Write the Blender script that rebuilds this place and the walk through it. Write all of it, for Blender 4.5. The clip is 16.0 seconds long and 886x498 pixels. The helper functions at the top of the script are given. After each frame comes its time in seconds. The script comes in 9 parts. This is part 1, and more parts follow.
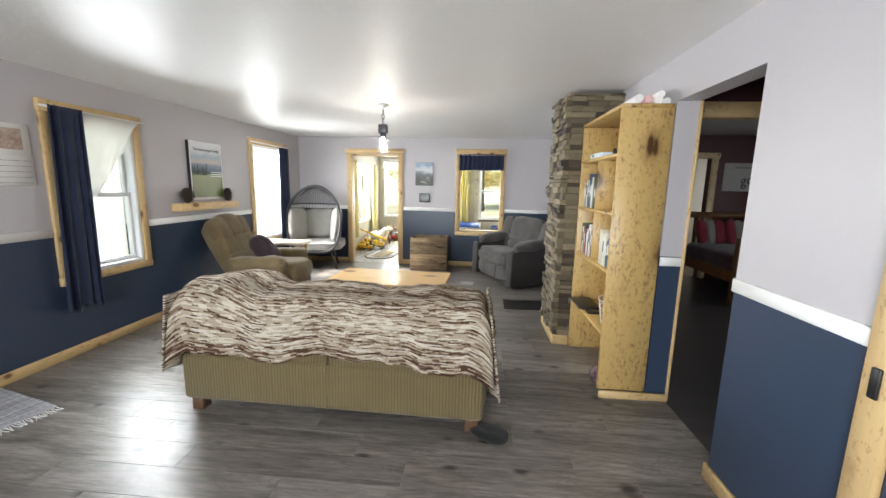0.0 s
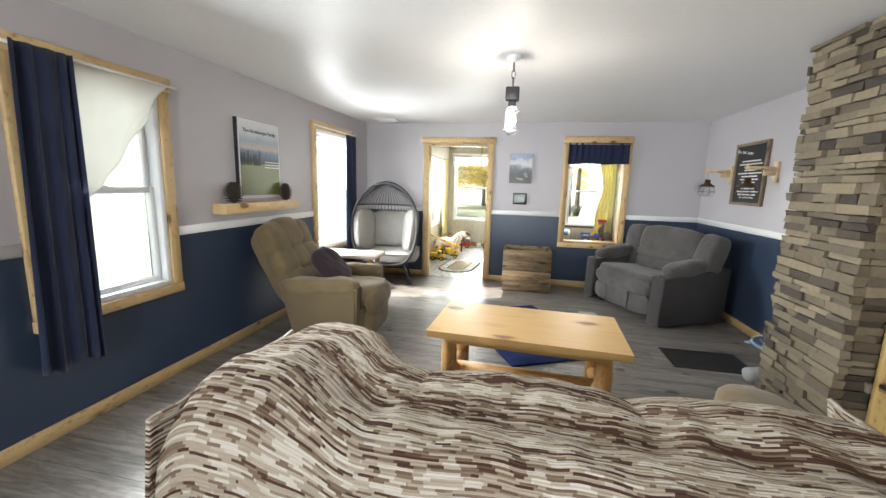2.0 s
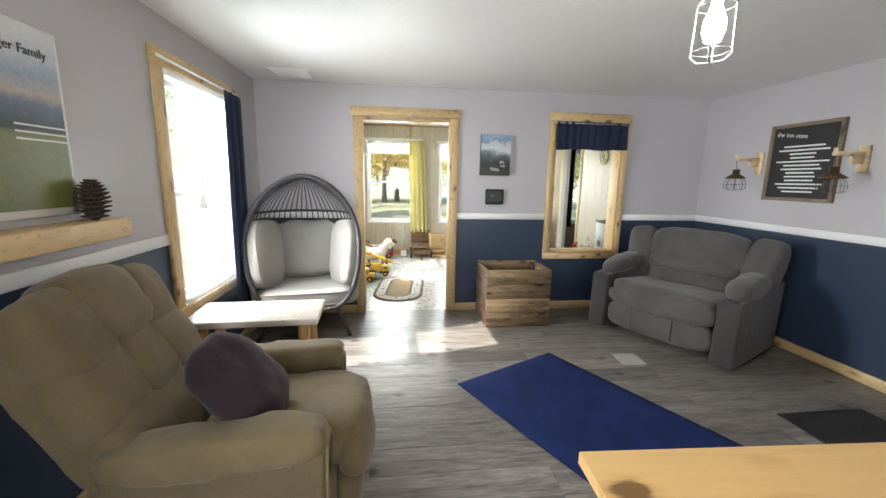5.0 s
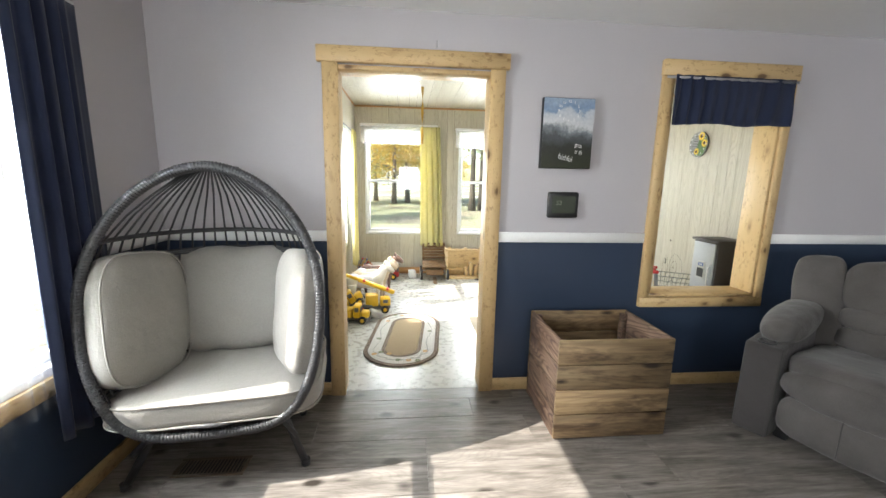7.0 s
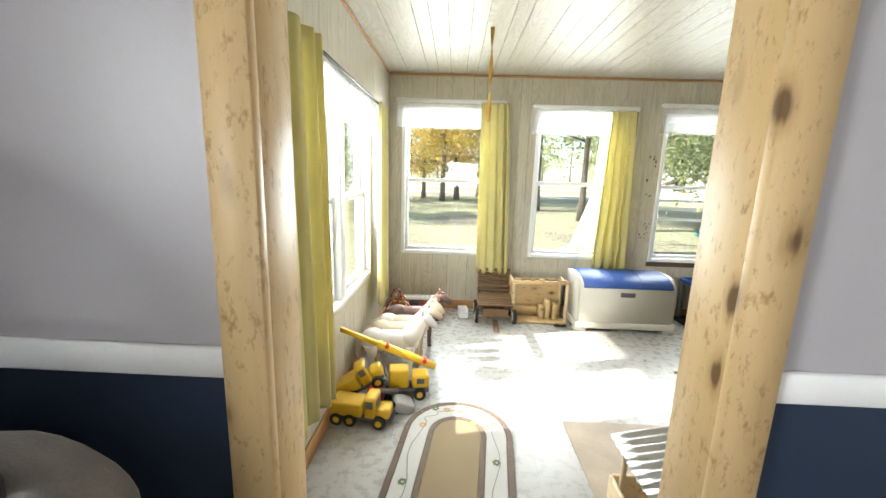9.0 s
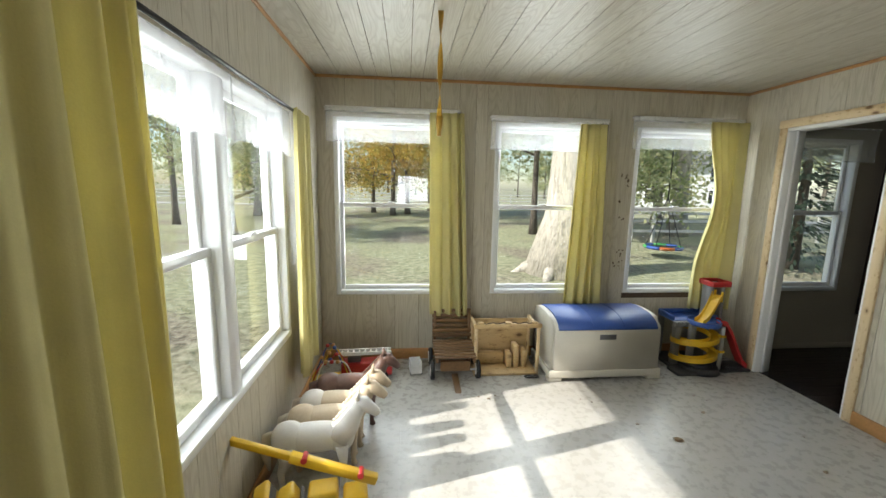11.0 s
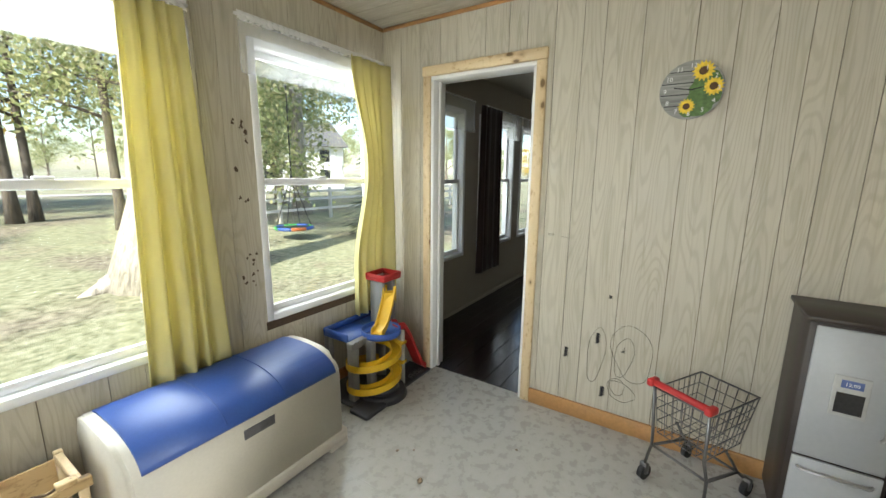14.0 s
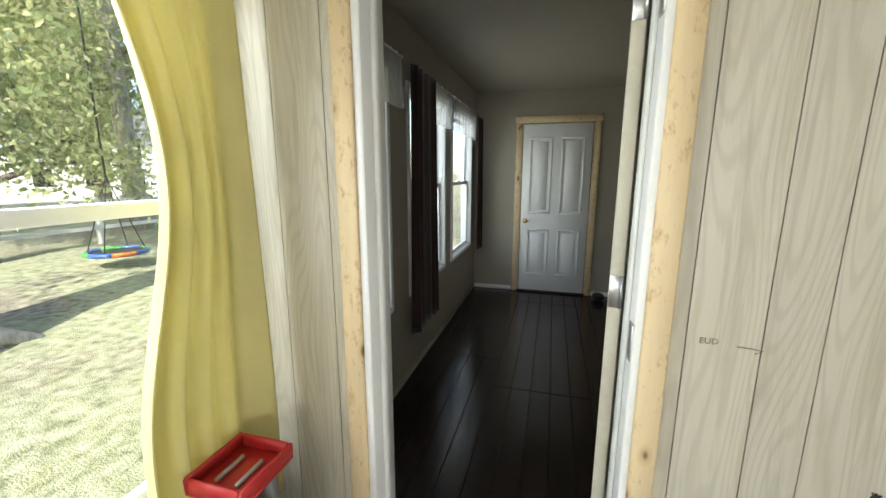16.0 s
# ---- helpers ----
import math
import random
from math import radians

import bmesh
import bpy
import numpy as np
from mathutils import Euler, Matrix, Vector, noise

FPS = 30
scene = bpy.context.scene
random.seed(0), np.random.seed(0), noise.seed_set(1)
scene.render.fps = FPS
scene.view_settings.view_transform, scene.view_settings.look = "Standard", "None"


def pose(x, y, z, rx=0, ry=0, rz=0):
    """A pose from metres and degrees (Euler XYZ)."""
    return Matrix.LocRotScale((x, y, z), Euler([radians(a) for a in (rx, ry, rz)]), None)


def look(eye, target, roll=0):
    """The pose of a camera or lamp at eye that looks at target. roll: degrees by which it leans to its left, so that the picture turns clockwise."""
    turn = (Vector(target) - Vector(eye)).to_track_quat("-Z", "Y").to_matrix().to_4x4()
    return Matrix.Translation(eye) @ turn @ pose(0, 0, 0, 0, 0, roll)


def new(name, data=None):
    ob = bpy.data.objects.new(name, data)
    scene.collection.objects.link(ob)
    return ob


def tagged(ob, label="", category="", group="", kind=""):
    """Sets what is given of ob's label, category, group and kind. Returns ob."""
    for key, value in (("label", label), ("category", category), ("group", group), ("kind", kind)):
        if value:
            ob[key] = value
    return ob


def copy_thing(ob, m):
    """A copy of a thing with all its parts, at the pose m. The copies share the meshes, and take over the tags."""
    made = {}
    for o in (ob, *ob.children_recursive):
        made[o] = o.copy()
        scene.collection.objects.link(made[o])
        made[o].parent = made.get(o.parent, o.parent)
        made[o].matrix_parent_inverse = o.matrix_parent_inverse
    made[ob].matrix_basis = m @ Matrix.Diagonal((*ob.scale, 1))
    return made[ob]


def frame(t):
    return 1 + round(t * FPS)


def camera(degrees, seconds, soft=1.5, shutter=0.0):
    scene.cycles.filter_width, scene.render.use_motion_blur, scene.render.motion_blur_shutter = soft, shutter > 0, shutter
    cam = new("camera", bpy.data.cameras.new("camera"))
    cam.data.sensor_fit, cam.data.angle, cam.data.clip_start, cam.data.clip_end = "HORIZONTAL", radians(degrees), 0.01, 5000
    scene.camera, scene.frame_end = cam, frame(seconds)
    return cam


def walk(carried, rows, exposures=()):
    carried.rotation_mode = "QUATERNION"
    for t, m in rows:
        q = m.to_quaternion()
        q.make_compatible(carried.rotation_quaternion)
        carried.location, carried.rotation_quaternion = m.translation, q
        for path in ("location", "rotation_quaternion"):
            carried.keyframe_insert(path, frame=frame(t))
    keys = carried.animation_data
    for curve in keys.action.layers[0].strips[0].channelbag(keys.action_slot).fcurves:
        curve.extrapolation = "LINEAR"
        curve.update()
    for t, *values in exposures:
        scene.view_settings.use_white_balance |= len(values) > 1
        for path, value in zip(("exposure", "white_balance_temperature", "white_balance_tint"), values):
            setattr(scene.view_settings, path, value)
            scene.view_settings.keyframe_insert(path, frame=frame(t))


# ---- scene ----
cam = camera(97.7, 16.0)
PATH = [
    (0, (0.316, 0.347, 1.496), (0.15, 2.313, 1.172), 1.2),
    (0.5, (0.206, 0.724, 1.484), (-0.032, 2.683, 1.155), 1.3),
    (1, (-0.003, 1.061, 1.481), (-0.3, 3.011, 1.15), 1.4),
    (1.5, (-0.269, 1.405, 1.466), (-0.62, 3.346, 1.135), 1.5),
    (2, (-0.609, 1.688, 1.436), (-0.998, 3.622, 1.108), 1.6),
    (2.5, (-0.93, 1.941, 1.429), (-1.338, 3.871, 1.098), 1.6),
    (3, (-1.22, 2.254, 1.417), (-1.614, 4.187, 1.084), 1.6),
    (3.5, (-1.469, 2.525, 1.416), (-1.765, 4.474, 1.083), 1.5),
    (4, (-1.664, 2.784, 1.446), (-1.762, 4.753, 1.105), 1.4),
    (4.2, (-1.724, 2.906, 1.44), (-1.72, 4.876, 1.095), 1.4),
    (6.3, (-1.669, 4.544, 1.422), (-1.353, 6.487, 1.068), 1.0),
    (6.5, (-1.683, 4.735, 1.398), (-1.386, 6.682, 1.049), 1.1),
    (7, (-1.638, 5.149, 1.401), (-1.451, 7.11, 1.051), 1.2),
    (7.5, (-1.594, 5.598, 1.389), (-1.505, 7.563, 1.031), 1.4),
    (8, (-1.643, 6.015, 1.362), (-1.613, 7.981, 0.996), 1.6),
    (8.5, (-1.676, 6.421, 1.387), (-1.704, 8.385, 1.012), 1.7),
    (8.7, (-1.68, 6.602, 1.407), (-1.733, 8.565, 1.027), 1.8),
    (10.8, (-1.671, 7.525, 1.523), (-1.599, 9.499, 1.211), 1.1),
    (11, (-1.637, 7.563, 1.53), (-1.45, 9.53, 1.22), 1.1),
    (11.5, (-1.525, 7.607, 1.521), (-1.025, 9.52, 1.221), 0.8),
    (12, (-1.429, 7.666, 1.506), (-0.593, 9.456, 1.197), 0.6),
    (12.5, (-1.363, 7.87, 1.467), (-0.193, 9.459, 1.14), 0.5),
    (13, (-1.239, 8.187, 1.413), (0.178, 9.556, 1.073), 0.6),
    (13.5, (-1.013, 8.57, 1.425), (0.548, 9.767, 1.061), 0.4),
    (14, (-0.835, 8.956, 1.426), (0.816, 10.02, 1.049), 0.6),
    (14.5, (-0.576, 9.328, 1.416), (1.151, 10.264, 1.041), 0.6),
    (15, (-0.246, 9.63, 1.434), (1.544, 10.436, 1.056), 0.6),
    (15.5, (0.061, 9.845, 1.452), (1.909, 10.509, 1.072), 0.3),
    (16, (0.438, 9.987, 1.459), (2.328, 10.521, 1.078), 0.0),
]
EXPOSURES = [(0.0, 2.05), (2.5, 2.0), (4.0, 1.86), (7.0, 1.78), (8.0, 1.8), (8.7, 1.76), (11.0, 0.6), (11.7, 0.58), (12.5, 0.98), (13.5, 1.2), (14.5, 1.27), (16.0, 1.42)]
walk(cam, [(t, look(eye, target, roll)) for t, eye, target, roll in PATH], EXPOSURES)

# ---- world and large lights ----
SUN_ELEV, SUN_AZ = radians(39.5), radians(256)
world = bpy.data.worlds.new("world")
scene.world = world
world.use_nodes = True
_wn = world.node_tree.nodes
_sky = _wn.new("ShaderNodeTexSky")
_sky.sky_type, _sky.sun_disc, _sky.sun_elevation, _sky.sun_rotation = "NISHITA", False, SUN_ELEV, SUN_AZ
world.node_tree.links.new(_sky.outputs[0], _wn["Background"].inputs[0])
_wn["Background"].inputs[1].default_value = 0.15
_sd = bpy.data.lights.new("sun", "SUN")
_sd.energy, _sd.angle, _sd.color = 5.0, radians(0.5), (1.0, 0.95, 0.86)
sun = new("sun", _sd)
sun.matrix_world = look((-9.7, -2.4, 8.2), (0, 0, 0))


def window_light(name, loc, aim, wide, high, watts, spread=180):
    """The sky's light that enters by a window."""
    d = bpy.data.lights.new(name, "AREA")
    d.shape, d.size, d.size_y, d.energy, d.color = "RECTANGLE", wide, high, watts, (0.93, 0.97, 1.0)
    d.spread = radians(spread)
    ob = new(name, d)
    ob.matrix_world = look(loc, aim)
    return ob


window_light("window_light_living", (-2.9, 3.66, 1.4), (-1.0, 3.3, 0.7), 0.75, 1.3, 12, 130)
window_light("window_light_living", (-3.4, 6.43, 1.45), (-1, 6.2, 0.15), 1.0, 1.5, 46, 155)
# Fill for the near room, as if from an assumed window behind the start.
window_light("window_light_south", (-1.1, -2.3, 1.45), (-0.2, 1.2, 1.15), 1.9, 1.1, 58, 160)
window_light("window_light_porch", (-2.68, 9.2, 1.42), (0, 9.2, 0.3), 1.6, 1.4, 28)
for _px, _pw in ((-1.78, 24), (-0.43, 24), (0.83, 16)):
    window_light("window_light_porch", (_px, 11.2, 1.5), (0.7 * _px - 0.2, 8, 0.3), 0.95, 1.5, _pw)
for _px in (3.39, 4.55):
    window_light("window_light_far_room", (_px, 11.2, 1.45), (_px, 8, 0.4), 0.9, 1.4, 5)
window_light("window_light_bedroom", (5.95, 4.6, 1.5), (3, 4.9, 0.5), 1.0, 1.1, 10)
window_light("window_light_closet", (5.95, 8.1, 1.5), (3, 8.1, 0.8), 0.7, 1.1, 16)
_bd = bpy.data.lights.new("bulb_light", "POINT")
_bd.energy, _bd.shadow_soft_size, _bd.color = 1.8, 0.03, (1.0, 0.93, 0.82)
bulb_light = new("bulb_light", _bd)
bulb_light.location = (-0.727, 4.64, 1.90)

# ---- mesh helpers ----
def add_box(bm, lo, hi, r=0.0, seg=2, m=None, mat=0):
    """A box from corner to corner, with edges rounded by r."""
    lo, hi = Vector(lo), Vector(hi)
    ret = bmesh.ops.create_cube(bm, size=1.0)
    vs = ret["verts"]
    c, s = (lo + hi) / 2, hi - lo
    for v in vs:
        v.co = Vector((v.co.x * s.x + c.x, v.co.y * s.y + c.y, v.co.z * s.z + c.z))
    fs = {f for v in vs for f in v.link_faces}
    if r > 0:
        es = list({e for v in vs for e in v.link_edges})
        out = bmesh.ops.bevel(bm, geom=es, offset=min(r, 0.45 * min(abs(a) for a in s)), segments=seg, profile=0.5, affect="EDGES")
        vs = list({v for f in out["faces"] for v in f.verts} | {v for f in fs if f.is_valid for v in f.verts})
        fs = {f for v in vs for f in v.link_faces}
    for f in fs:
        f.material_index = mat
        f.smooth = r > 0
    if m is not None:
        bmesh.ops.transform(bm, matrix=m, verts=vs)
    return vs


def add_cyl(bm, a, b, r0, r1=None, seg=12, mat=0, smooth=True):
    """A round bar from a to b."""
    a, b = Vector(a), Vector(b)
    d = b - a
    ret = bmesh.ops.create_cone(bm, cap_ends=True, segments=seg, radius1=r0, radius2=r0 if r1 is None else r1, depth=d.length)
    m = Matrix.Translation((a + b) / 2) @ d.to_track_quat("Z", "Y").to_matrix().to_4x4()
    bmesh.ops.transform(bm, matrix=m, verts=ret["verts"])
    for f in {f for v in ret["verts"] for f in v.link_faces}:
        f.material_index = mat
        f.smooth = smooth and len(f.verts) == 4
    return ret["verts"]


def add_tube(bm, pts, r, seg=8, closed=False, radii=None, mat=0):
    """A tube swept along points."""
    pts = [Vector(p) for p in pts]
    n = len(pts)
    rings, up = [], None
    for i, p in enumerate(pts):
        q0 = pts[(i - 1) % n] if closed or i > 0 else p
        q1 = pts[(i + 1) % n] if closed or i < n - 1 else p
        t = (q1 - q0).normalized()
        if up is None:
            up = t.orthogonal().normalized()
        up = (up - t * up.dot(t)).normalized()
        w = t.cross(up)
        rr = radii[i] if radii else r
        rings.append([bm.verts.new(p + rr * (math.cos(a) * up + math.sin(a) * w)) for a in [2 * math.pi * k / seg for k in range(seg)]])
    for i in range(n if closed else n - 1):
        a, b = rings[i], rings[(i + 1) % n]
        for k in range(seg):
            f = bm.faces.new((a[k], a[(k + 1) % seg], b[(k + 1) % seg], b[k]))
            f.smooth, f.material_index = True, mat
    if not closed:
        for ring in (rings[0][::-1], rings[-1]):
            bm.faces.new(ring).material_index = mat


def add_soft(bm, size, m, p=4.0, n=9, sag=0.0, wrinkle=0.0, seed=0, mat=0):
    """A stuffed shape: a box with full, rounded sides, and slight wrinkles."""
    hx, hy, hz = (s / 2 for s in size)
    done = {}
    def vert(a, b, c):
        key = (round(a, 5), round(b, 5), round(c, 5))
        if key not in done:
            k = (abs(a) ** p + abs(b) ** p + abs(c) ** p) ** (1 / p)
            q = Vector((a / k * hx, b / k * hy, c / k * hz))
            if sag:
                q.z -= sag * (1 - (a / k) ** 2) * (1 - (b / k) ** 2) * (1 if c > 0 else 0.2)
            if wrinkle:
                w = noise.noise(Vector((q.x * 6 + seed, q.y * 6, q.z * 6))) + 0.5 * noise.noise(Vector((q.x * 17 + seed, q.y * 17, q.z * 17)))
                q += Vector((a, b, c)).normalized() * wrinkle * w
            done[key] = bm.verts.new(m @ q)
        return done[key]
    g = [math.tan(radians(45) * (2 * i / n - 1)) for i in range(n + 1)]
    for axis in range(3):
        for sgn in (-1, 1):
            for i in range(n):
                for j in range(n):
                    quad = []
                    for u, v in ((g[i], g[j]), (g[i + 1], g[j]), (g[i + 1], g[j + 1]), (g[i], g[j + 1])):
                        c = [u, v]
                        c.insert(axis, sgn)
                        quad.append(vert(*c))
                    if (sgn < 0) != (axis == 1):
                        quad.reverse()
                    f = bm.faces.new(quad)
                    f.smooth, f.material_index = True, mat


def add_sheet(bm, fn, nu, nv, thick=0.004, mat=0):
    """A cloth of some thickness: fn(u, v) gives its place for u, v from 0 to 1."""
    P = [[Vector(fn(i / nu, j / nv)) for j in range(nv + 1)] for i in range(nu + 1)]
    front, back = [], []
    for i in range(nu + 1):
        fr, bk = [], []
        for j in range(nv + 1):
            du = P[min(i + 1, nu)][j] - P[max(i - 1, 0)][j]
            dv = P[i][min(j + 1, nv)] - P[i][max(j - 1, 0)]
            nn = du.cross(dv)
            nn = nn.normalized() if nn.length > 1e-9 else Vector((0, 0, 1))
            fr.append(bm.verts.new(P[i][j] + nn * thick / 2))
            bk.append(bm.verts.new(P[i][j] - nn * thick / 2))
        front.append(fr), back.append(bk)
    quads = []
    for i in range(nu):
        for j in range(nv):
            quads.append((front[i][j], front[i + 1][j], front[i + 1][j + 1], front[i][j + 1]))
            quads.append((back[i][j], back[i][j + 1], back[i + 1][j + 1], back[i + 1][j]))
    for i in range(nu):
        quads.append((front[i][0], back[i][0], back[i + 1][0], front[i + 1][0]))
        quads.append((front[i][nv], front[i + 1][nv], back[i + 1][nv], back[i][nv]))
    for j in range(nv):
        quads.append((front[0][j], front[0][j + 1], back[0][j + 1], back[0][j]))
        quads.append((front[nu][j], back[nu][j], back[nu][j + 1], front[nu][j + 1]))
    for q in quads:
        f = bm.faces.new(q)
        f.smooth, f.material_index = True, mat


def lathe(bm, prof, loc=(0, 0, 0), seg=20, m=None, mat=0):
    """A turned shape from (radius, height) pairs."""
    loc = Vector(loc)
    rings = []
    for r, z in prof:
        rings.append([bm.verts.new(loc + Vector((r * math.cos(a), r * math.sin(a), z))) for a in [2 * math.pi * k / seg for k in range(seg)]])
    for a, b in zip(rings, rings[1:]):
        for k in range(seg):
            f = bm.faces.new((a[k], a[(k + 1) % seg], b[(k + 1) % seg], b[k]))
            f.smooth, f.material_index = True, mat
    for ring in (rings[0][::-1], rings[-1]):
        bm.faces.new(ring).material_index = mat
    if m is not None:
        bmesh.ops.transform(bm, matrix=m, verts=[v for ring in rings for v in ring])


def link(name, bm, material, loc=(0, 0, 0)):
    me = bpy.data.meshes.new(name)
    bmesh.ops.recalc_face_normals(bm, faces=bm.faces)
    bm.to_mesh(me)
    bm.free()
    for mt in material if isinstance(material, (list, tuple)) else [material]:
        me.materials.append(mt)
    ob = new(name, me)
    ob.location = loc
    return ob


def part(name, bm, material, parent, label=""):
    ob = link(name, bm, material)
    ob.parent = parent
    return tagged(ob, label) if label else ob


def thing(name, label, category, m=None, group=""):
    ob = new(name)
    ob.empty_display_size = 0.1
    if m is not None:
        ob.matrix_world = m
    return tagged(ob, label, category, group)


def single(name, bm, material, label, category, m=None, group="", kind=""):
    ob = link(name, bm, material)
    if m is not None:
        ob.matrix_world = m
    return tagged(ob, label, category, group, kind)


def BM():
    return bmesh.new()


def box_bm(lo, hi, r=0.0, seg=2, m=None):
    bm = BM()
    add_box(bm, lo, hi, r, seg, m)
    return bm


# ---- materials ----
def nodes_of(name):
    mt = bpy.data.materials.new(name)
    mt.use_nodes = True
    nt = mt.node_tree
    return mt, nt, nt.nodes["Principled BSDF"]


def coords(nt, scale=(1, 1, 1), space="Object"):
    tc = nt.nodes.new("ShaderNodeTexCoord")
    mp = nt.nodes.new("ShaderNodeMapping")
    mp.inputs["Scale"].default_value = scale
    if space == "World":
        g = nt.nodes.new("ShaderNodeNewGeometry")
        nt.links.new(g.outputs["Position"], mp.inputs[0])
    else:
        nt.links.new(tc.outputs[space], mp.inputs[0])
    return mp.outputs[0]


def noise_node(nt, vec, scale, detail=4, rough=0.55, dist=0.0):
    n = nt.nodes.new("ShaderNodeTexNoise")
    n.inputs["Scale"].default_value, n.inputs["Detail"].default_value = scale, detail
    n.inputs["Roughness"].default_value, n.inputs["Distortion"].default_value = rough, dist
    nt.links.new(vec, n.inputs["Vector"])
    return n.outputs["Fac"]


def ramp(nt, fac, stops):
    r = nt.nodes.new("ShaderNodeValToRGB")
    el = r.color_ramp.elements
    while len(el) < len(stops):
        el.new(0.5)
    for e, (p, c) in zip(el, stops):
        e.position, e.color = p, (*c, 1)
    nt.links.new(fac, r.inputs[0])
    return r.outputs[0]


def blend(nt, fac, a, b, mode="MIX"):
    mx = nt.nodes.new("ShaderNodeMix")
    mx.data_type, mx.blend_type = "RGBA", mode
    for sock, val in ((mx.inputs[0], fac), (mx.inputs[6], a), (mx.inputs[7], b)):
        if isinstance(val, (int, float)):
            sock.default_value = val
        elif isinstance(val, (tuple, list)):
            sock.default_value = (*val, 1)
        else:
            nt.links.new(val, sock)
    return mx.outputs[2]


def mathn(nt, op, a, b=0.0):
    n = nt.nodes.new("ShaderNodeMath")
    n.operation = op
    for sock, val in ((n.inputs[0], a), (n.inputs[1], b)):
        if isinstance(val, (int, float)):
            sock.default_value = val
        else:
            nt.links.new(val, sock)
    return n.outputs[0]


def bump(nt, bsdf, height, strength=0.3, dist=0.01, prev=None):
    b = nt.nodes.new("ShaderNodeBump")
    b.inputs["Strength"].default_value, b.inputs["Distance"].default_value = strength, dist
    nt.links.new(height, b.inputs["Height"])
    if prev is not None:
        nt.links.new(prev, b.inputs["Normal"])
    nt.links.new(b.outputs[0], bsdf.inputs["Normal"])
    return b.outputs[0]


def shade(c, k):
    return tuple(max(0.0, min(1.0, v * k)) for v in c)


def surface(name, color, rough=0.6, var=0.12, scale=3.0, fine=60.0, grain=0.1, metal=0.0, space="Object", stretch=(1, 1, 1), spec=0.5, hue=None):
    """A surface with large blotches, fine grain and light relief."""
    mt, nt, b = nodes_of(name)
    v = coords(nt, stretch, space)
    n1, n2 = noise_node(nt, v, scale, 4), noise_node(nt, v, fine, 3)
    c = ramp(nt, n1, [(0.3, shade(color, 1 - var)), (0.7, hue or shade(color, 1 + var))])
    c = blend(nt, 0.5, c, ramp(nt, n2, [(0.3, shade(color, 1 - var)), (0.7, shade(color, 1 + var))]))
    nt.links.new(c, b.inputs["Base Color"])
    nt.links.new(mathn(nt, "ADD", mathn(nt, "MULTIPLY", n1, 0.08), rough - 0.04), b.inputs["Roughness"])
    b.inputs["Metallic"].default_value, b.inputs["Specular IOR Level"].default_value = metal, spec
    if grain:
        bump(nt, b, n2, grain, 0.004)
    return mt


def pine(name, light=(0.58, 0.41, 0.20), dark=(0.30, 0.165, 0.06), knots=6.0, rough=0.42, along="z", spread=0.0, speck=0.54):
    """Knotty pine: long grain, brown knots, fine specks."""
    mt, nt, b = nodes_of(name)
    st = {"x": (0.12, 1, 1), "y": (1, 0.12, 1), "z": (1, 1, 0.12)}[along]
    k = {"x": (0.5, 1, 1), "y": (1, 0.5, 1), "z": (1, 1, 0.5)}[along]
    v, vk = coords(nt, st), coords(nt, k)
    g = noise_node(nt, v, 22, 5, 0.6, 0.8)
    c = ramp(nt, g, [(0.3, shade(light, 1.08)), (0.62, light), (0.8, blend_rgb(light, dark, 0.5))])
    blot = mathn(nt, "ADD", mathn(nt, "MULTIPLY", noise_node(nt, vk, 48, 5, 0.7), 0.78), mathn(nt, "MULTIPLY", noise_node(nt, vk, 11, 3, 0.6), 0.22))
    c = blend(nt, ramp(nt, blot, [(speck, (0, 0, 0)), (speck + 0.1, (0.75, 0.75, 0.75))]), c, dark)
    vo = nt.nodes.new("ShaderNodeTexVoronoi")
    vo.inputs["Scale"].default_value = knots
    nt.links.new(vk, vo.inputs["Vector"])
    wob = mathn(nt, "ADD", vo.outputs["Distance"], mathn(nt, "MULTIPLY", noise_node(nt, v, 40, 3), 0.25))
    some = mathn(nt, "MULTIPLY", noise_node(nt, coords(nt), 5, 2), 0.35)
    wob = mathn(nt, "ADD", wob, some)
    ring = ramp(nt, wob, [(0.44, (0.75, 0.75, 0.75)), (0.58, (0.0, 0.0, 0.0))])
    c = blend(nt, ring, c, blend_rgb(light, dark, 0.6))
    kn = ramp(nt, wob, [(0.38, (1, 1, 1)), (0.45, (0.0, 0.0, 0.0))])
    c = blend(nt, kn, c, shade(dark, 0.45))
    oi = nt.nodes.new("ShaderNodeObjectInfo")
    if spread:
        c = blend(nt, 1.0, c, ramp(nt, oi.outputs["Random"], [(0, (1 - spread,) * 3), (1, (1, 1, 1))]), "MULTIPLY")
    nt.links.new(c, b.inputs["Base Color"])
    b.inputs["Roughness"].default_value = rough
    bump(nt, b, g, 0.15, 0.003)
    return mt


def blend_rgb(a, b, k):
    return tuple(x * (1 - k) + y * k for x, y in zip(a, b))


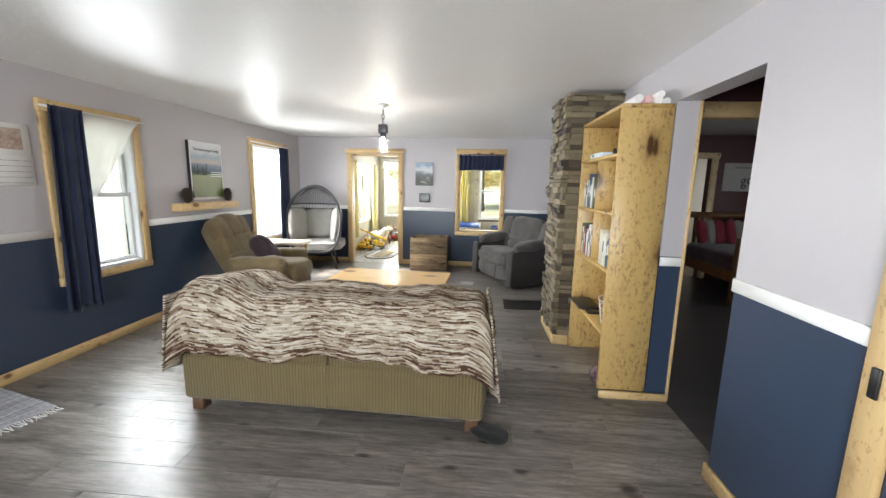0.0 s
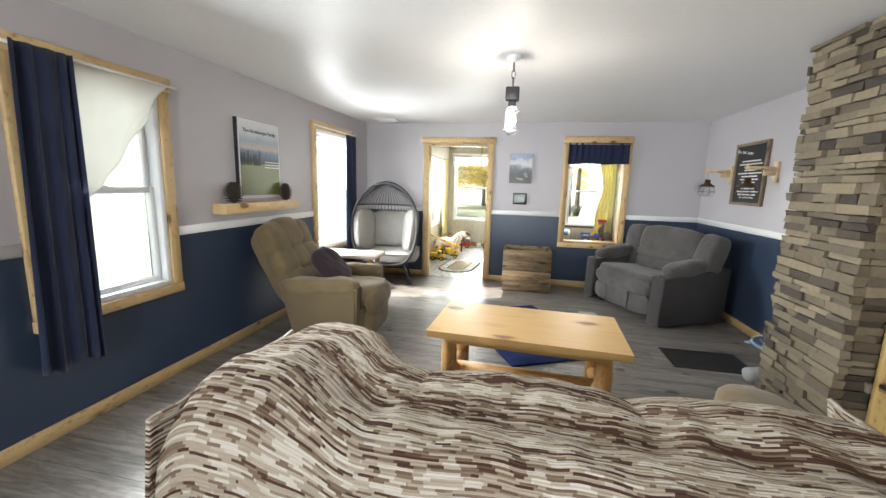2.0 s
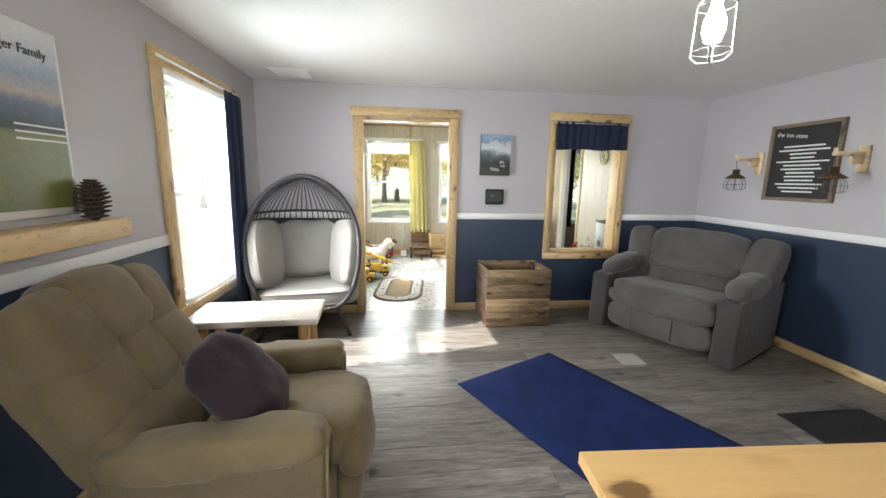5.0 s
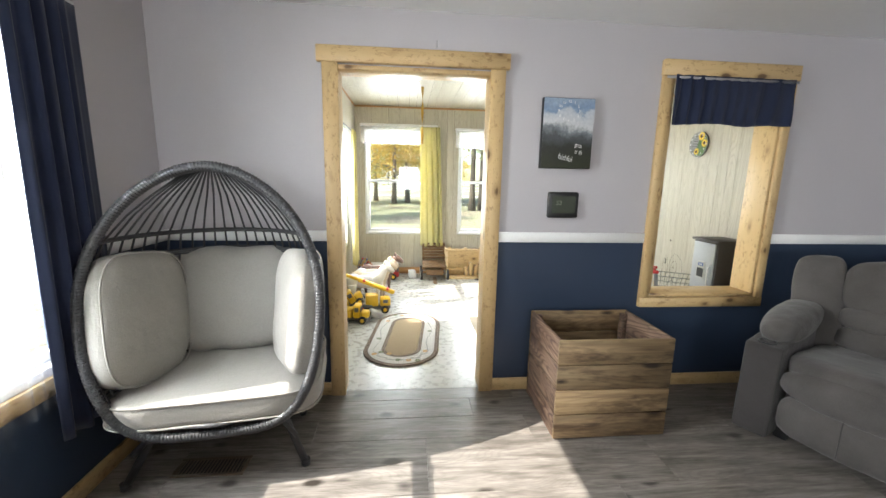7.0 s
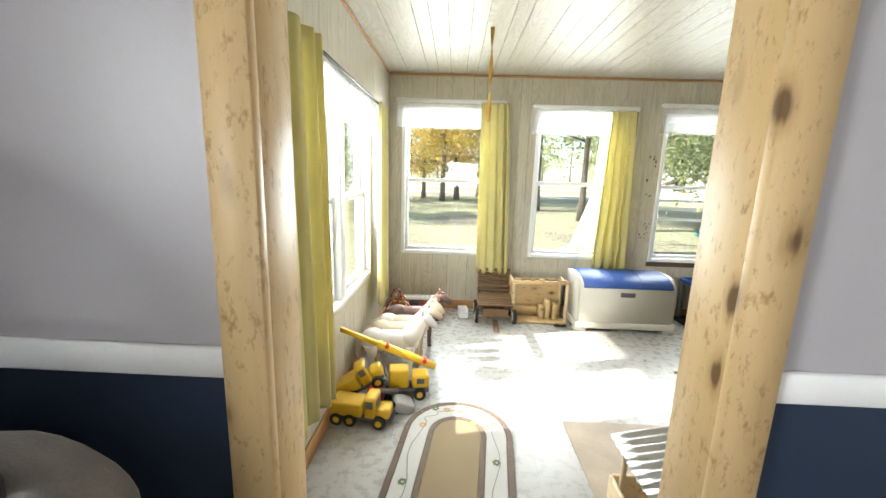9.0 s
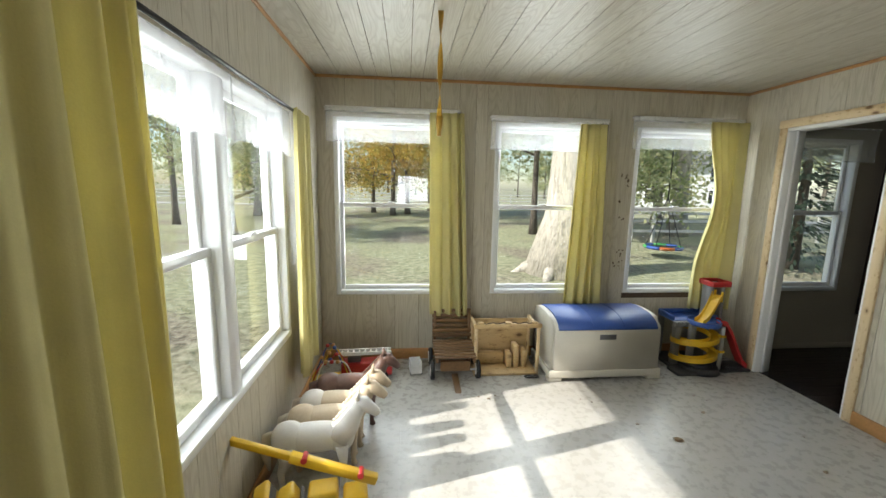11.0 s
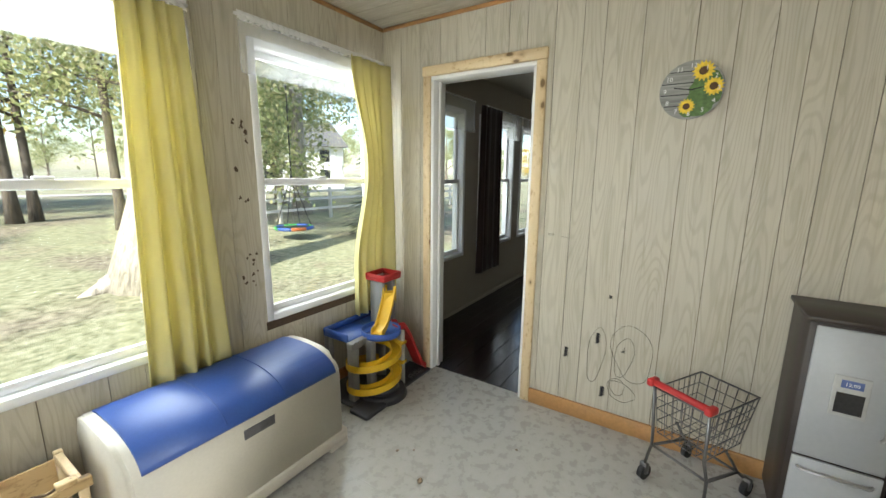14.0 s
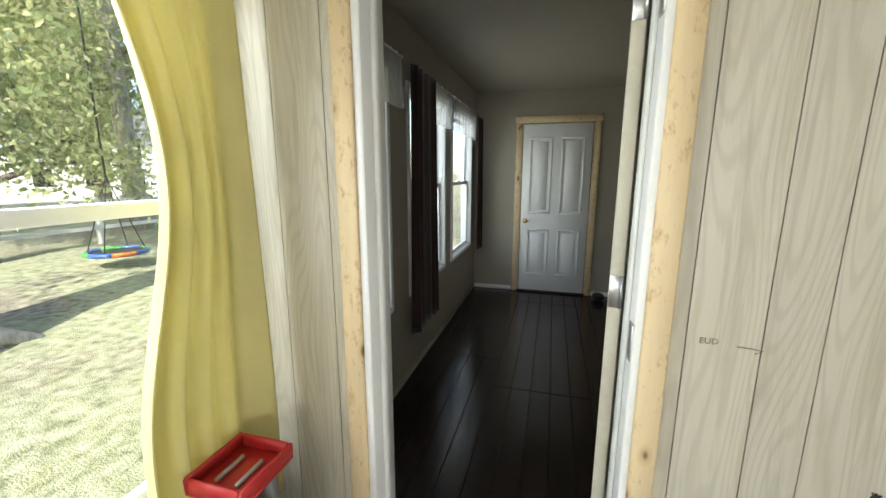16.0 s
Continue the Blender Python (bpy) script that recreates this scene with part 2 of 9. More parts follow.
def board(name, base, dark, light, along="x", rough=0.35, random_spread=0.35, scale=14.0, space="Object", cathedral=0.0, offset=True, fine=0.35, knots=0.0, blotch=0.0, squeeze=0.06):
    """Wood-grain boards that differ from piece to piece."""
    mt, nt, b = nodes_of(name)
    st = {"x": (squeeze, 1, 1), "y": (1, squeeze, 1), "z": (1, 1, squeeze)}[along]
    v = coords(nt, st, space)
    oi = nt.nodes.new("ShaderNodeObjectInfo")
    if offset:
        add = nt.nodes.new("ShaderNodeVectorMath")
        add.operation = "ADD"
        comb = nt.nodes.new("ShaderNodeCombineXYZ")
        for i in range(3):
            nt.links.new(mathn(nt, "MULTIPLY", oi.outputs["Random"], 37.0 + 11 * i), comb.inputs[i])
        nt.links.new(v, add.inputs[0])
        nt.links.new(comb.outputs[0], add.inputs[1])
        v = add.outputs[0]
    g1, g2 = noise_node(nt, v, scale, 6, 0.62, 1.2), noise_node(nt, v, scale * 5, 3, 0.6)
    c = ramp(nt, g1, [(0.28, dark), (0.5, base), (0.75, light)])
    c = blend(nt, fine, c, ramp(nt, g2, [(0.35, dark), (0.65, light)]))
    if blotch:
        vb = coords(nt, {"x": (0.3, 1, 1), "y": (1, 0.3, 1), "z": (1, 1, 0.3)}[along], space)
        c = blend(nt, ramp(nt, noise_node(nt, vb, 9, 4, 0.7), [(0.5, (0, 0, 0)), (0.68, (blotch,) * 3)]), c, dark)
    if cathedral:
        press = nt.nodes.new("ShaderNodeMapping")
        press.inputs["Scale"].default_value = {"x": (2.2, 1, 1), "y": (1, 2.2, 1), "z": (1, 1, 2.2)}[along]
        nt.links.new(v, press.inputs["Vector"])
        field = noise_node(nt, press.outputs[0], 7.0, 1, 0.4)
        wob = mathn(nt, "ADD", mathn(nt, "MULTIPLY", field, 140.0), mathn(nt, "MULTIPLY", g2, 1.6))
        lines = mathn(nt, "ADD", mathn(nt, "MULTIPLY", mathn(nt, "SINE", wob, 0.0), 0.5), 0.5)
        c = blend(nt, ramp(nt, lines, [(0.55, (0, 0, 0)), (0.95, (cathedral,) * 3)]), c, dark)
    if knots:
        vo = nt.nodes.new("ShaderNodeTexVoronoi")
        vo.inputs["Scale"].default_value = knots
        stretch = nt.nodes.new("ShaderNodeMapping")
        stretch.inputs["Scale"].default_value = {"x": (6, 1, 1), "y": (1, 6, 1), "z": (1, 1, 6)}[along]
        nt.links.new(v, stretch.inputs["Vector"])
        nt.links.new(stretch.outputs[0], vo.inputs["Vector"])
        wob = mathn(nt, "ADD", vo.outputs["Distance"], mathn(nt, "MULTIPLY", g1, 0.35))
        c = blend(nt, ramp(nt, wob, [(0.25, (1, 1, 1)), (0.36, (0, 0, 0))]), c, shade(dark, 0.6))
    lo = 1 - random_spread
    c = blend(nt, 1.0, c, ramp(nt, oi.outputs["Random"], [(0, (lo, lo, lo)), (1, (1, 1, 1))]), "MULTIPLY")
    nt.links.new(c, b.inputs["Base Color"])
    nt.links.new(mathn(nt, "ADD", mathn(nt, "MULTIPLY", g1, 0.25), rough - 0.12), b.inputs["Roughness"])
    bump(nt, b, g2, 0.12, 0.002)
    return mt


def cloth(name, color, rough=0.9, weave=0.0, translucent=0.0, clear=0.0, ribs=0.0, rib_axis=0, var=0.15, sheen=0.2):
    """Woven cloth; ribs per metre for corduroy; translucent and clear for thin curtains."""
    mt, nt, b = nodes_of(name)
    v = coords(nt)
    n1, n2 = noise_node(nt, v, 5, 4), noise_node(nt, v, 180, 2)
    c = ramp(nt, n1, [(0.3, shade(color, 1 - var)), (0.7, shade(color, 1 + var))])
    c = blend(nt, 0.06 if translucent else 0.3, c, ramp(nt, n2, [(0.3, shade(color, 0.75)), (0.7, shade(color, 1.2))]))
    nt.links.new(c, b.inputs["Base Color"])
    b.inputs["Roughness"].default_value = rough
    b.inputs["Specular IOR Level"].default_value = 0.2
    b.inputs["Sheen Weight"].default_value = sheen
    h = n2
    deep = 0.004
    if not (ribs or translucent or clear):
        h, deep = mathn(nt, "ADD", mathn(nt, "MULTIPLY", n2, 0.12), noise_node(nt, v, 11, 4, 0.55)), 0.02
    if ribs:
        wv = nt.nodes.new("ShaderNodeTexWave")
        wv.bands_direction = "XYZ"[rib_axis]
        wv.inputs["Scale"].default_value, wv.inputs["Distortion"].default_value = ribs, 0.6
        nt.links.new(v, wv.inputs["Vector"])
        h = wv.outputs["Fac"]
        c2 = blend(nt, ramp(nt, h, [(0.2, (0.4, 0.4, 0.4)), (0.6, (0, 0, 0))]), c, shade(color, 0.5))
        nt.links.new(c2, b.inputs["Base Color"])
    bump(nt, b, h, 0.12 if translucent else 0.4, 0.008 if ribs else deep)
    out = nt.nodes["Material Output"]
    last = b.outputs[0]
    if translucent:
        tr = nt.nodes.new("ShaderNodeBsdfTranslucent")
        nt.links.new(c, tr.inputs["Color"])
        mx = nt.nodes.new("ShaderNodeMixShader")
        mx.inputs[0].default_value = translucent
        nt.links.new(last, mx.inputs[1]), nt.links.new(tr.outputs[0], mx.inputs[2])
        last = mx.outputs[0]
    if clear:
        tp = nt.nodes.new("ShaderNodeBsdfTransparent")
        mx = nt.nodes.new("ShaderNodeMixShader")
        mx.inputs[0].default_value = clear
        nt.links.new(last, mx.inputs[1]), nt.links.new(tp.outputs[0], mx.inputs[2])
        last = mx.outputs[0]
    nt.links.new(last, out.inputs[0])
    return mt


def glass_mat(name):
    mt, nt, b = nodes_of(name)
    gl, tp = nt.nodes.new("ShaderNodeBsdfGlossy"), nt.nodes.new("ShaderNodeBsdfTransparent")
    gl.inputs["Roughness"].default_value = 0.02
    tp.inputs["Color"].default_value = (0.96, 0.98, 0.97, 1)
    lw, mx = nt.nodes.new("ShaderNodeLayerWeight"), nt.nodes.new("ShaderNodeMixShader")
    fac = mathn(nt, "ADD", mathn(nt, "MULTIPLY", mathn(nt, "POWER", lw.outputs["Facing"], 4.0), 0.4), 0.03)
    nt.links.new(fac, mx.inputs[0])
    nt.links.new(tp.outputs[0], mx.inputs[1]), nt.links.new(gl.outputs[0], mx.inputs[2])
    nt.links.new(mx.outputs[0], nt.nodes["Material Output"].inputs[0])
    return mt


GREY = surface("grey_wall_paint", (0.475, 0.455, 0.475), 0.40, 0.03, 1.2, 150, 0.06, space="World")
BLUE = surface("navy_wall_paint", (0.033, 0.05, 0.086), 0.3, 0.02, 1.5, 150, 0.06, space="World")
CEIL = surface("ceiling_paint", (0.84, 0.84, 0.84), 0.47, 0.02, 2.0, 26, 0.5, space="World")
WHITE = surface("white_paint", (0.8, 0.8, 0.79), 0.4, 0.03, 4, 90, 0.05)
VINYL_WHITE = surface("white_vinyl", (0.8, 0.81, 0.82), 0.3, 0.02, 4, 120, 0.02)
PINE_X, PINE_Y, PINE_Z = (pine("knotty_pine_" + a, along=a, knots=9) for a in "xyz")
PINE_PALE_Z, PINE_PALE_Y = (pine("pale_pine_" + a, (0.68, 0.53, 0.32), (0.42, 0.25, 0.11), 14, 0.5, a) for a in "zy")
PANEL = board("pale_panel_board", (0.54, 0.50, 0.405), (0.40, 0.36, 0.27), (0.565, 0.525, 0.43), "z", 0.40, 0.07, 30, "Object", 0.45, fine=0.12)
PANEL_CEIL = board("pale_ceiling_board", (0.50, 0.47, 0.39), (0.38, 0.34, 0.26), (0.56, 0.53, 0.45), "y", 0.45, 0.0, 16, "Object", 0.5)
GROOVE = surface("dark_groove", (0.12, 0.085, 0.05), 0.8, 0.2)
LAMINATE = board("grey_laminate", (0.215, 0.194, 0.173), (0.06, 0.05, 0.042), (0.40, 0.37, 0.34), "x", 0.34, 0.34, 12, cathedral=0.15, fine=0.3, knots=5.0, blotch=0.45, squeeze=0.11)
DARK_FLOOR = board("dark_painted_plank", (0.017, 0.009, 0.008), (0.006, 0.004, 0.004), (0.026, 0.017, 0.015), "x", 0.2, 0.2, 10)
CEDAR_TRIM = surface("orange_wood_trim", (0.42, 0.22, 0.08), 0.45, 0.2, 8, 60, 0.1)
GLASS = glass_mat("window_glass")
MAROON = surface("maroon_paint", (0.06, 0.012, 0.016), 0.5, 0.06, 2, 100, 0.05)
TAUPE = surface("taupe_wall_paint", (0.30, 0.27, 0.215), 0.5, 0.03, 1.5, 120, 0.05, space="World")
BLACK = surface("black_plastic", (0.012, 0.012, 0.013), 0.4, 0.1, 8, 120, 0.05)
STEEL = surface("brushed_steel", (0.55, 0.55, 0.56), 0.3, 0.08, 8, 150, 0.03, metal=1.0)

# ---- the setting ----
L, F, P0, R1, R2 = -3.05, 7.55, 7.69, 1.57, 1.74     # living: left wall, far wall, its porch face, right wall by the shelf, right wall by the loveseat
H1, H2 = 2.345, 2.41                                  # ceilings
PL, PR, PF = -2.38, 1.39, 10.91                       # porch: left, right and far wall
RF, RE = 10.94, 5.30                                  # far room: window wall and end wall
SPLIT = 1.05
BACK = -2.2


def wall(name, axis, c0, c1, a0, a1, z0, z1, openings=(), mats=None, split=None):
    """An upright wall between c0 and c1 on its axis, from a0 to a1 along it, with openings (a, b, low, high)."""
    cuts_a = sorted({a0, a1, *[v for o in openings for v in o[:2]]})
    cuts_z = sorted({z0, z1, *([split] if split else []), *[v for o in openings for v in o[2:]]})
    bm = BM()
    for p, q in zip(cuts_a, cuts_a[1:]):
        for lo, hi in zip(cuts_z, cuts_z[1:]):
            if any(o[0] <= (p + q) / 2 <= o[1] and o[2] <= (lo + hi) / 2 <= o[3] for o in openings):
                continue
            mi = 1 if split and (lo + hi) / 2 > split else 0
            if axis == "x":
                add_box(bm, (c0, p, lo), (c1, q, hi), mat=mi)
            else:
                add_box(bm, (p, c0, lo), (q, c1, hi), mat=mi)
    bmesh.ops.remove_doubles(bm, verts=bm.verts, dist=1e-5)
    ob = link(name, bm, mats)
    return tagged(ob, kind="structure")


W1 = (3.21, 3.95, 0.68, 2.0)       # living windows: along y, low, high
W2 = (5.97, 6.90, 0.61, 2.04)
DOOR = (-2.06, -1.12, 0.0, 2.035)  # doorway to the porch, along x
PASS = (-0.015, 0.755, 0.655, 2.06)
paint = [BLUE, GREY]
tagged(wall("wall_west", "x", L - 0.16, L, BACK, F + 0.14, 0, H1, [W1, W2], paint, SPLIT), "grey and navy painted wall with white chair rail", "wall")
tagged(wall("wall_north", "y", F, F + 0.07, L, 1.9, 0, H1, [DOOR, PASS], paint, SPLIT), "grey and navy painted wall with doorway", "wall")
tagged(wall("wall_north_outer", "y", F + 0.07, P0, L, 1.9, 0, H2, [DOOR, PASS], [GROOVE]), "porch side of the dividing wall", "wall")
tagged(wall("wall_east", "x", R2, R2 + 0.12, 4.62, F, 0, H1, (), paint, SPLIT), "grey and navy painted wall behind the loveseat", "wall")
tagged(wall("wall_east_stub", "x", R1, R1 + 0.14, 3.06, 4.62, 0, H1, (), paint, SPLIT), "short painted wall end behind the bookshelf", "wall")
tagged(wall("wall_east_near", "x", R1, R1 + 0.14, BACK, 3.06, 0, H1, [(2.28, 3.06, 0, 2.06), (0.62, 1.5, 0, 2.05)], paint, SPLIT), "painted wall with an open passage", "wall")
# Its opening holds the assumed south window, added to let in fill light.
tagged(wall("wall_south", "y", BACK - 0.15, BACK, L - 0.16, R1 + 0.14, 0, H1, [(-1.6, 0.4, 0.9, 2.0)], paint, SPLIT), "painted wall at the back of the room", "wall")
bm = box_bm((L - 0.05, BACK, H1), (1.9, F + 0.07, H1 + 0.12))
for v in bm.verts:  # the old ceiling sags towards the near left
    if v.co.x < 0 and v.co.y < 0 and v.co.z < H1 + 0.06:
        v.co.z -= 0.075
tagged(single("ceiling", bm, CEIL, "white textured plaster ceiling", "ceiling"), kind="structure")
single("subfloor", box_bm((L - 0.2, BACK - 0.2, -0.14), (R1 + 0.14, F + 0.03, -0.012)), GROOVE, "boards under the laminate", "floor", kind="structure")

# ---- porch, far room and bedroom shells ----
WA, WB, WC = (-2.24, -1.31), (-0.89, 0.04), (0.37, 1.30)
WZ0, WZ1, WZM = 0.60, 2.09, 1.375
LW = (8.42, 10.0, 0.595, 1.98)
D2 = (9.765, 10.49, 0.0, 2.055)
tagged(wall("wall_porch_north", "y", PF, PF + 0.12, PL - 0.12, PR + 0.1, 0, H2, [(*w, WZ0, WZ1) for w in (WA, WB, WC)], [GROOVE]), "pale grooved panel wall with three windows", "wall")
tagged(wall("wall_porch_west", "x", PL - 0.12, PL, P0, PF, 0, H2, [LW], [GROOVE]), "pale grooved panel wall with a double window", "wall")
tagged(wall("wall_porch_east", "x", PR, PR + 0.06, P0, PF, 0, H2, [D2], [GROOVE]), "pale grooved panel wall with a doorway", "wall")
tagged(wall("wall_far_room_west", "x", PR + 0.06, PR + 0.12, P0, RF, 0, H2, [D2], [TAUPE]), "taupe painted wall", "wall")
FW = [(1.62, 2.62), (2.92, 3.86), (4.08, 5.02)]
tagged(wall("wall_far_room_north", "y", RF, RF + 0.12, PR + 0.12, RE + 0.12, 0, H2, [(*w, 0.60, 2.05) for w in FW], [TAUPE]), "taupe painted wall with windows", "wall")
D3 = (9.57, 10.37, 0.0, 2.04)
tagged(wall("wall_far_room_east", "x", RE, RE + 0.12, 8.9, RF, 0, H2, (), [TAUPE]), "taupe painted end wall", "wall")
tagged(wall("wall_far_room_south", "y", 8.78, 8.9, PR + 0.12, 5.7, 0, H2, (), [TAUPE]), "taupe painted wall", "wall")
single("ceiling_far_room", box_bm((PR + 0.12, 7.3, H2), (5.8, RF + 0.12, H2 + 0.1)), TAUPE, "smooth taupe painted ceiling", "ceiling", kind="structure")
single("floor_far_room", box_bm((PR + 0.03, 7.42, -0.14), (5.8, RF + 0.1, -0.012)), GROOVE, "boards under the dark floor", "floor", kind="structure")
# porch ceiling boards, one mesh
bm = BM()
_x = PL
_rng = random.Random(5)
while _x < PR - 0.01:
    _w = min(_rng.choice((0.1, 0.15, 0.2, 0.12)), PR - _x)
    add_box(bm, (_x + 0.002, P0, H2), (_x + _w - 0.002, PF, H2 + 0.01))
    _x += _w
add_box(bm, (PL - 0.1, P0 - 0.05, H2 + 0.008), (PR + 0.1, PF + 0.1, H2 + 0.1), mat=1)
single("ceiling_porch", bm, [PANEL_CEIL, GROOVE], "pale wood-grain plank ceiling", "ceiling", kind="structure")


def vinyl_floor():
    mt, nt, b = nodes_of("vinyl_floor")
    v = coords(nt, space="World")
    br = nt.nodes.new("ShaderNodeTexBrick")
    br.offset, br.squash = 0.0, 1.0
    br.inputs["Scale"].default_value, br.inputs["Mortar Size"].default_value = 1.0, 0.004
    br.inputs["Brick Width"].default_value = br.inputs["Row Height"].default_value = 0.152
    br.inputs["Mortar Smooth"].default_value = 0.6
    nt.links.new(v, br.inputs["Vector"])
    n1, n2 = noise_node(nt, v, 18, 5, 0.6), noise_node(nt, v, 2.2, 4)
    c = ramp(nt, n1, [(0.3, (0.365, 0.35, 0.315)), (0.5, (0.40, 0.39, 0.36)), (0.7, (0.435, 0.425, 0.40))])
    c = blend(nt, ramp(nt, br.outputs["Fac"], [(0, (0, 0, 0)), (1, (0.35, 0.35, 0.35))]), c, (0.45, 0.44, 0.42))
    c = blend(nt, ramp(nt, n2, [(0.55, (0, 0, 0)), (0.75, (0.3, 0.3, 0.3))]), c, (0.30, 0.285, 0.26))
    nt.links.new(c, b.inputs["Base Color"])
    nt.links.new(mathn(nt, "ADD", mathn(nt, "MULTIPLY", n1, 0.25), 0.16), b.inputs["Roughness"])
    bump(nt, b, br.outputs["Fac"], 0.12, 0.002)
    return mt


VINYL = vinyl_floor()
single("floor_porch", box_bm((PL - 0.1, F + 0.03, -0.14), (PR + 0.03, PF + 0.1, 0.0)), VINYL, "worn pale vinyl floor printed with squares", "floor", kind="structure")

# bedroom
tagged(wall("wall_bedroom_north", "y", 7.3, 7.42, R2 + 0.13, 5.7, 0, H1 + 0.07, [(3.45, 4.18, 0, 2.03)], [MAROON]), "dark maroon painted bedroom wall", "wall")
tagged(wall("wall_bedroom_east", "x", 5.7, 5.82, 0.3, RF, 0, H2 + 0.08, [(4.1, 5.1, 0.95, 2.0), (7.8, 8.4, 0.95, 2.0)], [MAROON]), "dark maroon painted bedroom wall", "wall")
tagged(wall("wall_bedroom_south", "y", 0.2, 0.3, R1 + 0.14, 5.82, 0, H1 + 0.1, (), [MAROON]), "dark painted hall wall", "wall")
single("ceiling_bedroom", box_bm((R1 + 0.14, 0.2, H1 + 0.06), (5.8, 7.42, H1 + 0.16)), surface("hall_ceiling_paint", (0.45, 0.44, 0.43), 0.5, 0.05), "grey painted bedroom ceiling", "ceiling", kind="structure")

# ---- trim ----
def strip(name, lo, hi, mt, label, r=0.004):
    return single(name, box_bm(lo, hi, r, 1), mt, label, "trim", kind="structure")


BBH, BBT = 0.085, 0.018
for y0, y1 in ((BACK, F),):
    strip("baseboard", (L, y0, 0), (L + BBT, y1, BBH), PINE_Y, "knotty pine baseboard")
for x0, x1 in ((L + BBT, -2.12), (-1.06, R2)):
    strip("baseboard", (x0, F - BBT, 0), (x1, F, BBH), PINE_X, "knotty pine baseboard")
strip("baseboard", (R2 - BBT, 4.66, 0), (R2, F - BBT, BBH), PINE_Y, "knotty pine baseboard")
strip("baseboard", (R1 - BBT, 1.6, 0), (R1, 2.30, BBH), PINE_Y, "knotty pine baseboard")
strip("baseboard", (1.24, 3.03, 0), (1.715, 3.052, 0.055), PINE_X, "knotty pine baseboard across the wall end")
RAIL = 0.015
for y0, y1 in ((BACK, 3.13), (4.04, 5.9), (7.0, F)):
    strip("chair_rail", (L, y0, 1.02), (L + RAIL, y1, 1.085), WHITE, "white painted chair rail")
for x0, x1 in ((L + RAIL, -2.12), (-1.06, -0.08), (0.82, R2)):
    strip("chair_rail", (x0, F - RAIL, 1.02), (x1, F, 1.085), WHITE, "white painted chair rail")
strip("chair_rail", (R2 - RAIL, 4.62, 1.02), (R2, F - RAIL, 1.085), WHITE, "white painted chair rail")
strip("chair_rail", (R1 - RAIL, 1.6, 1.02), (R1, 2.281, 1.085), WHITE, "white painted chair rail")
strip("chair_rail", (R1, 3.05, 0.985), (R1 + 0.14, 3.062, 1.045), WHITE, "white painted chair rail on the wall end")

# doorway to the porch
d = thing("door_1", "knotty pine cased doorway to the sunroom", "doorway")
tagged(d, kind="structure")
part("casing", box_bm((-2.12, F - 0.03, 0), (-2.03, F, 2.045), 0.004, 1), PINE_Z, d)
part("casing", box_bm((-1.15, F - 0.03, 0), (-1.06, F, 2.045), 0.004, 1), PINE_Z, d)
part("head_casing", box_bm((-2.148, F - 0.038, 2.045), (-1.038, F, 2.132), 0.004, 1), PINE_X, d)
part("jamb", box_bm((-2.06, F - 0.02, 0), (-2.035, P0 + 0.005, 2.035), 0.002, 1), PINE_Z, d)
part("jamb", box_bm((-1.145, F - 0.02, 0), (-1.12, P0 + 0.005, 2.035), 0.002, 1), PINE_Z, d)
part("head_jamb", box_bm((-2.06, F - 0.02, 2.01), (-1.12, P0 + 0.005, 2.035), 0.002, 1), PINE_X, d)
# pass-through window
d = thing("window_1", "knotty pine framed pass-through opening to the sunroom", "window")
tagged(d, kind="structure")
part("casing", box_bm((-0.08, F - 0.03, 0.65), (-0.015, F, 2.06), 0.004, 1), PINE_Z, d)
part("casing", box_bm((0.755, F - 0.03, 0.65), (0.815, F, 2.06), 0.004, 1), PINE_Z, d)
part("head_casing", box_bm((-0.085, F - 0.038, 2.06), (0.825, F, 2.152), 0.004, 1), PINE_X, d)
part("sill_casing", box_bm((-0.08, F - 0.034, 0.584), (0.815, F, 0.65), 0.004, 1), PINE_X, d)
part("side_lining", box_bm((-0.015, F - 0.015, 0.675), (0.005, P0 + 0.02, 2.04), 0.002, 1), PINE_Z, d)
part("side_lining", box_bm((0.735, F - 0.015, 0.675), (0.755, P0 + 0.02, 2.04), 0.002, 1), PINE_Z, d)
part("head_lining", box_bm((-0.015, F - 0.015, 2.04), (0.755, P0 + 0.02, 2.06), 0.002, 1), PINE_X, d)
part("window_sill", box_bm((-0.015, F - 0.02, 0.655), (0.755, P0 + 0.03, 0.675), 0.002, 1), PINE_X, d)


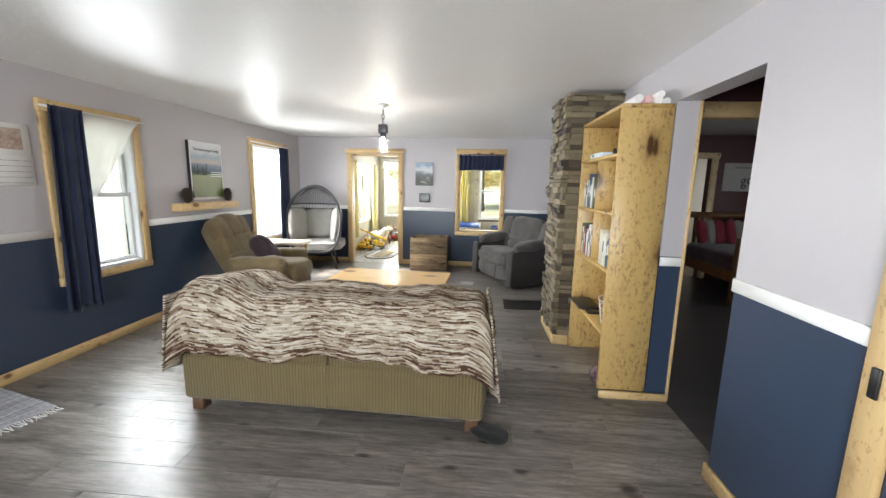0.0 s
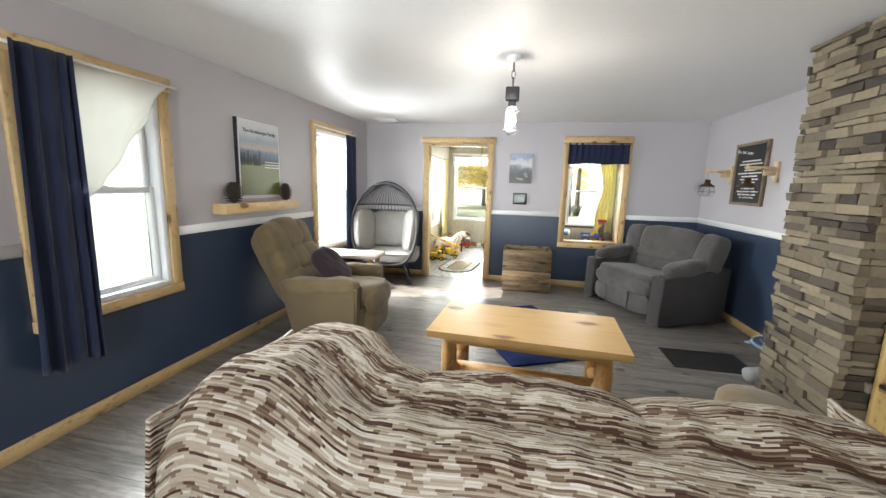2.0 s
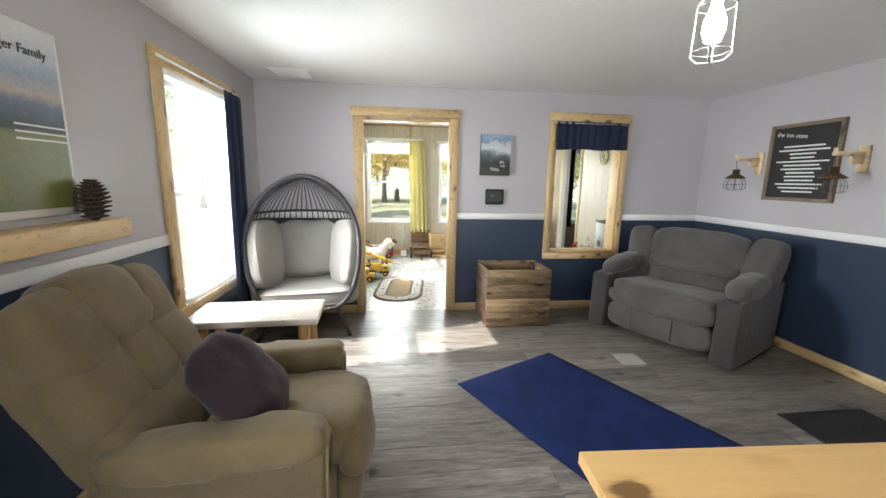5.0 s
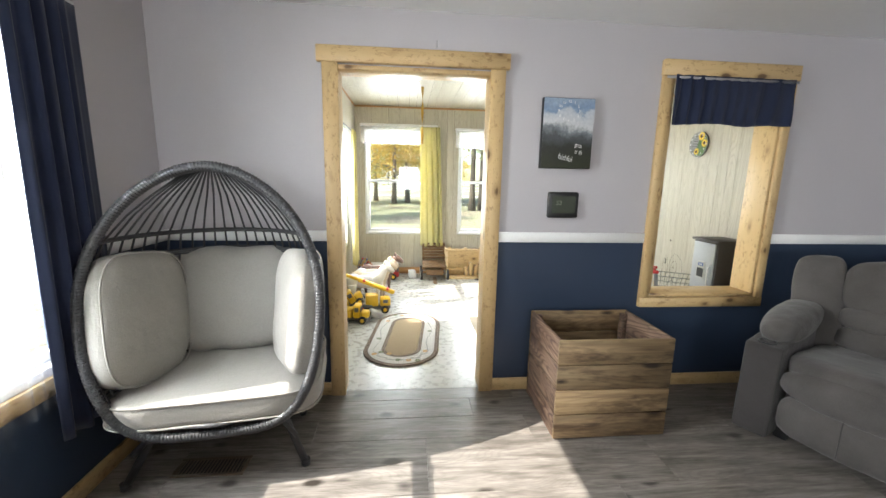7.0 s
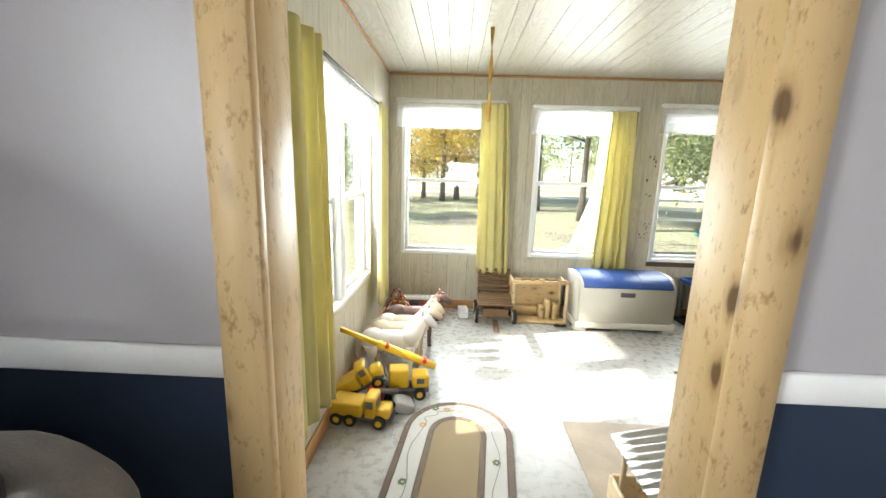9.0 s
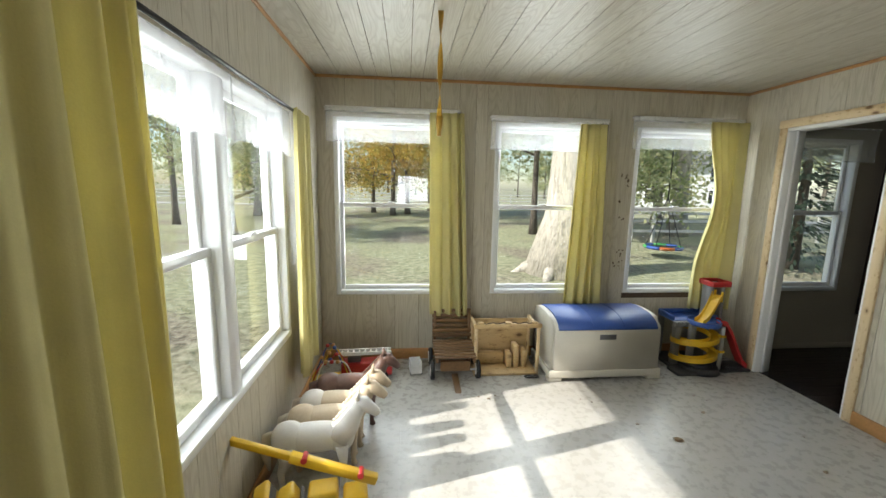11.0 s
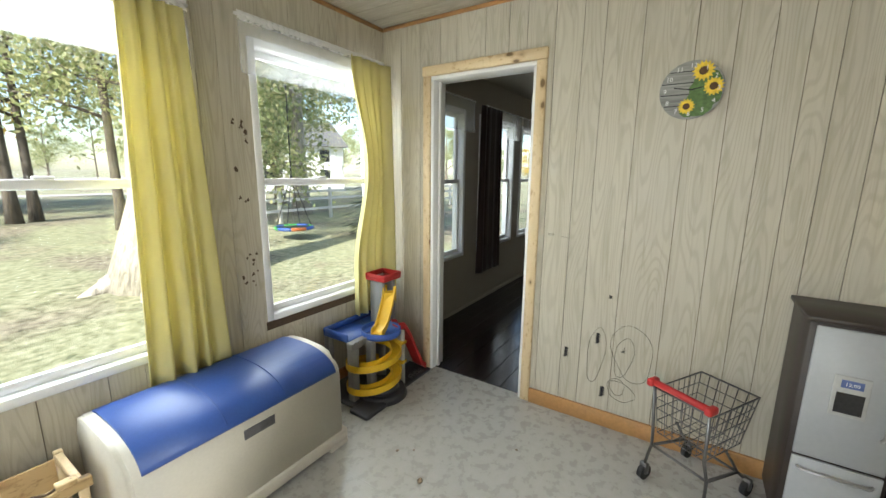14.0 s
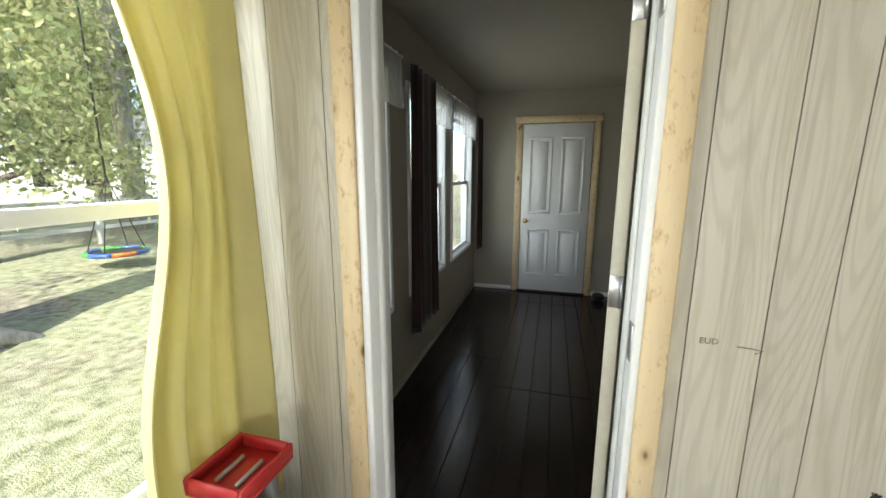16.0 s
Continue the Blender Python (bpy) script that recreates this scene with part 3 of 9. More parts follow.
# ---- sash windows ----
def sash_window(name, axis, c, a0, a1, z0, z1, zm, out, frame_mat=VINYL_WHITE, label="white vinyl double-hung window", cells=1):
    """A double-hung window in the plane c of its axis; out is +1 or -1, the way to the outside."""
    d = thing(name, label, "window")
    tagged(d, kind="structure")

    def slab(nm, p, q, lo, hi, dep0, dep1, mt, r=0.003, lab=""):
        u, v = sorted((c + out * dep0, c + out * dep1))
        b = box_bm((u, p, lo), (v, q, hi), r, 1) if axis == "x" else box_bm((p, u, lo), (q, v, hi), r, 1)
        return part(nm, b, mt, d, lab)
    fw = 0.038
    slab("window_frame", a0, a0 + fw, z0, z1, -0.015, 0.11, frame_mat)
    slab("window_frame", a1 - fw, a1, z0, z1, -0.015, 0.11, frame_mat)
    slab("window_head", a0 + fw, a1 - fw, z1 - fw, z1, -0.015, 0.11, frame_mat)
    slab("window_sill", a0 + fw, a1 - fw, z0, z0 + fw, -0.02, 0.11, frame_mat)
    span = (a1 - a0) / cells
    for k in range(cells):
        b0, b1 = a0 + k * span, a0 + (k + 1) * span
        if k:
            slab("mullion", b0 - 0.05, b0 + 0.05, z0 + fw, z1 - fw, -0.012, 0.11, frame_mat)
        g0, g1 = b0 + (fw if not k else 0.05), b1 - (fw if k == cells - 1 else 0.05)
        for low, (s0, s1, dep) in enumerate(((zm - 0.02, z1 - fw, 0.06), (z0 + fw, zm + 0.02, 0.03))):
            sw = 0.03
            slab("sash_stile", g0, g0 + sw, s0, s1, dep, dep + 0.028, frame_mat)
            slab("sash_stile", g1 - sw, g1, s0, s1, dep, dep + 0.028, frame_mat)
            slab("sash_rail", g0 + sw, g1 - sw, s1 - 0.036, s1, dep, dep + 0.028, frame_mat)
            slab("sash_rail", g0 + sw, g1 - sw, s0, s0 + 0.036, dep, dep + 0.028, frame_mat)
            pn = slab("pane", g0 + sw - 0.006, g1 - sw + 0.006, s0 + 0.03, s1 - 0.03, dep + 0.012, dep + 0.016, GLASS, 0)
            pn.visible_shadow = False
            if low:
                slab("sash_lock", (g0 + g1) / 2 - 0.03, (g0 + g1) / 2 + 0.03, zm + 0.02, zm + 0.032, dep, dep + 0.02, frame_mat)
    return d


sash_window("window_2", "x", L, W1[0], W1[1], W1[2], W1[3], 1.345, -1)
sash_window("window_3", "x", L, W2[0], W2[1], W2[2], W2[3], 1.31, -1)
for n, (a0, a1) in zip((4, 5, 6), (WA, WB, WC)):
    sash_window("window_%d" % n, "y", PF, a0, a1, WZ0, WZ1, WZM, 1)
sash_window("window_7", "x", PL, LW[0], LW[1], LW[2], LW[3], 1.26, -1, label="white vinyl twin double-hung window", cells=2)
for n, (a0, a1) in zip((8, 9, 10), FW):
    sash_window("window_%d" % n, "y", RF, a0, a1, 0.60, 2.05, 1.36, 1)
sash_window("window_12", "x", 5.7, 4.1, 5.1, 0.95, 2.0, 1.45, 1)
sash_window("window_13", "x", 5.7, 7.8, 8.4, 0.95, 2.0, 1.45, 1)
# Assumed window, never in view; added for the fill light outside it.
sash_window("window_11", "y", BACK, -1.6, 0.4, 0.9, 2.0, 1.45, -1, cells=2)
# pine casings of the living-room windows
for nm, w, lo, hi in (("window_casing", W1, 0.615, 2.09), ("window_casing", W2, 0.535, 2.135)):
    d = thing(nm, "knotty pine window casing on the painted wall", "trim")
    tagged(d, kind="structure")
    a0, a1, z0, z1 = w
    part("casing", box_bm((L, a0 - 0.075, z0), (L + 0.03, a0, z1), 0.004, 1), PINE_Z, d)
    part("casing", box_bm((L, a1, z0), (L + 0.03, a1 + 0.075, z1), 0.004, 1), PINE_Z, d)
    part("head_casing", box_bm((L, a0 - 0.085, z1), (L + 0.036, a1 + 0.095, hi), 0.004, 1), PINE_Y, d)
    part("sill_casing", box_bm((L, a0 - 0.08, lo), (L + 0.034, a1 + 0.08, z0), 0.004, 1), PINE_Y, d)

# doorway to the far room
d = thing("door_2", "pale pine cased doorway with a white jamb", "doorway")
tagged(d, kind="structure")
part("casing", box_bm((PR - 0.024, 10.488, 0), (PR, 10.546, 2.055), 0.004, 1), PINE_PALE_Z, d)
part("casing", box_bm((PR - 0.024, 9.714, 0), (PR, 9.772, 2.055), 0.004, 1), PINE_PALE_Z, d)
part("head_casing", box_bm((PR - 0.03, 9.712, 2.055), (PR, 10.548, 2.115), 0.004, 1), PINE_PALE_Y, d)
for y0, y1 in ((9.766, 9.79), (10.465, 10.489)):
    part("jamb", box_bm((PR - 0.014, y0, 0), (PR + 0.13, y1, 2.03), 0.003, 1), WHITE, d)
for y0, y1 in ((9.79, 9.80), (10.452, 10.465)):
    part("door_stop", box_bm((PR + 0.045, y0, 0), (PR + 0.075, y1, 2.03), 0.002, 1), WHITE, d)
for z in (0.22, 1.02, 1.78):
    part("hinge", box_bm((PR - 0.01, 9.789, z), (PR + 0.028, 9.794, z + 0.09), 0.001, 1), STEEL, d, "brass-grey door hinge plate")
part("head_jamb", box_bm((PR - 0.014, 9.766, 2.03), (PR + 0.13, 10.489, 2.054), 0.003, 1), WHITE, d)

# ---- living room: materials ----
CORD = cloth("brown_corduroy", (0.15, 0.115, 0.055), ribs=16, rib_axis=0, var=0.1)
CORD_FINE = cloth("fine_tan_corduroy", (0.155, 0.114, 0.06), ribs=58, rib_axis=0, var=0.12)
BROWN_SUEDE = cloth("tan_velour", (0.16, 0.118, 0.062), var=0.18)
GREY_SUEDE = cloth("grey_microfibre", (0.075, 0.069, 0.065), var=0.3)
GREY_DARK = cloth("dark_grey_microfibre", (0.042, 0.038, 0.037), var=0.15)
PURPLE = cloth("plum_velvet", (0.034, 0.02, 0.026), var=0.2)
CUSHION = cloth("pale_grey_cushion", (0.28, 0.265, 0.24), var=0.05)
NAVY = cloth("navy_curtain", (0.018, 0.025, 0.055), var=0.12, translucent=0.06)
SHEER = cloth("white_sheer", (0.94, 0.94, 0.93), var=0.02, translucent=0.62, clear=0.3)
SHEER_THIN = cloth("thin_sheer", (0.85, 0.85, 0.85), var=0.03, translucent=0.55, clear=0.965)
RUG_BLUE = cloth("navy_shag", (0.008, 0.017, 0.075), var=0.35, sheen=0.0)
WICKER = surface("grey_wicker", (0.036, 0.036, 0.039), 0.5, 0.3, 20, 140, 0.4)
LOG = pine("varnished_log", (0.58, 0.33, 0.12), (0.34, 0.16, 0.05), 9, 0.3, "z")
LOG_X = pine("varnished_log_rail", (0.58, 0.33, 0.12), (0.34, 0.16, 0.05), 9, 0.3, "x")
TOP_X = pine("varnished_pine_top", (0.64, 0.41, 0.165), (0.42, 0.22, 0.07), 5, 0.34, "x", speck=0.62)
PINE_SHELF = pine("stained_knotty_pine", (0.51, 0.345, 0.13), (0.16, 0.07, 0.022), 3.5, 0.4, "z", speck=0.525)
PINE_SHELF_Y = pine("stained_knotty_shelf", (0.46, 0.30, 0.10), (0.20, 0.095, 0.03), 11, 0.4, "y")
OLD_WOOD = board("weathered_plank", (0.36, 0.235, 0.12), (0.055, 0.028, 0.015), (0.6, 0.44, 0.24), "x", 0.7, 0.5, 6, cathedral=0.2, knots=8.0, blotch=0.85)
OLD_WOOD_Y = board("weathered_side_plank", (0.27, 0.165, 0.11), (0.06, 0.03, 0.022), (0.46, 0.32, 0.22), "y", 0.7, 0.5, 7, cathedral=0.6, knots=8.0, blotch=0.8)
PALE_TOP = pine("whitewashed_top", (0.62, 0.56, 0.48), (0.42, 0.33, 0.24), 3, 0.35, "x")


def throw_mat():
    """Woven throw: rows of short dashes in cream, taupe and brown."""
    mt, nt, b = nodes_of("striped_throw")
    sp = nt.nodes.new("ShaderNodeSeparateXYZ")
    nt.links.new(coords(nt, space="UV"), sp.inputs[0])
    u, w = sp.outputs[0], sp.outputs[1]
    wav = mathn(nt, "MULTIPLY", noise_node(nt, coords(nt, space="UV"), 3.0, 2), 0.008)
    row = mathn(nt, "FLOOR", mathn(nt, "DIVIDE", mathn(nt, "ADD", w, wav), 0.0068))

    def white(a, b2):
        wn = nt.nodes.new("ShaderNodeTexWhiteNoise")
        wn.noise_dimensions = "2D"
        cb = nt.nodes.new("ShaderNodeCombineXYZ")
        nt.links.new(a, cb.inputs[0]), nt.links.new(b2, cb.inputs[1])
        nt.links.new(cb.outputs[0], wn.inputs["Vector"])
        return wn.outputs["Value"]

    shift = mathn(nt, "MULTIPLY", white(row, row), 7.0)
    cell = lambda size: mathn(nt, "FLOOR", mathn(nt, "ADD", mathn(nt, "DIVIDE", u, size), shift))
    band = mathn(nt, "FLOOR", mathn(nt, "DIVIDE", row, 4.0))
    mix = mathn(nt, "ADD", mathn(nt, "MULTIPLY", white(cell(0.042), row), 0.4), mathn(nt, "MULTIPLY", white(cell(0.14), row), 0.34))
    mix = mathn(nt, "ADD", mix, mathn(nt, "MULTIPLY", white(band, band), 0.26))
    c = ramp(nt, mix, [(0.31, (0.07, 0.036, 0.025)), (0.34, (0.16, 0.11, 0.075)), (0.43, (0.18, 0.13, 0.09)), (0.45, (0.32, 0.265, 0.20)), (0.62, (0.36, 0.30, 0.23)), (0.64, (0.48, 0.435, 0.365)), (0.8, (0.52, 0.47, 0.40))])
    nt.links.new(c, b.inputs["Base Color"])
    b.inputs["Roughness"].default_value, b.inputs["Specular IOR Level"].default_value = 0.95, 0.1
    wv = mathn(nt, "SINE", mathn(nt, "MULTIPLY", w, 740.0), 0.0)
    bump(nt, b, mathn(nt, "ADD", wv, noise_node(nt, coords(nt, (30, 200, 1), "UV"), 2, 3)), 0.45, 0.004)
    return mt


THROW = throw_mat()


def sheet_uv(name, fn, nu, nv, mt, thick, parent=None, label="", wide=1.0, high=1.0):
    """A cloth with its own flat layout of u and v."""
    bm = BM()
    add_sheet(bm, fn, nu, nv, thick)
    uv = bm.loops.layers.uv.new("UVMap")
    bm.verts.index_update()
    half = 2 * (nv + 1)
    for f in bm.faces:
        for lp in f.loops:
            k = lp.vert.index
            lp[uv].uv = (k // half / nu * wide, (k % half) // 2 / nv * high)
    return part(name, bm, mt, parent, label) if parent else link(name, bm, mt)


# ---- sofa with its throw ----
sofa = thing("sofa", "brown corduroy three-seat sofa under a striped throw", "sofa", pose(-0.573, 2.505, 0, 0, 0, -1.2))
bm = BM()
add_box(bm, (-0.97, 0.0, 0.09), (0.97, 0.85, 0.40), 0.03, 3)
part("base", bm, CORD, sofa)
for s in (-1, 1):
    bm = BM()
    add_soft(bm, (1.0, 0.26, 0.72), pose(s * 0.485, 0.14, 0.43, 4), 9, 8, wrinkle=0.006, seed=s)
    part("backrest", bm, CORD, sofa)
for s in (-1, 0, 1):
    bm = BM()
    add_soft(bm, (0.56, 0.58, 0.2), pose(s * 0.56, 0.53, 0.44), 5, 8, wrinkle=0.008, seed=s + 5)
    part("seat_cushion", bm, BROWN_SUEDE, sofa)
    bm = BM()
    add_soft(bm, (0.6, 0.24, 0.42), pose(s * 0.6, 0.27, 0.6, 12), 4, 9, wrinkle=0.01, seed=s + 9)
    part("back_cushion", bm, BROWN_SUEDE, sofa)
for s in (-1, 1):
    bm = BM()
    add_soft(bm, (0.25, 0.9, 0.56), pose(s * 0.86, 0.47, 0.37), 6, 8, wrinkle=0.008, seed=s + 3)
    add_soft(bm, (0.29, 0.8, 0.2), pose(s * 0.87, 0.52, 0.6), 3, 9, wrinkle=0.01, seed=s + 4)
    part("armrest", bm, BROWN_SUEDE, sofa)
    for y in (0.07, 0.78):
        part("leg", box_bm((s * 0.9 - 0.04, y - 0.04, 0), (s * 0.9 + 0.04, y + 0.04, 0.1), 0.006, 1), surface("dark_wood_foot", (0.09, 0.045, 0.02), 0.5) if s < 0 and y < 0.1 else bpy.data.materials["dark_wood_foot"], sofa)
part("seam", box_bm((-0.006, -0.006, 0.1), (0.006, 0.002, 0.44), 0.002, 1), CORD, sofa)


DRAPE_BACK = [(3.12, 0.62), (2.97, 0.77), (2.85, 0.82), (2.74, 0.82), (2.64, 0.80), (2.57, 0.82), (2.50, 0.815), (2.465, 0.75), (2.455, 0.59), (2.45, 0.455)]
DRAPE_ARM = [(3.45, 0.54), (3.41, 0.70), (3.24, 0.785), (2.94, 0.83), (2.68, 0.87), (2.57, 0.85), (2.50, 0.815)] + DRAPE_BACK[7:]


def along(path, v):
    """A place at a share v of a polyline's length."""
    ds = [math.dist(a, b) for a, b in zip(path, path[1:])]
    left = v * sum(ds)
    for (a, b), d in zip(zip(path, path[1:]), ds):
        if left <= d or b is path[-1]:
            f = min(1.0, left / d)
            return a[0] + (b[0] - a[0]) * f, a[1] + (b[1] - a[1]) * f
        left -= d


def drape(u, v):
    """The throw: from the seat backs, over the top and down behind; u across, v from front to back."""
    x = -1.535 + 1.94 * u
    arm = max(0.0, min(1.0, (0.30 - u) / 0.2))
    arm = arm * arm * (3 - 2 * arm)
    p, q = along(DRAPE_BACK, v), along(DRAPE_ARM, v)
    y, z = p[0] + (q[0] - p[0]) * arm, p[1] + (q[1] - p[1]) * arm
    y -= 0.02 * (x + 0.57)
    front = max(0.0, 1 - abs(v - 0.28) / 0.26)
    cushion = abs(math.sin(3 * math.pi * (x + 1.53) / 1.92)) ** 0.5
    z += (0.055 * cushion - 0.03) * front * (1 - 0.6 * arm)
    low = max(0.0, v - 0.6) / 0.4
    fold = math.sin(x * 21 + 2.4 * math.sin(x * 4.3)) * 0.55 + math.sin(x * 37 + 1.3) * 0.25
    y -= low ** 1.3 * ((0.014 + 0.016 * u) * fold + 0.018)
    z -= low * (0.028 * math.sin(x * 5.2 + 0.6) + 0.014 * math.sin(x * 12.7) + 0.12 * max(0.0, (abs(u - 0.5) - 0.44) / 0.06) ** 1.4)
    side = max(0.0, abs(u - 0.5) - 0.47) / 0.03
    z -= 0.12 * side * side * (1 - low)
    x += (1 if u > 0.5 else -1) * side * (0.012 + 0.035 * low)
    n = noise.noise(Vector((x * 7, y * 7, z * 7))) * 0.014 + noise.noise(Vector((x * 17, v * 11, 2))) * 0.007
    return (x, y - n * low, z + n * (1 - low))


tw = sheet_uv("throw_blanket", drape, 150, 60, THROW, 0.012, wide=2.0, high=1.12)
tagged(tw, "brown and cream striped woven throw draped over a sofa", "blanket")


def end_fall(u, v):
    """The end of the throw over the sofa's arm side."""
    y = 2.445 + 0.66 * u
    z = 0.775 - 0.36 * v - 0.14 * math.sin(u * 3.1) * v + 0.05 * math.sin(u * 9) * v - 0.16 * (1 - u) * v
    x = 0.415 + 0.05 * v + 0.018 * math.sin(u * 26 + 1) * (0.3 + v)
    return (x, y, z)


tw2 = sheet_uv("throw_end", end_fall, 40, 18, THROW, 0.012, tw, wide=0.7, high=0.5)
tw3 = sheet_uv("throw_end", lambda u, v: ((lambda p: (-1.12 - p[0], p[1], p[2] + 0.03))(end_fall(u, v * 0.95))), 40, 18, THROW, 0.012, tw, wide=0.7, high=0.5)
bm = BM()
add_soft(bm, (0.15, 0.24, 0.05), pose(0, 0, 0.025), 2.4, 10, wrinkle=0.02, seed=3)
single("fabric_bag", bm, cloth("black_cloth", (0.012, 0.012, 0.012)), "crumpled black fabric bag on the floor by the sofa", "bag", pose(0.43, 2.5, 0, 0, 0, 60))


# ---- brown recliner ----
def side_profile(bm, prof, y0, y1, r=0.02):
    """A solid with the outline prof in x and z, between y0 and y1, its edges rounded."""
    a = [bm.verts.new((x, y0, z)) for x, z in prof]
    b = [bm.verts.new((x, y1, z)) for x, z in prof]
    n = len(prof)
    fs = [bm.faces.new((a[k], b[k], b[(k + 1) % n], a[(k + 1) % n])) for k in range(n)]
    fs += [bm.faces.new(a), bm.faces.new(b[::-1])]
    bmesh.ops.recalc_face_normals(bm, faces=fs)
    bmesh.ops.bevel(bm, geom=list(bm.edges), offset=r, segments=3, affect="EDGES", profile=0.6)
    for f in bm.faces:
        f.smooth = True


def piping(hx, hy, p, z, m, r=0.006, n=56):
    """The corded seam round a cushion, a rounded loop in its own plane."""
    bm = BM()
    loop = []
    for k in range(n):
        c, s = math.cos(math.tau * k / n), math.sin(math.tau * k / n)
        loop.append(m @ Vector((hx * math.copysign(abs(c) ** (2 / p), c), hy * math.copysign(abs(s) ** (2 / p), s), z)))
    add_tube(bm, loop, r, 6, closed=True)
    return bm


rec = thing("recliner", "tan velour rocker recliner with a tufted back", "armchair", pose(-2.245, 5.0, 0, 0, 0, 3))
bm = BM()
add_box(bm, (-0.28, -0.3, 0.1), (0.3, 0.3, 0.36), 0.03, 2)
part("base", bm, BROWN_SUEDE, rec)
for s in (-1, 1):
    bm = BM()
    y0, y1 = sorted((s * 0.255, s * 0.395))
    side_profile(bm, [(-0.27, 0.05), (0.27, 0.05), (0.285, 0.53), (-0.10, 0.53), (-0.40, 0.50)], y0, y1, 0.016)
    part("side_panel", bm, CORD_FINE, rec)
    bm = BM()
    add_soft(bm, (0.70, 0.165, 0.14), pose(-0.06, s * 0.325, 0.545, 0, -3, 0), 4.0, 14, wrinkle=0.014, seed=s + 2)
    part("armrest", bm, BROWN_SUEDE, rec)
    bm = BM()
    add_tube(bm, [(0.292, s * 0.325 + dy, z) for dy, z in ((-0.07, 0.08), (-0.07, 0.5), (-0.04, 0.55), (0.04, 0.55), (0.07, 0.5), (0.07, 0.08))], 0.006, 6)
    part("piping", bm, BROWN_SUEDE, rec)
bm = BM()
add_soft(bm, (0.62, 0.52, 0.20), pose(0.1, 0, 0.43, 0, -2, 0), 4, 14, wrinkle=0.012, seed=7)
part("seat_cushion", bm, BROWN_SUEDE, rec)
bm = BM()
add_soft(bm, (0.16, 0.52, 0.26), pose(0.36, 0, 0.39, 0, -4, 0), 2.6, 14, wrinkle=0.014, seed=8)
add_soft(bm, (0.12, 0.5, 0.26), pose(0.34, 0, 0.19, 0, 6, 0), 4, 12, wrinkle=0.008, seed=18)
part("footrest", bm, BROWN_SUEDE, rec)
tilt = pose(-0.30, 0, 0.40, 0, -27, 0)
bm = BM()
add_soft(bm, (0.15, 0.66, 0.70), tilt @ pose(-0.09, 0, 0.34), 6, 14, wrinkle=0.006, seed=9)
back = part("backrest", bm, BROWN_SUEDE, rec)
for k, (yy, zz, wd, hg, dp) in enumerate([(-0.2, 0.13, 0.30, 0.30, 0.17), (0.2, 0.13, 0.30, 0.30, 0.17), (0.0, 0.12, 0.34, 0.28, 0.18), (-0.21, 0.35, 0.30, 0.30, 0.18), (0.21, 0.35, 0.30, 0.30, 0.18), (0.0, 0.34, 0.30, 0.27, 0.18), (-0.215, 0.56, 0.26, 0.32, 0.2), (0.215, 0.56, 0.26, 0.32, 0.2), (0.0, 0.60, 0.40, 0.32, 0.22)]):
    bm = BM()
    add_soft(bm, (dp, wd, hg), tilt @ pose(0.0, yy, zz, (6 if yy < 0 else -6) if yy and zz > 0.5 else 0), 3.2, 12, wrinkle=0.010, seed=20 + k)
    part("tuft", bm, BROWN_SUEDE, back)
bm = BM()
add_box(bm, (-0.02, -0.43, 0.14), (0.25, -0.40, 0.172), 0.012, 2, pose(0, 0, 0, 0, -8, 0))
part("lever_handle", bm, pine("dark_pine_handle", (0.2, 0.11, 0.045), (0.1, 0.05, 0.02), 4, 0.5, "x"), rec, "wooden recliner lever")
for s in (-1, 1):
    bm = BM()
    add_box(bm, (-0.40, s * 0.26 - 0.03, 0.0), (0.24, s * 0.26 + 0.03, 0.04), 0.01, 1)
    add_box(bm, (-0.05, s * 0.26 - 0.025, 0.04), (0.05, s * 0.26 + 0.025, 0.12))
    part("rocker_base", bm, LOG_X, rec)
bm = BM()
add_soft(bm, (0.42, 0.34, 0.13), pose(0, 0, 0), 2.6, 14, wrinkle=0.016, seed=31)
single("throw_pillow", bm, PURPLE, "dark plum velvet throw pillow on the recliner", "pillow", pose(-2.29, 4.90, 0.655, 24, 48, 12))

# ---- small table by the recliner ----
et = thing("end_table", "small table with a pale wooden top and log legs", "table", pose(-2.52, 5.79, 0, 0, 0, 3))
part("tabletop", box_bm((-0.36, -0.19, 0.6), (0.36, 0.19, 0.64), 0.01, 2), PALE_TOP, et)
for x in (-0.27, 0.27):
    for y in (-0.13, 0.13):
        bm = BM()
        add_cyl(bm, (x * 1.1, y * 1.1, 0), (x, y, 0.6), 0.028, 0.032, 12)
        part("leg", bm, LOG, et)
bm = BM()
add_cyl(bm, (-0.28, 0, 0.2), (0.28, 0, 0.2), 0.022, seg=10)
for x in (-0.28, 0.28):
    add_cyl(bm, (x, -0.13, 0.2), (x, 0.13, 0.2), 0.02, seg=10)
part("stretcher", bm, LOG_X, et)

# ---- coffee table ----
ct = thing("coffee_table", "rustic coffee table with varnished pine top and log legs", "table", pose(-0.54, 4.17, 0, 0, 0, -3))
for k in range(4):
    part("tabletop_plank", box_bm((-0.585, -0.325 + k * 0.1625, 0.515), (0.585, -0.3252 + (k + 1) * 0.1625, 0.557)), TOP_X, ct)
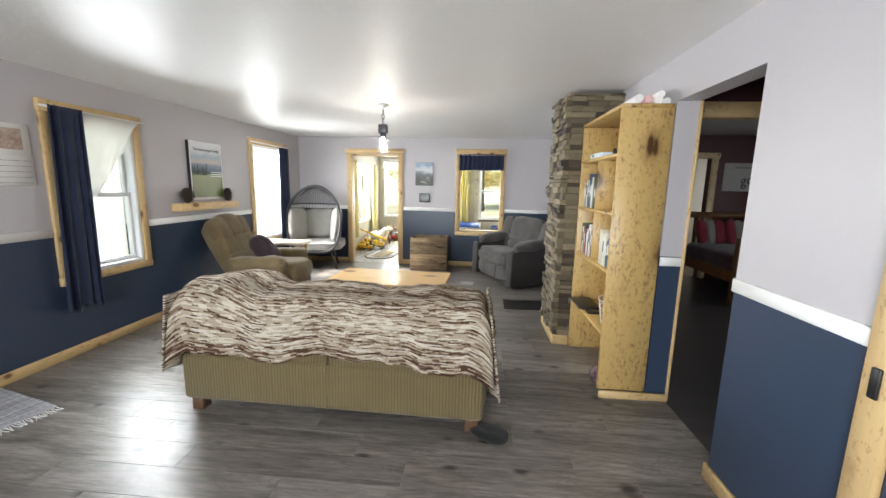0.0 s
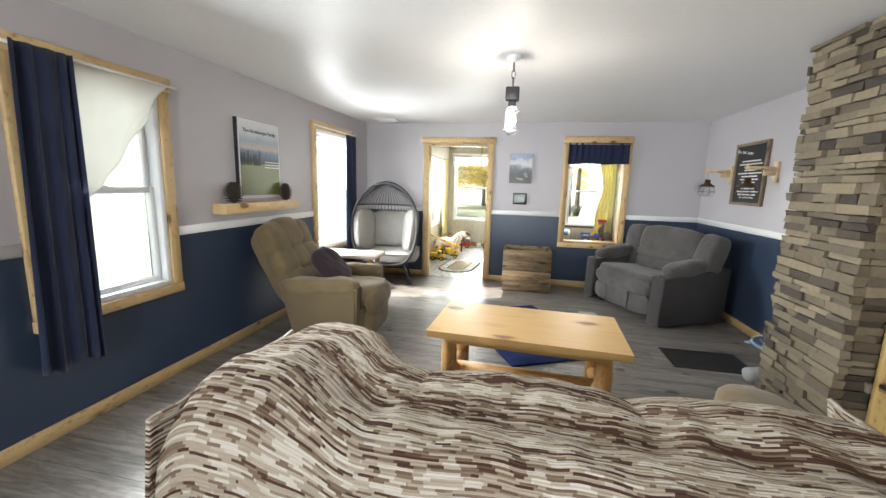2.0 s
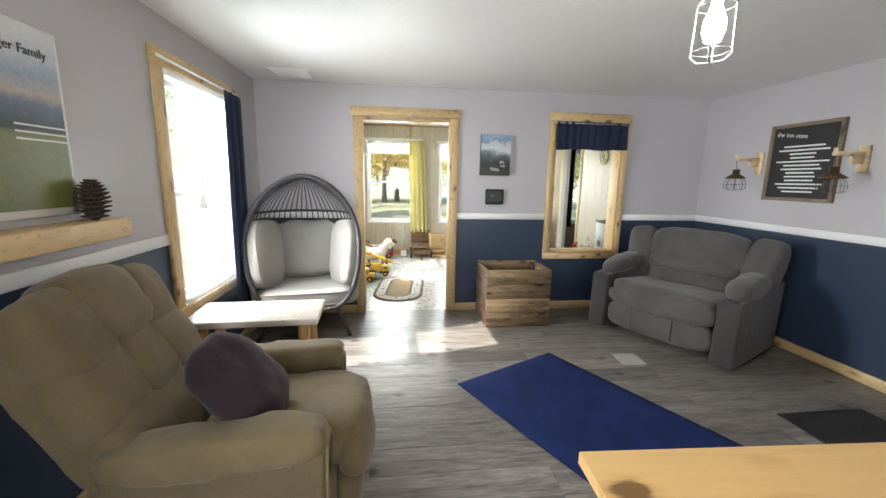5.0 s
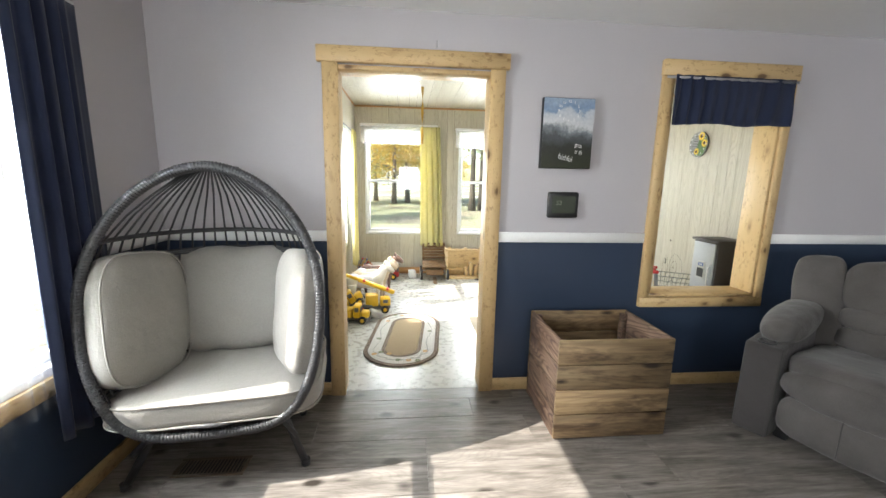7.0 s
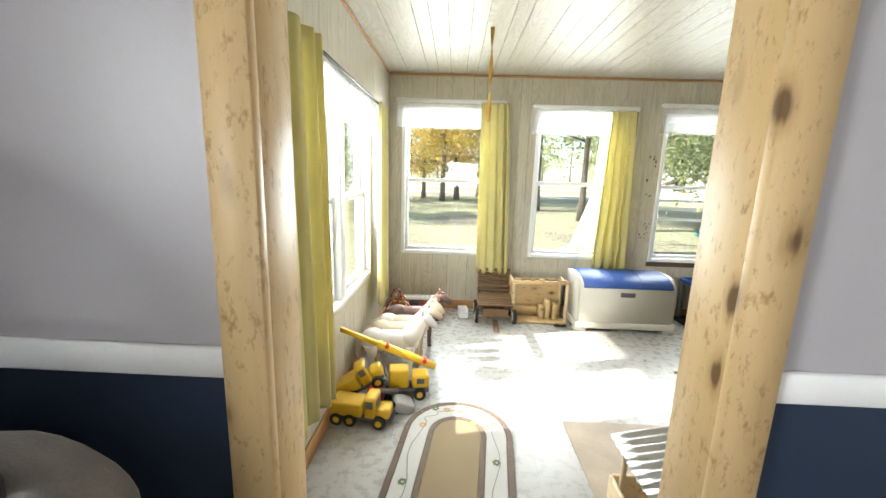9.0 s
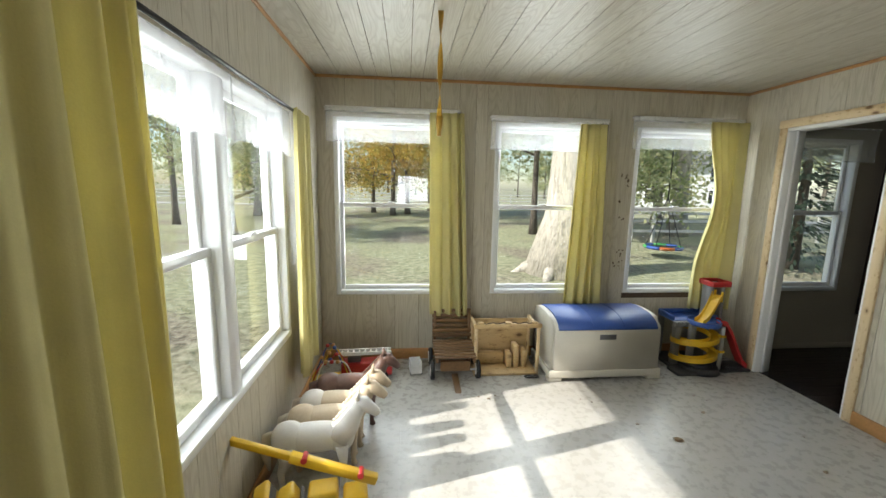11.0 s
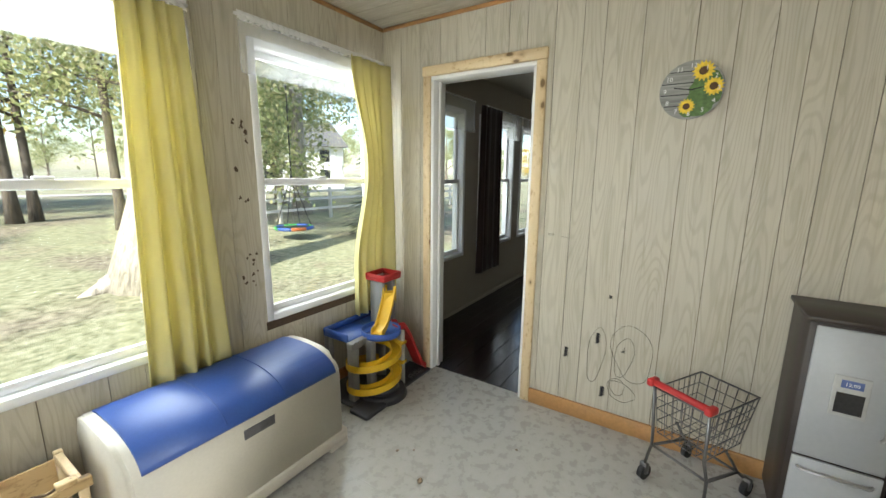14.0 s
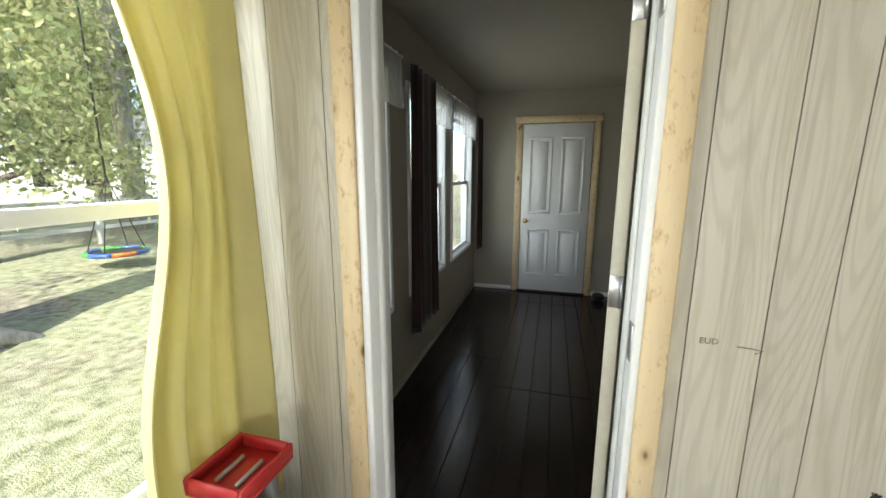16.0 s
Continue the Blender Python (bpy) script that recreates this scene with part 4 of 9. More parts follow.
for x in (-0.46, 0.46):
    for y in (-0.22, 0.22):
        bm = BM()
        lathe(bm, [(0.05, 0.0), (0.05, 0.4), (0.042, 0.46), (0.035, 0.516)], (x, y, 0), 14)
        part("leg", bm, LOG, ct)
    bm = BM()
    add_cyl(bm, (x, -0.2, 0.2), (x, 0.2, 0.2), 0.038, seg=12)
    part("side_rail", bm, LOG_X, ct)
bm = BM()
add_cyl(bm, (-0.46, 0, 0.2), (0.46, 0, 0.2), 0.038, seg=12)
part("stretcher", bm, LOG_X, ct)
bm = BM()
add_box(bm, (-0.48, -0.27, 0.47), (0.48, -0.245, 0.515))
add_box(bm, (-0.48, 0.245, 0.47), (0.48, 0.27, 0.515))
part("apron", bm, TOP_X, ct)


def shag(u, v):
    e = min(u, 1 - u, v, 1 - v)
    return ((u - 0.5) * 0.95, (v - 0.5) * 1.45, 0.006 + 0.018 * min(1, e * 14) + 0.006 * noise.noise(Vector((u * 60, v * 90, 0))))


bm = BM()
add_sheet(bm, shag, 60, 90, 0.01)
ob = single("area_rug", bm, RUG_BLUE, "navy blue shag rug lying askew on the laminate", "rug", pose(-0.52, 5.52, 0.002, 0, 0, 27))

# ---- grey reclining loveseat ----
ls = thing("loveseat", "grey microfibre reclining loveseat with pillow arms", "sofa", pose(0.968, 6.69, 0, 0, 0, -63))
# local x runs along the seat, local y to its back
bm = BM()
add_box(bm, (-0.46, -0.34, 0.06), (0.46, 0.36, 0.34), 0.03, 2)
part("base", bm, GREY_DARK, ls)
for s in (-1, 1):
    bm = BM()
    side = pose(s * 0.555, 0, 0, 0, 0, 90)
    side_profile(bm, [(-0.47, 0.03), (0.40, 0.03), (0.44, 0.62), (0.1, 0.60), (-0.45, 0.545)], -0.085, 0.085, 0.022)
    bmesh.ops.transform(bm, matrix=side, verts=bm.verts)
    part("side_panel", bm, GREY_DARK, ls)
    bm = BM()
    add_soft(bm, (0.215, 0.56, 0.17), pose(s * 0.545, -0.09, 0.625, 7), 2.6, 14, wrinkle=0.010, seed=s + 2)
    part("armrest", bm, GREY_SUEDE, ls)
    bm = BM()
    add_soft(bm, (0.25, 0.22, 0.58), pose(s * 0.52, 0.22, 0.70, -15, s * 5, s * -12), 4.5, 14, wrinkle=0.008, seed=s + 4)
    part("back_wing", bm, GREY_SUEDE, ls)
    part("cup_holder", piping(0.04, 0.04, 2, 0.553, pose(s * 0.555, -0.39, 0), 0.005, 20), BLACK, ls)
bm = BM()
add_soft(bm, (0.95, 0.66, 0.21), pose(0, -0.13, 0.415, -3), 5, 16, sag=0.02, wrinkle=0.012, seed=51)
part("seat_cushion", bm, GREY_SUEDE, ls)
bm = BM()
add_soft(bm, (0.94, 0.17, 0.22), pose(0, -0.405, 0.375, 0), 2.8, 16, wrinkle=0.014, seed=54)
foot = part("footrest", bm, GREY_SUEDE, ls)
bm = BM()
add_soft(bm, (0.92, 0.14, 0.26), pose(0, -0.385, 0.19, 0), 4, 14, wrinkle=0.012, seed=52)
part("lower_panel", bm, GREY_SUEDE, foot)
for x in (-0.2, 0.16):
    part("seam", box_bm((x - 0.003, -0.462, 0.09), (x + 0.003, -0.45, 0.3), 0.002, 1), GREY_DARK, foot)
bm = BM()
add_soft(bm, (0.84, 0.24, 0.36), pose(0, 0.255, 0.82, -15), 4.5, 16, wrinkle=0.010, seed=53)
part("headrest", bm, GREY_SUEDE, ls)
for k, (y, z, hg) in enumerate(((0.155, 0.54, 0.15), (0.185, 0.655, 0.15))):
    bm = BM()
    add_soft(bm, (0.82, 0.2, hg), pose(0, y, z, -13), 4, 14, wrinkle=0.010, seed=60 + k)
    part("lumbar_roll", bm, GREY_SUEDE, ls)
bm = BM()
add_box(bm, (-0.52, 0.29, 0.1), (0.52, 0.43, 0.84), 0.04, 2)
part("back_frame", bm, GREY_DARK, ls)
for s in (-1, 1):
    for y in (-0.3, 0.36):
        part("foot", box_bm((s * 0.45 - 0.03, y - 0.03, 0), (s * 0.45 + 0.03, y + 0.03, 0.07)), BLACK, ls)

# ---- egg chair ----
egg = thing("egg_chair", "grey wicker egg chair with pale cushions", "armchair", pose(-2.48, 6.8, 0, 0, 0, 8))


def egg_half(z):
    """Half width of the shell at a height."""
    k = (z - 0.30) / 1.14
    k = min(max(k, 0.0), 1.0)
    return 0.46 * max(0.0, 1 - (2 * k - 1) ** 2) ** (0.24 if k < 0.5 else 0.55)


def egg_y(z):
    return -0.06 + 0.2 * ((z - 0.3) / 1.14) ** 1.6


def shell(phi, z):
    """A place on the shell: phi from -90 at the left rim to 90 at the right rim."""
    a = egg_half(z)
    return Vector((a * math.sin(phi), egg_y(z) + (0.12 + 0.95 * a) * math.cos(phi) * (1 - 0.35 * ((z - 0.3) / 1.14) ** 3), z))


zs = [0.3 + 1.14 * (0.5 - 0.5 * math.cos(math.pi * k / 28)) for k in range(29)]
rim = [(-egg_half(z), egg_y(z), z) for z in zs] + [(egg_half(z), egg_y(z), z) for z in zs[-2:0:-1]]
bm = BM()
add_tube(bm, rim, 0.021, 10, closed=True)
rim_part = part("rim", bm, WICKER, egg)
coil, turn = [], 0.0
for p, q in zip(rim, rim[1:] + rim[:1]):
    p, q = Vector(p), Vector(q)
    t = (q - p).normalized()
    side = Vector((0, 1, 0)).cross(t).normalized()
    up = t.cross(side)
    n = max(2, int((q - p).length / 0.0022))
    for j in range(n):
        coil.append(p.lerp(q, j / n) + (side * math.cos(turn) + up * math.sin(turn)) * 0.021)
        turn += math.tau / 6
bm = BM()
add_tube(bm, coil, 0.0045, 4)
part("wrapping", bm, WICKER, rim_part)
for z in (0.62, 1.02, 1.12):
    bm = BM()
    add_tube(bm, [shell(radians(-90 + 180 * k / 28), z) for k in range(29)], 0.011, 6)
    part("hoop", bm, WICKER, egg)
for k in range(-12, 13):
    bm = BM()
    ph = radians(k * 6.8)
    pts = [shell(ph, z) for z in (1.02, 1.07, 1.12)]
    tip = Vector((0.0085 * k, egg_y(1.42) + 0.12, 1.43))
    mid = pts[-1].lerp(tip, 0.5) + Vector((0, 0.02, 0.03))
    add_tube(bm, pts + [pts[-1].lerp(mid, 0.5) + Vector((0, 0, 0.012)), mid, tip], 0.005, 5)
    part("cord", bm, WICKER, egg)
bm = BM()
add_tube(bm, [(-0.12, egg_y(1.45), 1.432), (-0.1, egg_y(1.42) + 0.1, 1.43), (0.1, egg_y(1.42) + 0.1, 1.43), (0.12, egg_y(1.45), 1.432)], 0.011, 6)
part("top_band", bm, WICKER, egg)
bm = BM()
for k in range(-20, 21):
    ph = radians(k * 4.3)
    add_tube(bm, [shell(ph, z) for z in (0.34, 0.42, 0.52, 0.64, 0.76, 0.9, 1.02)], 0.006, 4)
for z in [0.34 + 0.035 * k for k in range(20)]:
    add_tube(bm, [shell(radians(-88 + 176 * k / 20), z) for k in range(21)], 0.007, 4)
tagged(part("woven_shell", bm, WICKER, egg), kind="stuff")
bm = BM()
lathe(bm, [(0.2, 0.3), (0.27, 0.32), (0.31, 0.35), (0.29, 0.36)], (0, 0.22, 0), 24)
part("seat_pan", bm, WICKER, egg)
for sx, sy, tx, ty in ((-1, 0, -0.41, 0.06), (1, 0, 0.36, 0.06), (-1, 1, -0.3, 0.5), (1, 1, 0.3, 0.5)):
    bm = BM()
    add_tube(bm, [(sx * 0.24, 0.1 + sy * 0.2, 0.33), (tx, ty, 0.01)], 0.018, 8)
    add_tube(bm, [(sx * 0.19, 0.1 + sy * 0.2, 0.33), (tx * 0.9, ty, 0.16)], 0.012, 8)
    add_cyl(bm, (tx, ty, 0), (tx, ty, 0.03), 0.022, seg=10)
    part("leg", bm, WICKER, egg)
seat_at = pose(0, 0.255, 0.42, 3)
bm = BM()
add_soft(bm, (0.90, 0.66, 0.15), seat_at, 5.5, 18, wrinkle=0.004, seed=71)
cu = part("seat_cushion", bm, CUSHION, egg)
for z in (-0.05, 0.055):
    part("piping", piping(0.448, 0.328, 5.5, z, seat_at, 0.005), CUSHION, cu)
bm = BM()
add_soft(bm, (0.76, 0.19, 0.54), pose(0, 0.46, 0.76, -14), 3.6, 18, wrinkle=0.016, seed=72)
part("back_cushion", bm, cloth("grey_back_cushion", (0.25, 0.238, 0.22), var=0.05), egg)
for s in (-1, 1):
    at = pose(s * 0.335, 0.19, 0.765, -8, s * 7, s * 20)
    bm = BM()
    add_soft(bm, (0.17, 0.45, 0.59), at, 3.6, 16, wrinkle=0.007, seed=73 + s)
    cu = part("side_cushion", bm, CUSHION, egg)
    part("piping", piping(0.221, 0.29, 3.6, 0.055, at @ pose(0, 0, 0, 90, 0, 90), 0.004), CUSHION, cu)

# ---- plank crate with soft toys ----
cr = thing("wooden_crate", "open crate of weathered reclaimed planks", "crate", pose(-0.505, 7.25, 0))
hx, hy = 0.325, 0.245
for k in range(4):
    z0, z1 = 0.005 + k * 0.145, 0.145 + k * 0.145
    part("plank", box_bm((-hx, -hy, z0), (hx, -hy + 0.02, z1), 0.004, 1), OLD_WOOD, cr)
    part("plank", box_bm((-hx, hy - 0.02, z0), (hx, hy, z1), 0.004, 1), OLD_WOOD, cr)
    for s in (-1, 1):
        part("side_plank", box_bm((s * hx - (0.02 if s > 0 else 0), -hy + 0.021, z0), (s * hx + (0.02 if s < 0 else 0), hy - 0.021, z1), 0.004, 1), OLD_WOOD_Y, cr)
for sx in (-1, 1):
    for sy in (-1, 1):
        cx, cy = sx * (hx - 0.04), sy * (hy - 0.04)
        part("corner_post", box_bm((cx - 0.019, cy - 0.019, 0), (cx + 0.019, cy + 0.019, 0.565), 0.003, 1), OLD_WOOD_Y, cr)
part("bottom", box_bm((-hx + 0.02, -hy + 0.02, 0.01), (hx - 0.02, hy - 0.02, 0.03)), OLD_WOOD, cr)
for k, (x, y, z, r, col) in enumerate([(-0.1, 0.05, 0.1, 0.09, (0.45, 0.4, 0.36)), (0.06, 0.0, 0.11, 0.1, (0.3, 0.27, 0.25)), (0.18, 0.08, 0.1, 0.08, (0.5, 0.46, 0.42)), (-0.2, -0.06, 0.09, 0.07, (0.3, 0.12, 0.2)), (0.0, -0.12, 0.08, 0.07, (0.48, 0.44, 0.4))]):
    bm = BM()
    add_soft(bm, (2 * r, 1.6 * r, 1.5 * r), pose(0, 0, 0, 20 * k, 10, 40 * k), 2.2, 7, wrinkle=0.015, seed=k)
    add_soft(bm, (r, r, r), pose(0.8 * r, 0.2 * r, 0.35 * r), 2, 6, wrinkle=0.01, seed=k + 8)
    single("soft_toy", bm, cloth("plush_%s" % "abcde"[k], col, var=0.25), "small worn plush toy lying in the crate", "toy", pose(-0.505 + x, 7.25 + y, z - 0.01), "plush toys in the crate")

# ---- bookshelf ----
bs = thing("bookshelf", "tall knotty pine bookshelf with open shelves", "bookshelf", pose(0, 0, 0))
X0, X1, Y0, Y1 = 1.235, 1.565, 3.06, 3.985
part("end_panel", box_bm((X0, Y0, 0.056), (X1, Y0 + 0.03, 2.02), 0.004, 1), PINE_SHELF, bs)
part("end_panel", box_bm((X0, Y1 - 0.03, 0), (X1, Y1, 2.02), 0.004, 1), PINE_SHELF, bs)
part("top", box_bm((X0 - 0.004, Y0, 2.02), (X1, Y1, 2.045), 0.004, 1), PINE_SHELF_Y, bs)
part("back_panel", box_bm((X1 - 0.012, Y0 + 0.03, 0), (X1, Y1 - 0.03, 2.02)), PINE_SHELF, bs)
for z in (0.475, 0.93, 1.335, 1.735):
    part("shelf", box_bm((X0 + 0.004, Y0 + 0.03, z - 0.024), (X1 - 0.012, Y1 - 0.03, z), 0.003, 1), PINE_SHELF_Y, bs)
YD = 3.50
part("divider", box_bm((X0 + 0.006, YD - 0.011, 0.93), (X1 - 0.012, YD + 0.011, 1.311), 0.002, 1), PINE_SHELF, bs)
part("divider", box_bm((X0 + 0.006, YD - 0.011, 1.335), (X1 - 0.012, YD + 0.011, 1.711), 0.002, 1), PINE_SHELF, bs)
_rng = random.Random(11)
PAPER = surface("page_paper", (0.6, 0.57, 0.5), 0.9, 0.06, 5, 200, 0.2)
_book_cols = [(0.6, 0.58, 0.54), (0.02, 0.02, 0.022), (0.10, 0.015, 0.02), (0.5, 0.14, 0.05), (0.06, 0.08, 0.14), (0.55, 0.5, 0.36), (0.09, 0.12, 0.05), (0.35, 0.33, 0.3), (0.02, 0.09, 0.1), (0.65, 0.65, 0.63)]
BOOKS = [surface("book_cover_%s" % "abcdefghij"[i], c, 0.45, 0.08, 10, 90, 0.05) for i, c in enumerate(_book_cols)]


def book(y, z, w, h, dp, mt, lean=0.0):
    bk = thing("book", "hardcover book standing on a pine shelf", "book", pose(X0 + 0.03, y, z, lean, 0, 0), "books on the bookshelf")
    bm = BM()
    add_box(bm, (0, 0, 0), (dp, 0.003, h), 0.001, 1)
    add_box(bm, (0, w - 0.003, 0), (dp, w, h), 0.001, 1)
    add_box(bm, (-0.003, 0, 0), (0.001, w, h), 0.0015, 1)
    part("cover", bm, mt, bk)
    part("page_stack", box_bm((0.002, 0.0032, 0.004), (dp - 0.006, w - 0.0032, h - 0.006)), PAPER, bk)
    if _rng.random() < 0.6:
        part("spine_label", box_bm((-0.0042, w * 0.2, h * 0.45), (-0.003, w * 0.8, h * 0.8)), BOOKS[0] if mt != BOOKS[0] else BOOKS[1], bk)


for y0, y1, z in ((3.52, 3.94, 1.336), (3.52, 3.94, 0.931), (3.10, 3.40, 0.931)):
    y = y0 + 0.004
    while y < y1 - 0.05:
        w = _rng.uniform(0.012, 0.04)
        h = _rng.uniform(0.19, 0.29)
        book(y, z, w, h, _rng.uniform(0.14, 0.2), _rng.choice(BOOKS))
        y += w + 0.002
gb = thing("board_game_box", "flat pale blue cardboard game box on a shelf", "box", pose(X0 + 0.05, 3.6, 1.736))
part("lid", box_bm((0, 0, 0.012), (0.2, 0.3, 0.05), 0.003, 1), surface("pale_blue_card", (0.5, 0.58, 0.64), 0.5, 0.12, 12), gb)
part("tray", box_bm((0.003, 0.003, 0), (0.197, 0.297, 0.03), 0.002, 1), WHITE, gb)
part("logo", box_bm((-0.001, 0.19, 0.02), (0.0005, 0.24, 0.042)), BOOKS[2], gb)
bm = BM()
add_tube(bm, [(X0 + 0.12 + 0.06 * math.cos(a), 3.3 + 0.08 * math.sin(a), 1.75 + 0.03 * math.sin(2 * a) ** 2) for a in [k * 0.42 for k in range(15)]], 0.014, 6, closed=True)
single("strap", bm, BLACK, "coiled black strap on the top shelf", "strap")
bm = BM()
add_box(bm, (X0 - 0.02, 3.62, 0.476), (X0 + 0.16, 3.93, 0.5), 0.008, 2)
single("tablet", bm, BLACK, "dark tablet computer lying on the shelf", "tablet")
bm = BM()
add_box(bm, (X0 + 0.02, 3.5, 0.476), (X0 + 0.12, 3.6, 0.492), 0.006, 2)
single("phone", bm, BLACK, "dark phone lying on the shelf", "phone")
wb = thing("wire_basket", "white wire basket stuffed with papers", "basket", pose(X0 + 0.13, 3.27, 0.477))
for k in range(10):
    bm = BM()
    a = k / 10 * 2 * math.pi
    add_tube(bm, [(0.07 * math.cos(a), 0.11 * math.sin(a), 0.002), (0.1 * math.cos(a), 0.14 * math.sin(a), 0.19)], 0.0025, 4)
    part("wire", bm, WHITE, wb)
for z, f in ((0.003, 0.7), (0.07, 0.8), (0.13, 0.9), (0.19, 1.0)):
    bm = BM()
    add_tube(bm, [(0.1 * f * math.cos(a), 0.14 * f * math.sin(a), z) for a in [k * 0.314 for k in range(20)]], 0.003, 4, closed=True)
    part("hoop", bm, WHITE, wb)
for k, col in enumerate(((0.75, 0.75, 0.74), (0.6, 0.12, 0.25), (0.7, 0.7, 0.72), (0.65, 0.3, 0.35))):
    bm = BM()
    add_box(bm, (-0.06, -0.08, 0), (0.06, 0.08, 0.004), 0.001, 1, pose(0.01 * k - 0.02, 0.02 * k - 0.03, 0.1 + 0.02 * k, 30 + 9 * k, 60 - 12 * k, 20 * k))
    part("papers", bm, surface("paper_%s" % "abcd"[k], col, 0.8, 0.1), wb)
bm = BM()
lathe(bm, [(0.03, 0), (0.075, 0.03), (0.088, 0.075), (0.07, 0.12), (0.03, 0.145), (0.0, 0.15)], (0, 0, 0), 18)
single("ornament_ball", bm, surface("purple_gold_foil", (0.06, 0.03, 0.2), 0.25, 0.3, 30, 80, 0.2, 0.4, hue=(0.5, 0.35, 0.05)), "shiny purple and gold ball under the shelf", "ball", pose(1.32, 3.25, 0))
for k, (x, z, r) in enumerate(((1.33, 2.073, 0.026), (1.4, 2.073, 0.026), (1.47, 2.073, 0.026), (1.53, 2.069, 0.023), (1.5, 2.118, 0.022))):
    bm = BM()
    n = 16
    pr = [(r, 0), (r, 0.62), (r - 0.003, 0.62), (r - 0.003, 0.004)]
    lathe(bm, pr, (0, 0, 0), n, pose(x, 3.05 + 0.02 * k, z, -90))
    single("poster_tube", bm, surface("rolled_paper_%s" % "abcde"[k], [(0.72, 0.7, 0.68), (0.65, 0.4, 0.4), (0.75, 0.74, 0.7), (0.7, 0.7, 0.7), (0.78, 0.77, 0.74)][k], 0.7, 0.1), "rolled paper tube on top of the bookshelf", "tube", None, "paper rolls")

# ---- wall decor ----
def picture_mat(name, stops, axis=2, lo=0.0, hi=1.0, wob=0.12, scale=6.0):
    """A printed landscape: bands of colour by height, with uneven edges."""
    mt, nt, b = nodes_of(name)
    v = coords(nt)
    sp = nt.nodes.new("ShaderNodeSeparateXYZ")
    nt.links.new(v, sp.inputs[0])
    h = mathn(nt, "DIVIDE", mathn(nt, "SUBTRACT", sp.outputs[axis], lo), hi - lo)
    n = noise_node(nt, v, scale, 6, 0.65)
    h = mathn(nt, "ADD", h, mathn(nt, "MULTIPLY", mathn(nt, "SUBTRACT", n, 0.5), wob))
    c = ramp(nt, h, stops)
    c = blend(nt, 0.25, c, ramp(nt, noise_node(nt, v, 60, 4), [(0.3, (0.1, 0.12, 0.06)), (0.7, (0.6, 0.6, 0.55))]), "OVERLAY")
    nt.links.new(c, b.inputs["Base Color"])
    b.inputs["Roughness"].default_value = 0.35
    return mt


def lettering(name, text, size, m, mt, parent, ext=0.0008, align="CENTER", thin=0.0):
    cu = bpy.data.curves.new(name, "FONT")
    cu.body, cu.size, cu.extrude, cu.align_x = text, size, ext, align
    cu.resolution_u, cu.offset = 2, -thin
    ob = new(name, cu)
    dg = bpy.context.evaluated_depsgraph_get()
    me = bpy.data.meshes.new_from_object(ob.evaluated_get(dg))
    bpy.data.objects.remove(ob)
    o2 = new(name, me)
    o2.data.materials.clear()
    o2.data.materials.append(mt)
    o2.parent, o2.matrix_basis = parent, m
    return o2


INK = surface("dark_ink", (0.02, 0.02, 0.022), 0.6, 0.05)
CHALK = surface("white_lettering", (0.75, 0.75, 0.74), 0.6, 0.05)
po = thing("poster", "framed mountain meadow poster with a family title", "poster", pose(L, 4.955, 1.61, 0, 0, 90))
# local x runs along the wall, local -y into the room
part("frame", box_bm((-0.295, -0.032, -0.345), (-0.287, 0, 0.345)), BLACK, po)
part("backing", box_bm((-0.287, -0.028, -0.345), (0.295, 0, 0.345), 0.003, 1), WHITE, po)
part("print", box_bm((-0.265, -0.031, -0.315), (0.275, -0.028, 0.33)), picture_mat("meadow_print", [(0.0, (0.13, 0.15, 0.035)), (0.42, (0.20, 0.22, 0.07)), (0.455, (0.03, 0.05, 0.03)), (0.52, (0.07, 0.1, 0.14)), (0.6, (0.16, 0.2, 0.28)), (0.64, (0.5, 0.42, 0.38)), (0.75, (0.34, 0.4, 0.5)), (0.84, (0.58, 0.6, 0.63)), (1.0, (0.7, 0.71, 0.73))], 2, -0.315, 0.33, 0.12, 7), po)
lettering("title", "The Hershberger Family", 0.046, Matrix.Translation((0.005, -0.0325, 0.235)) @ pose(0, 0, 0, 90), INK, po)
_rg = random.Random(3)
for k in range(9):
    bm = BM()
    x, h = -0.24 + 0.028 * k + _rg.uniform(-0.01, 0.01), _rg.uniform(0.05, 0.13)
    for t in range(3):
        add_box(bm, (x - 0.011 + 0.003 * t, -0.0325, -0.05 + h * t / 3), (x + 0.011 - 0.003 * t, -0.031, -0.05 + h * (t + 1.3) / 3))
    part("printed_tree", bm, surface("print_dark_green", (0.02, 0.035, 0.025), 0.5) if k == 0 else bpy.data.materials["print_dark_green"], po)
for z in (-0.065, -0.04, -0.015):
    part("printed_rail", box_bm((0.06, -0.0325, z), (0.272, -0.031, z + 0.007), m=pose(0, 0, 0)), CHALK, po)

sh = thing("wall_shelf", "thick pine beam shelf on the wall", "shelf", pose(L, 4.88, 1.15, 0, 0, 90))
part("beam", box_bm((-0.51, -0.135, 0.0), (0.51, 0, 0.085), 0.006, 2), pine("pale_beam", (0.66, 0.47, 0.24), (0.45, 0.27, 0.11), 6, 0.45, "x"), sh)


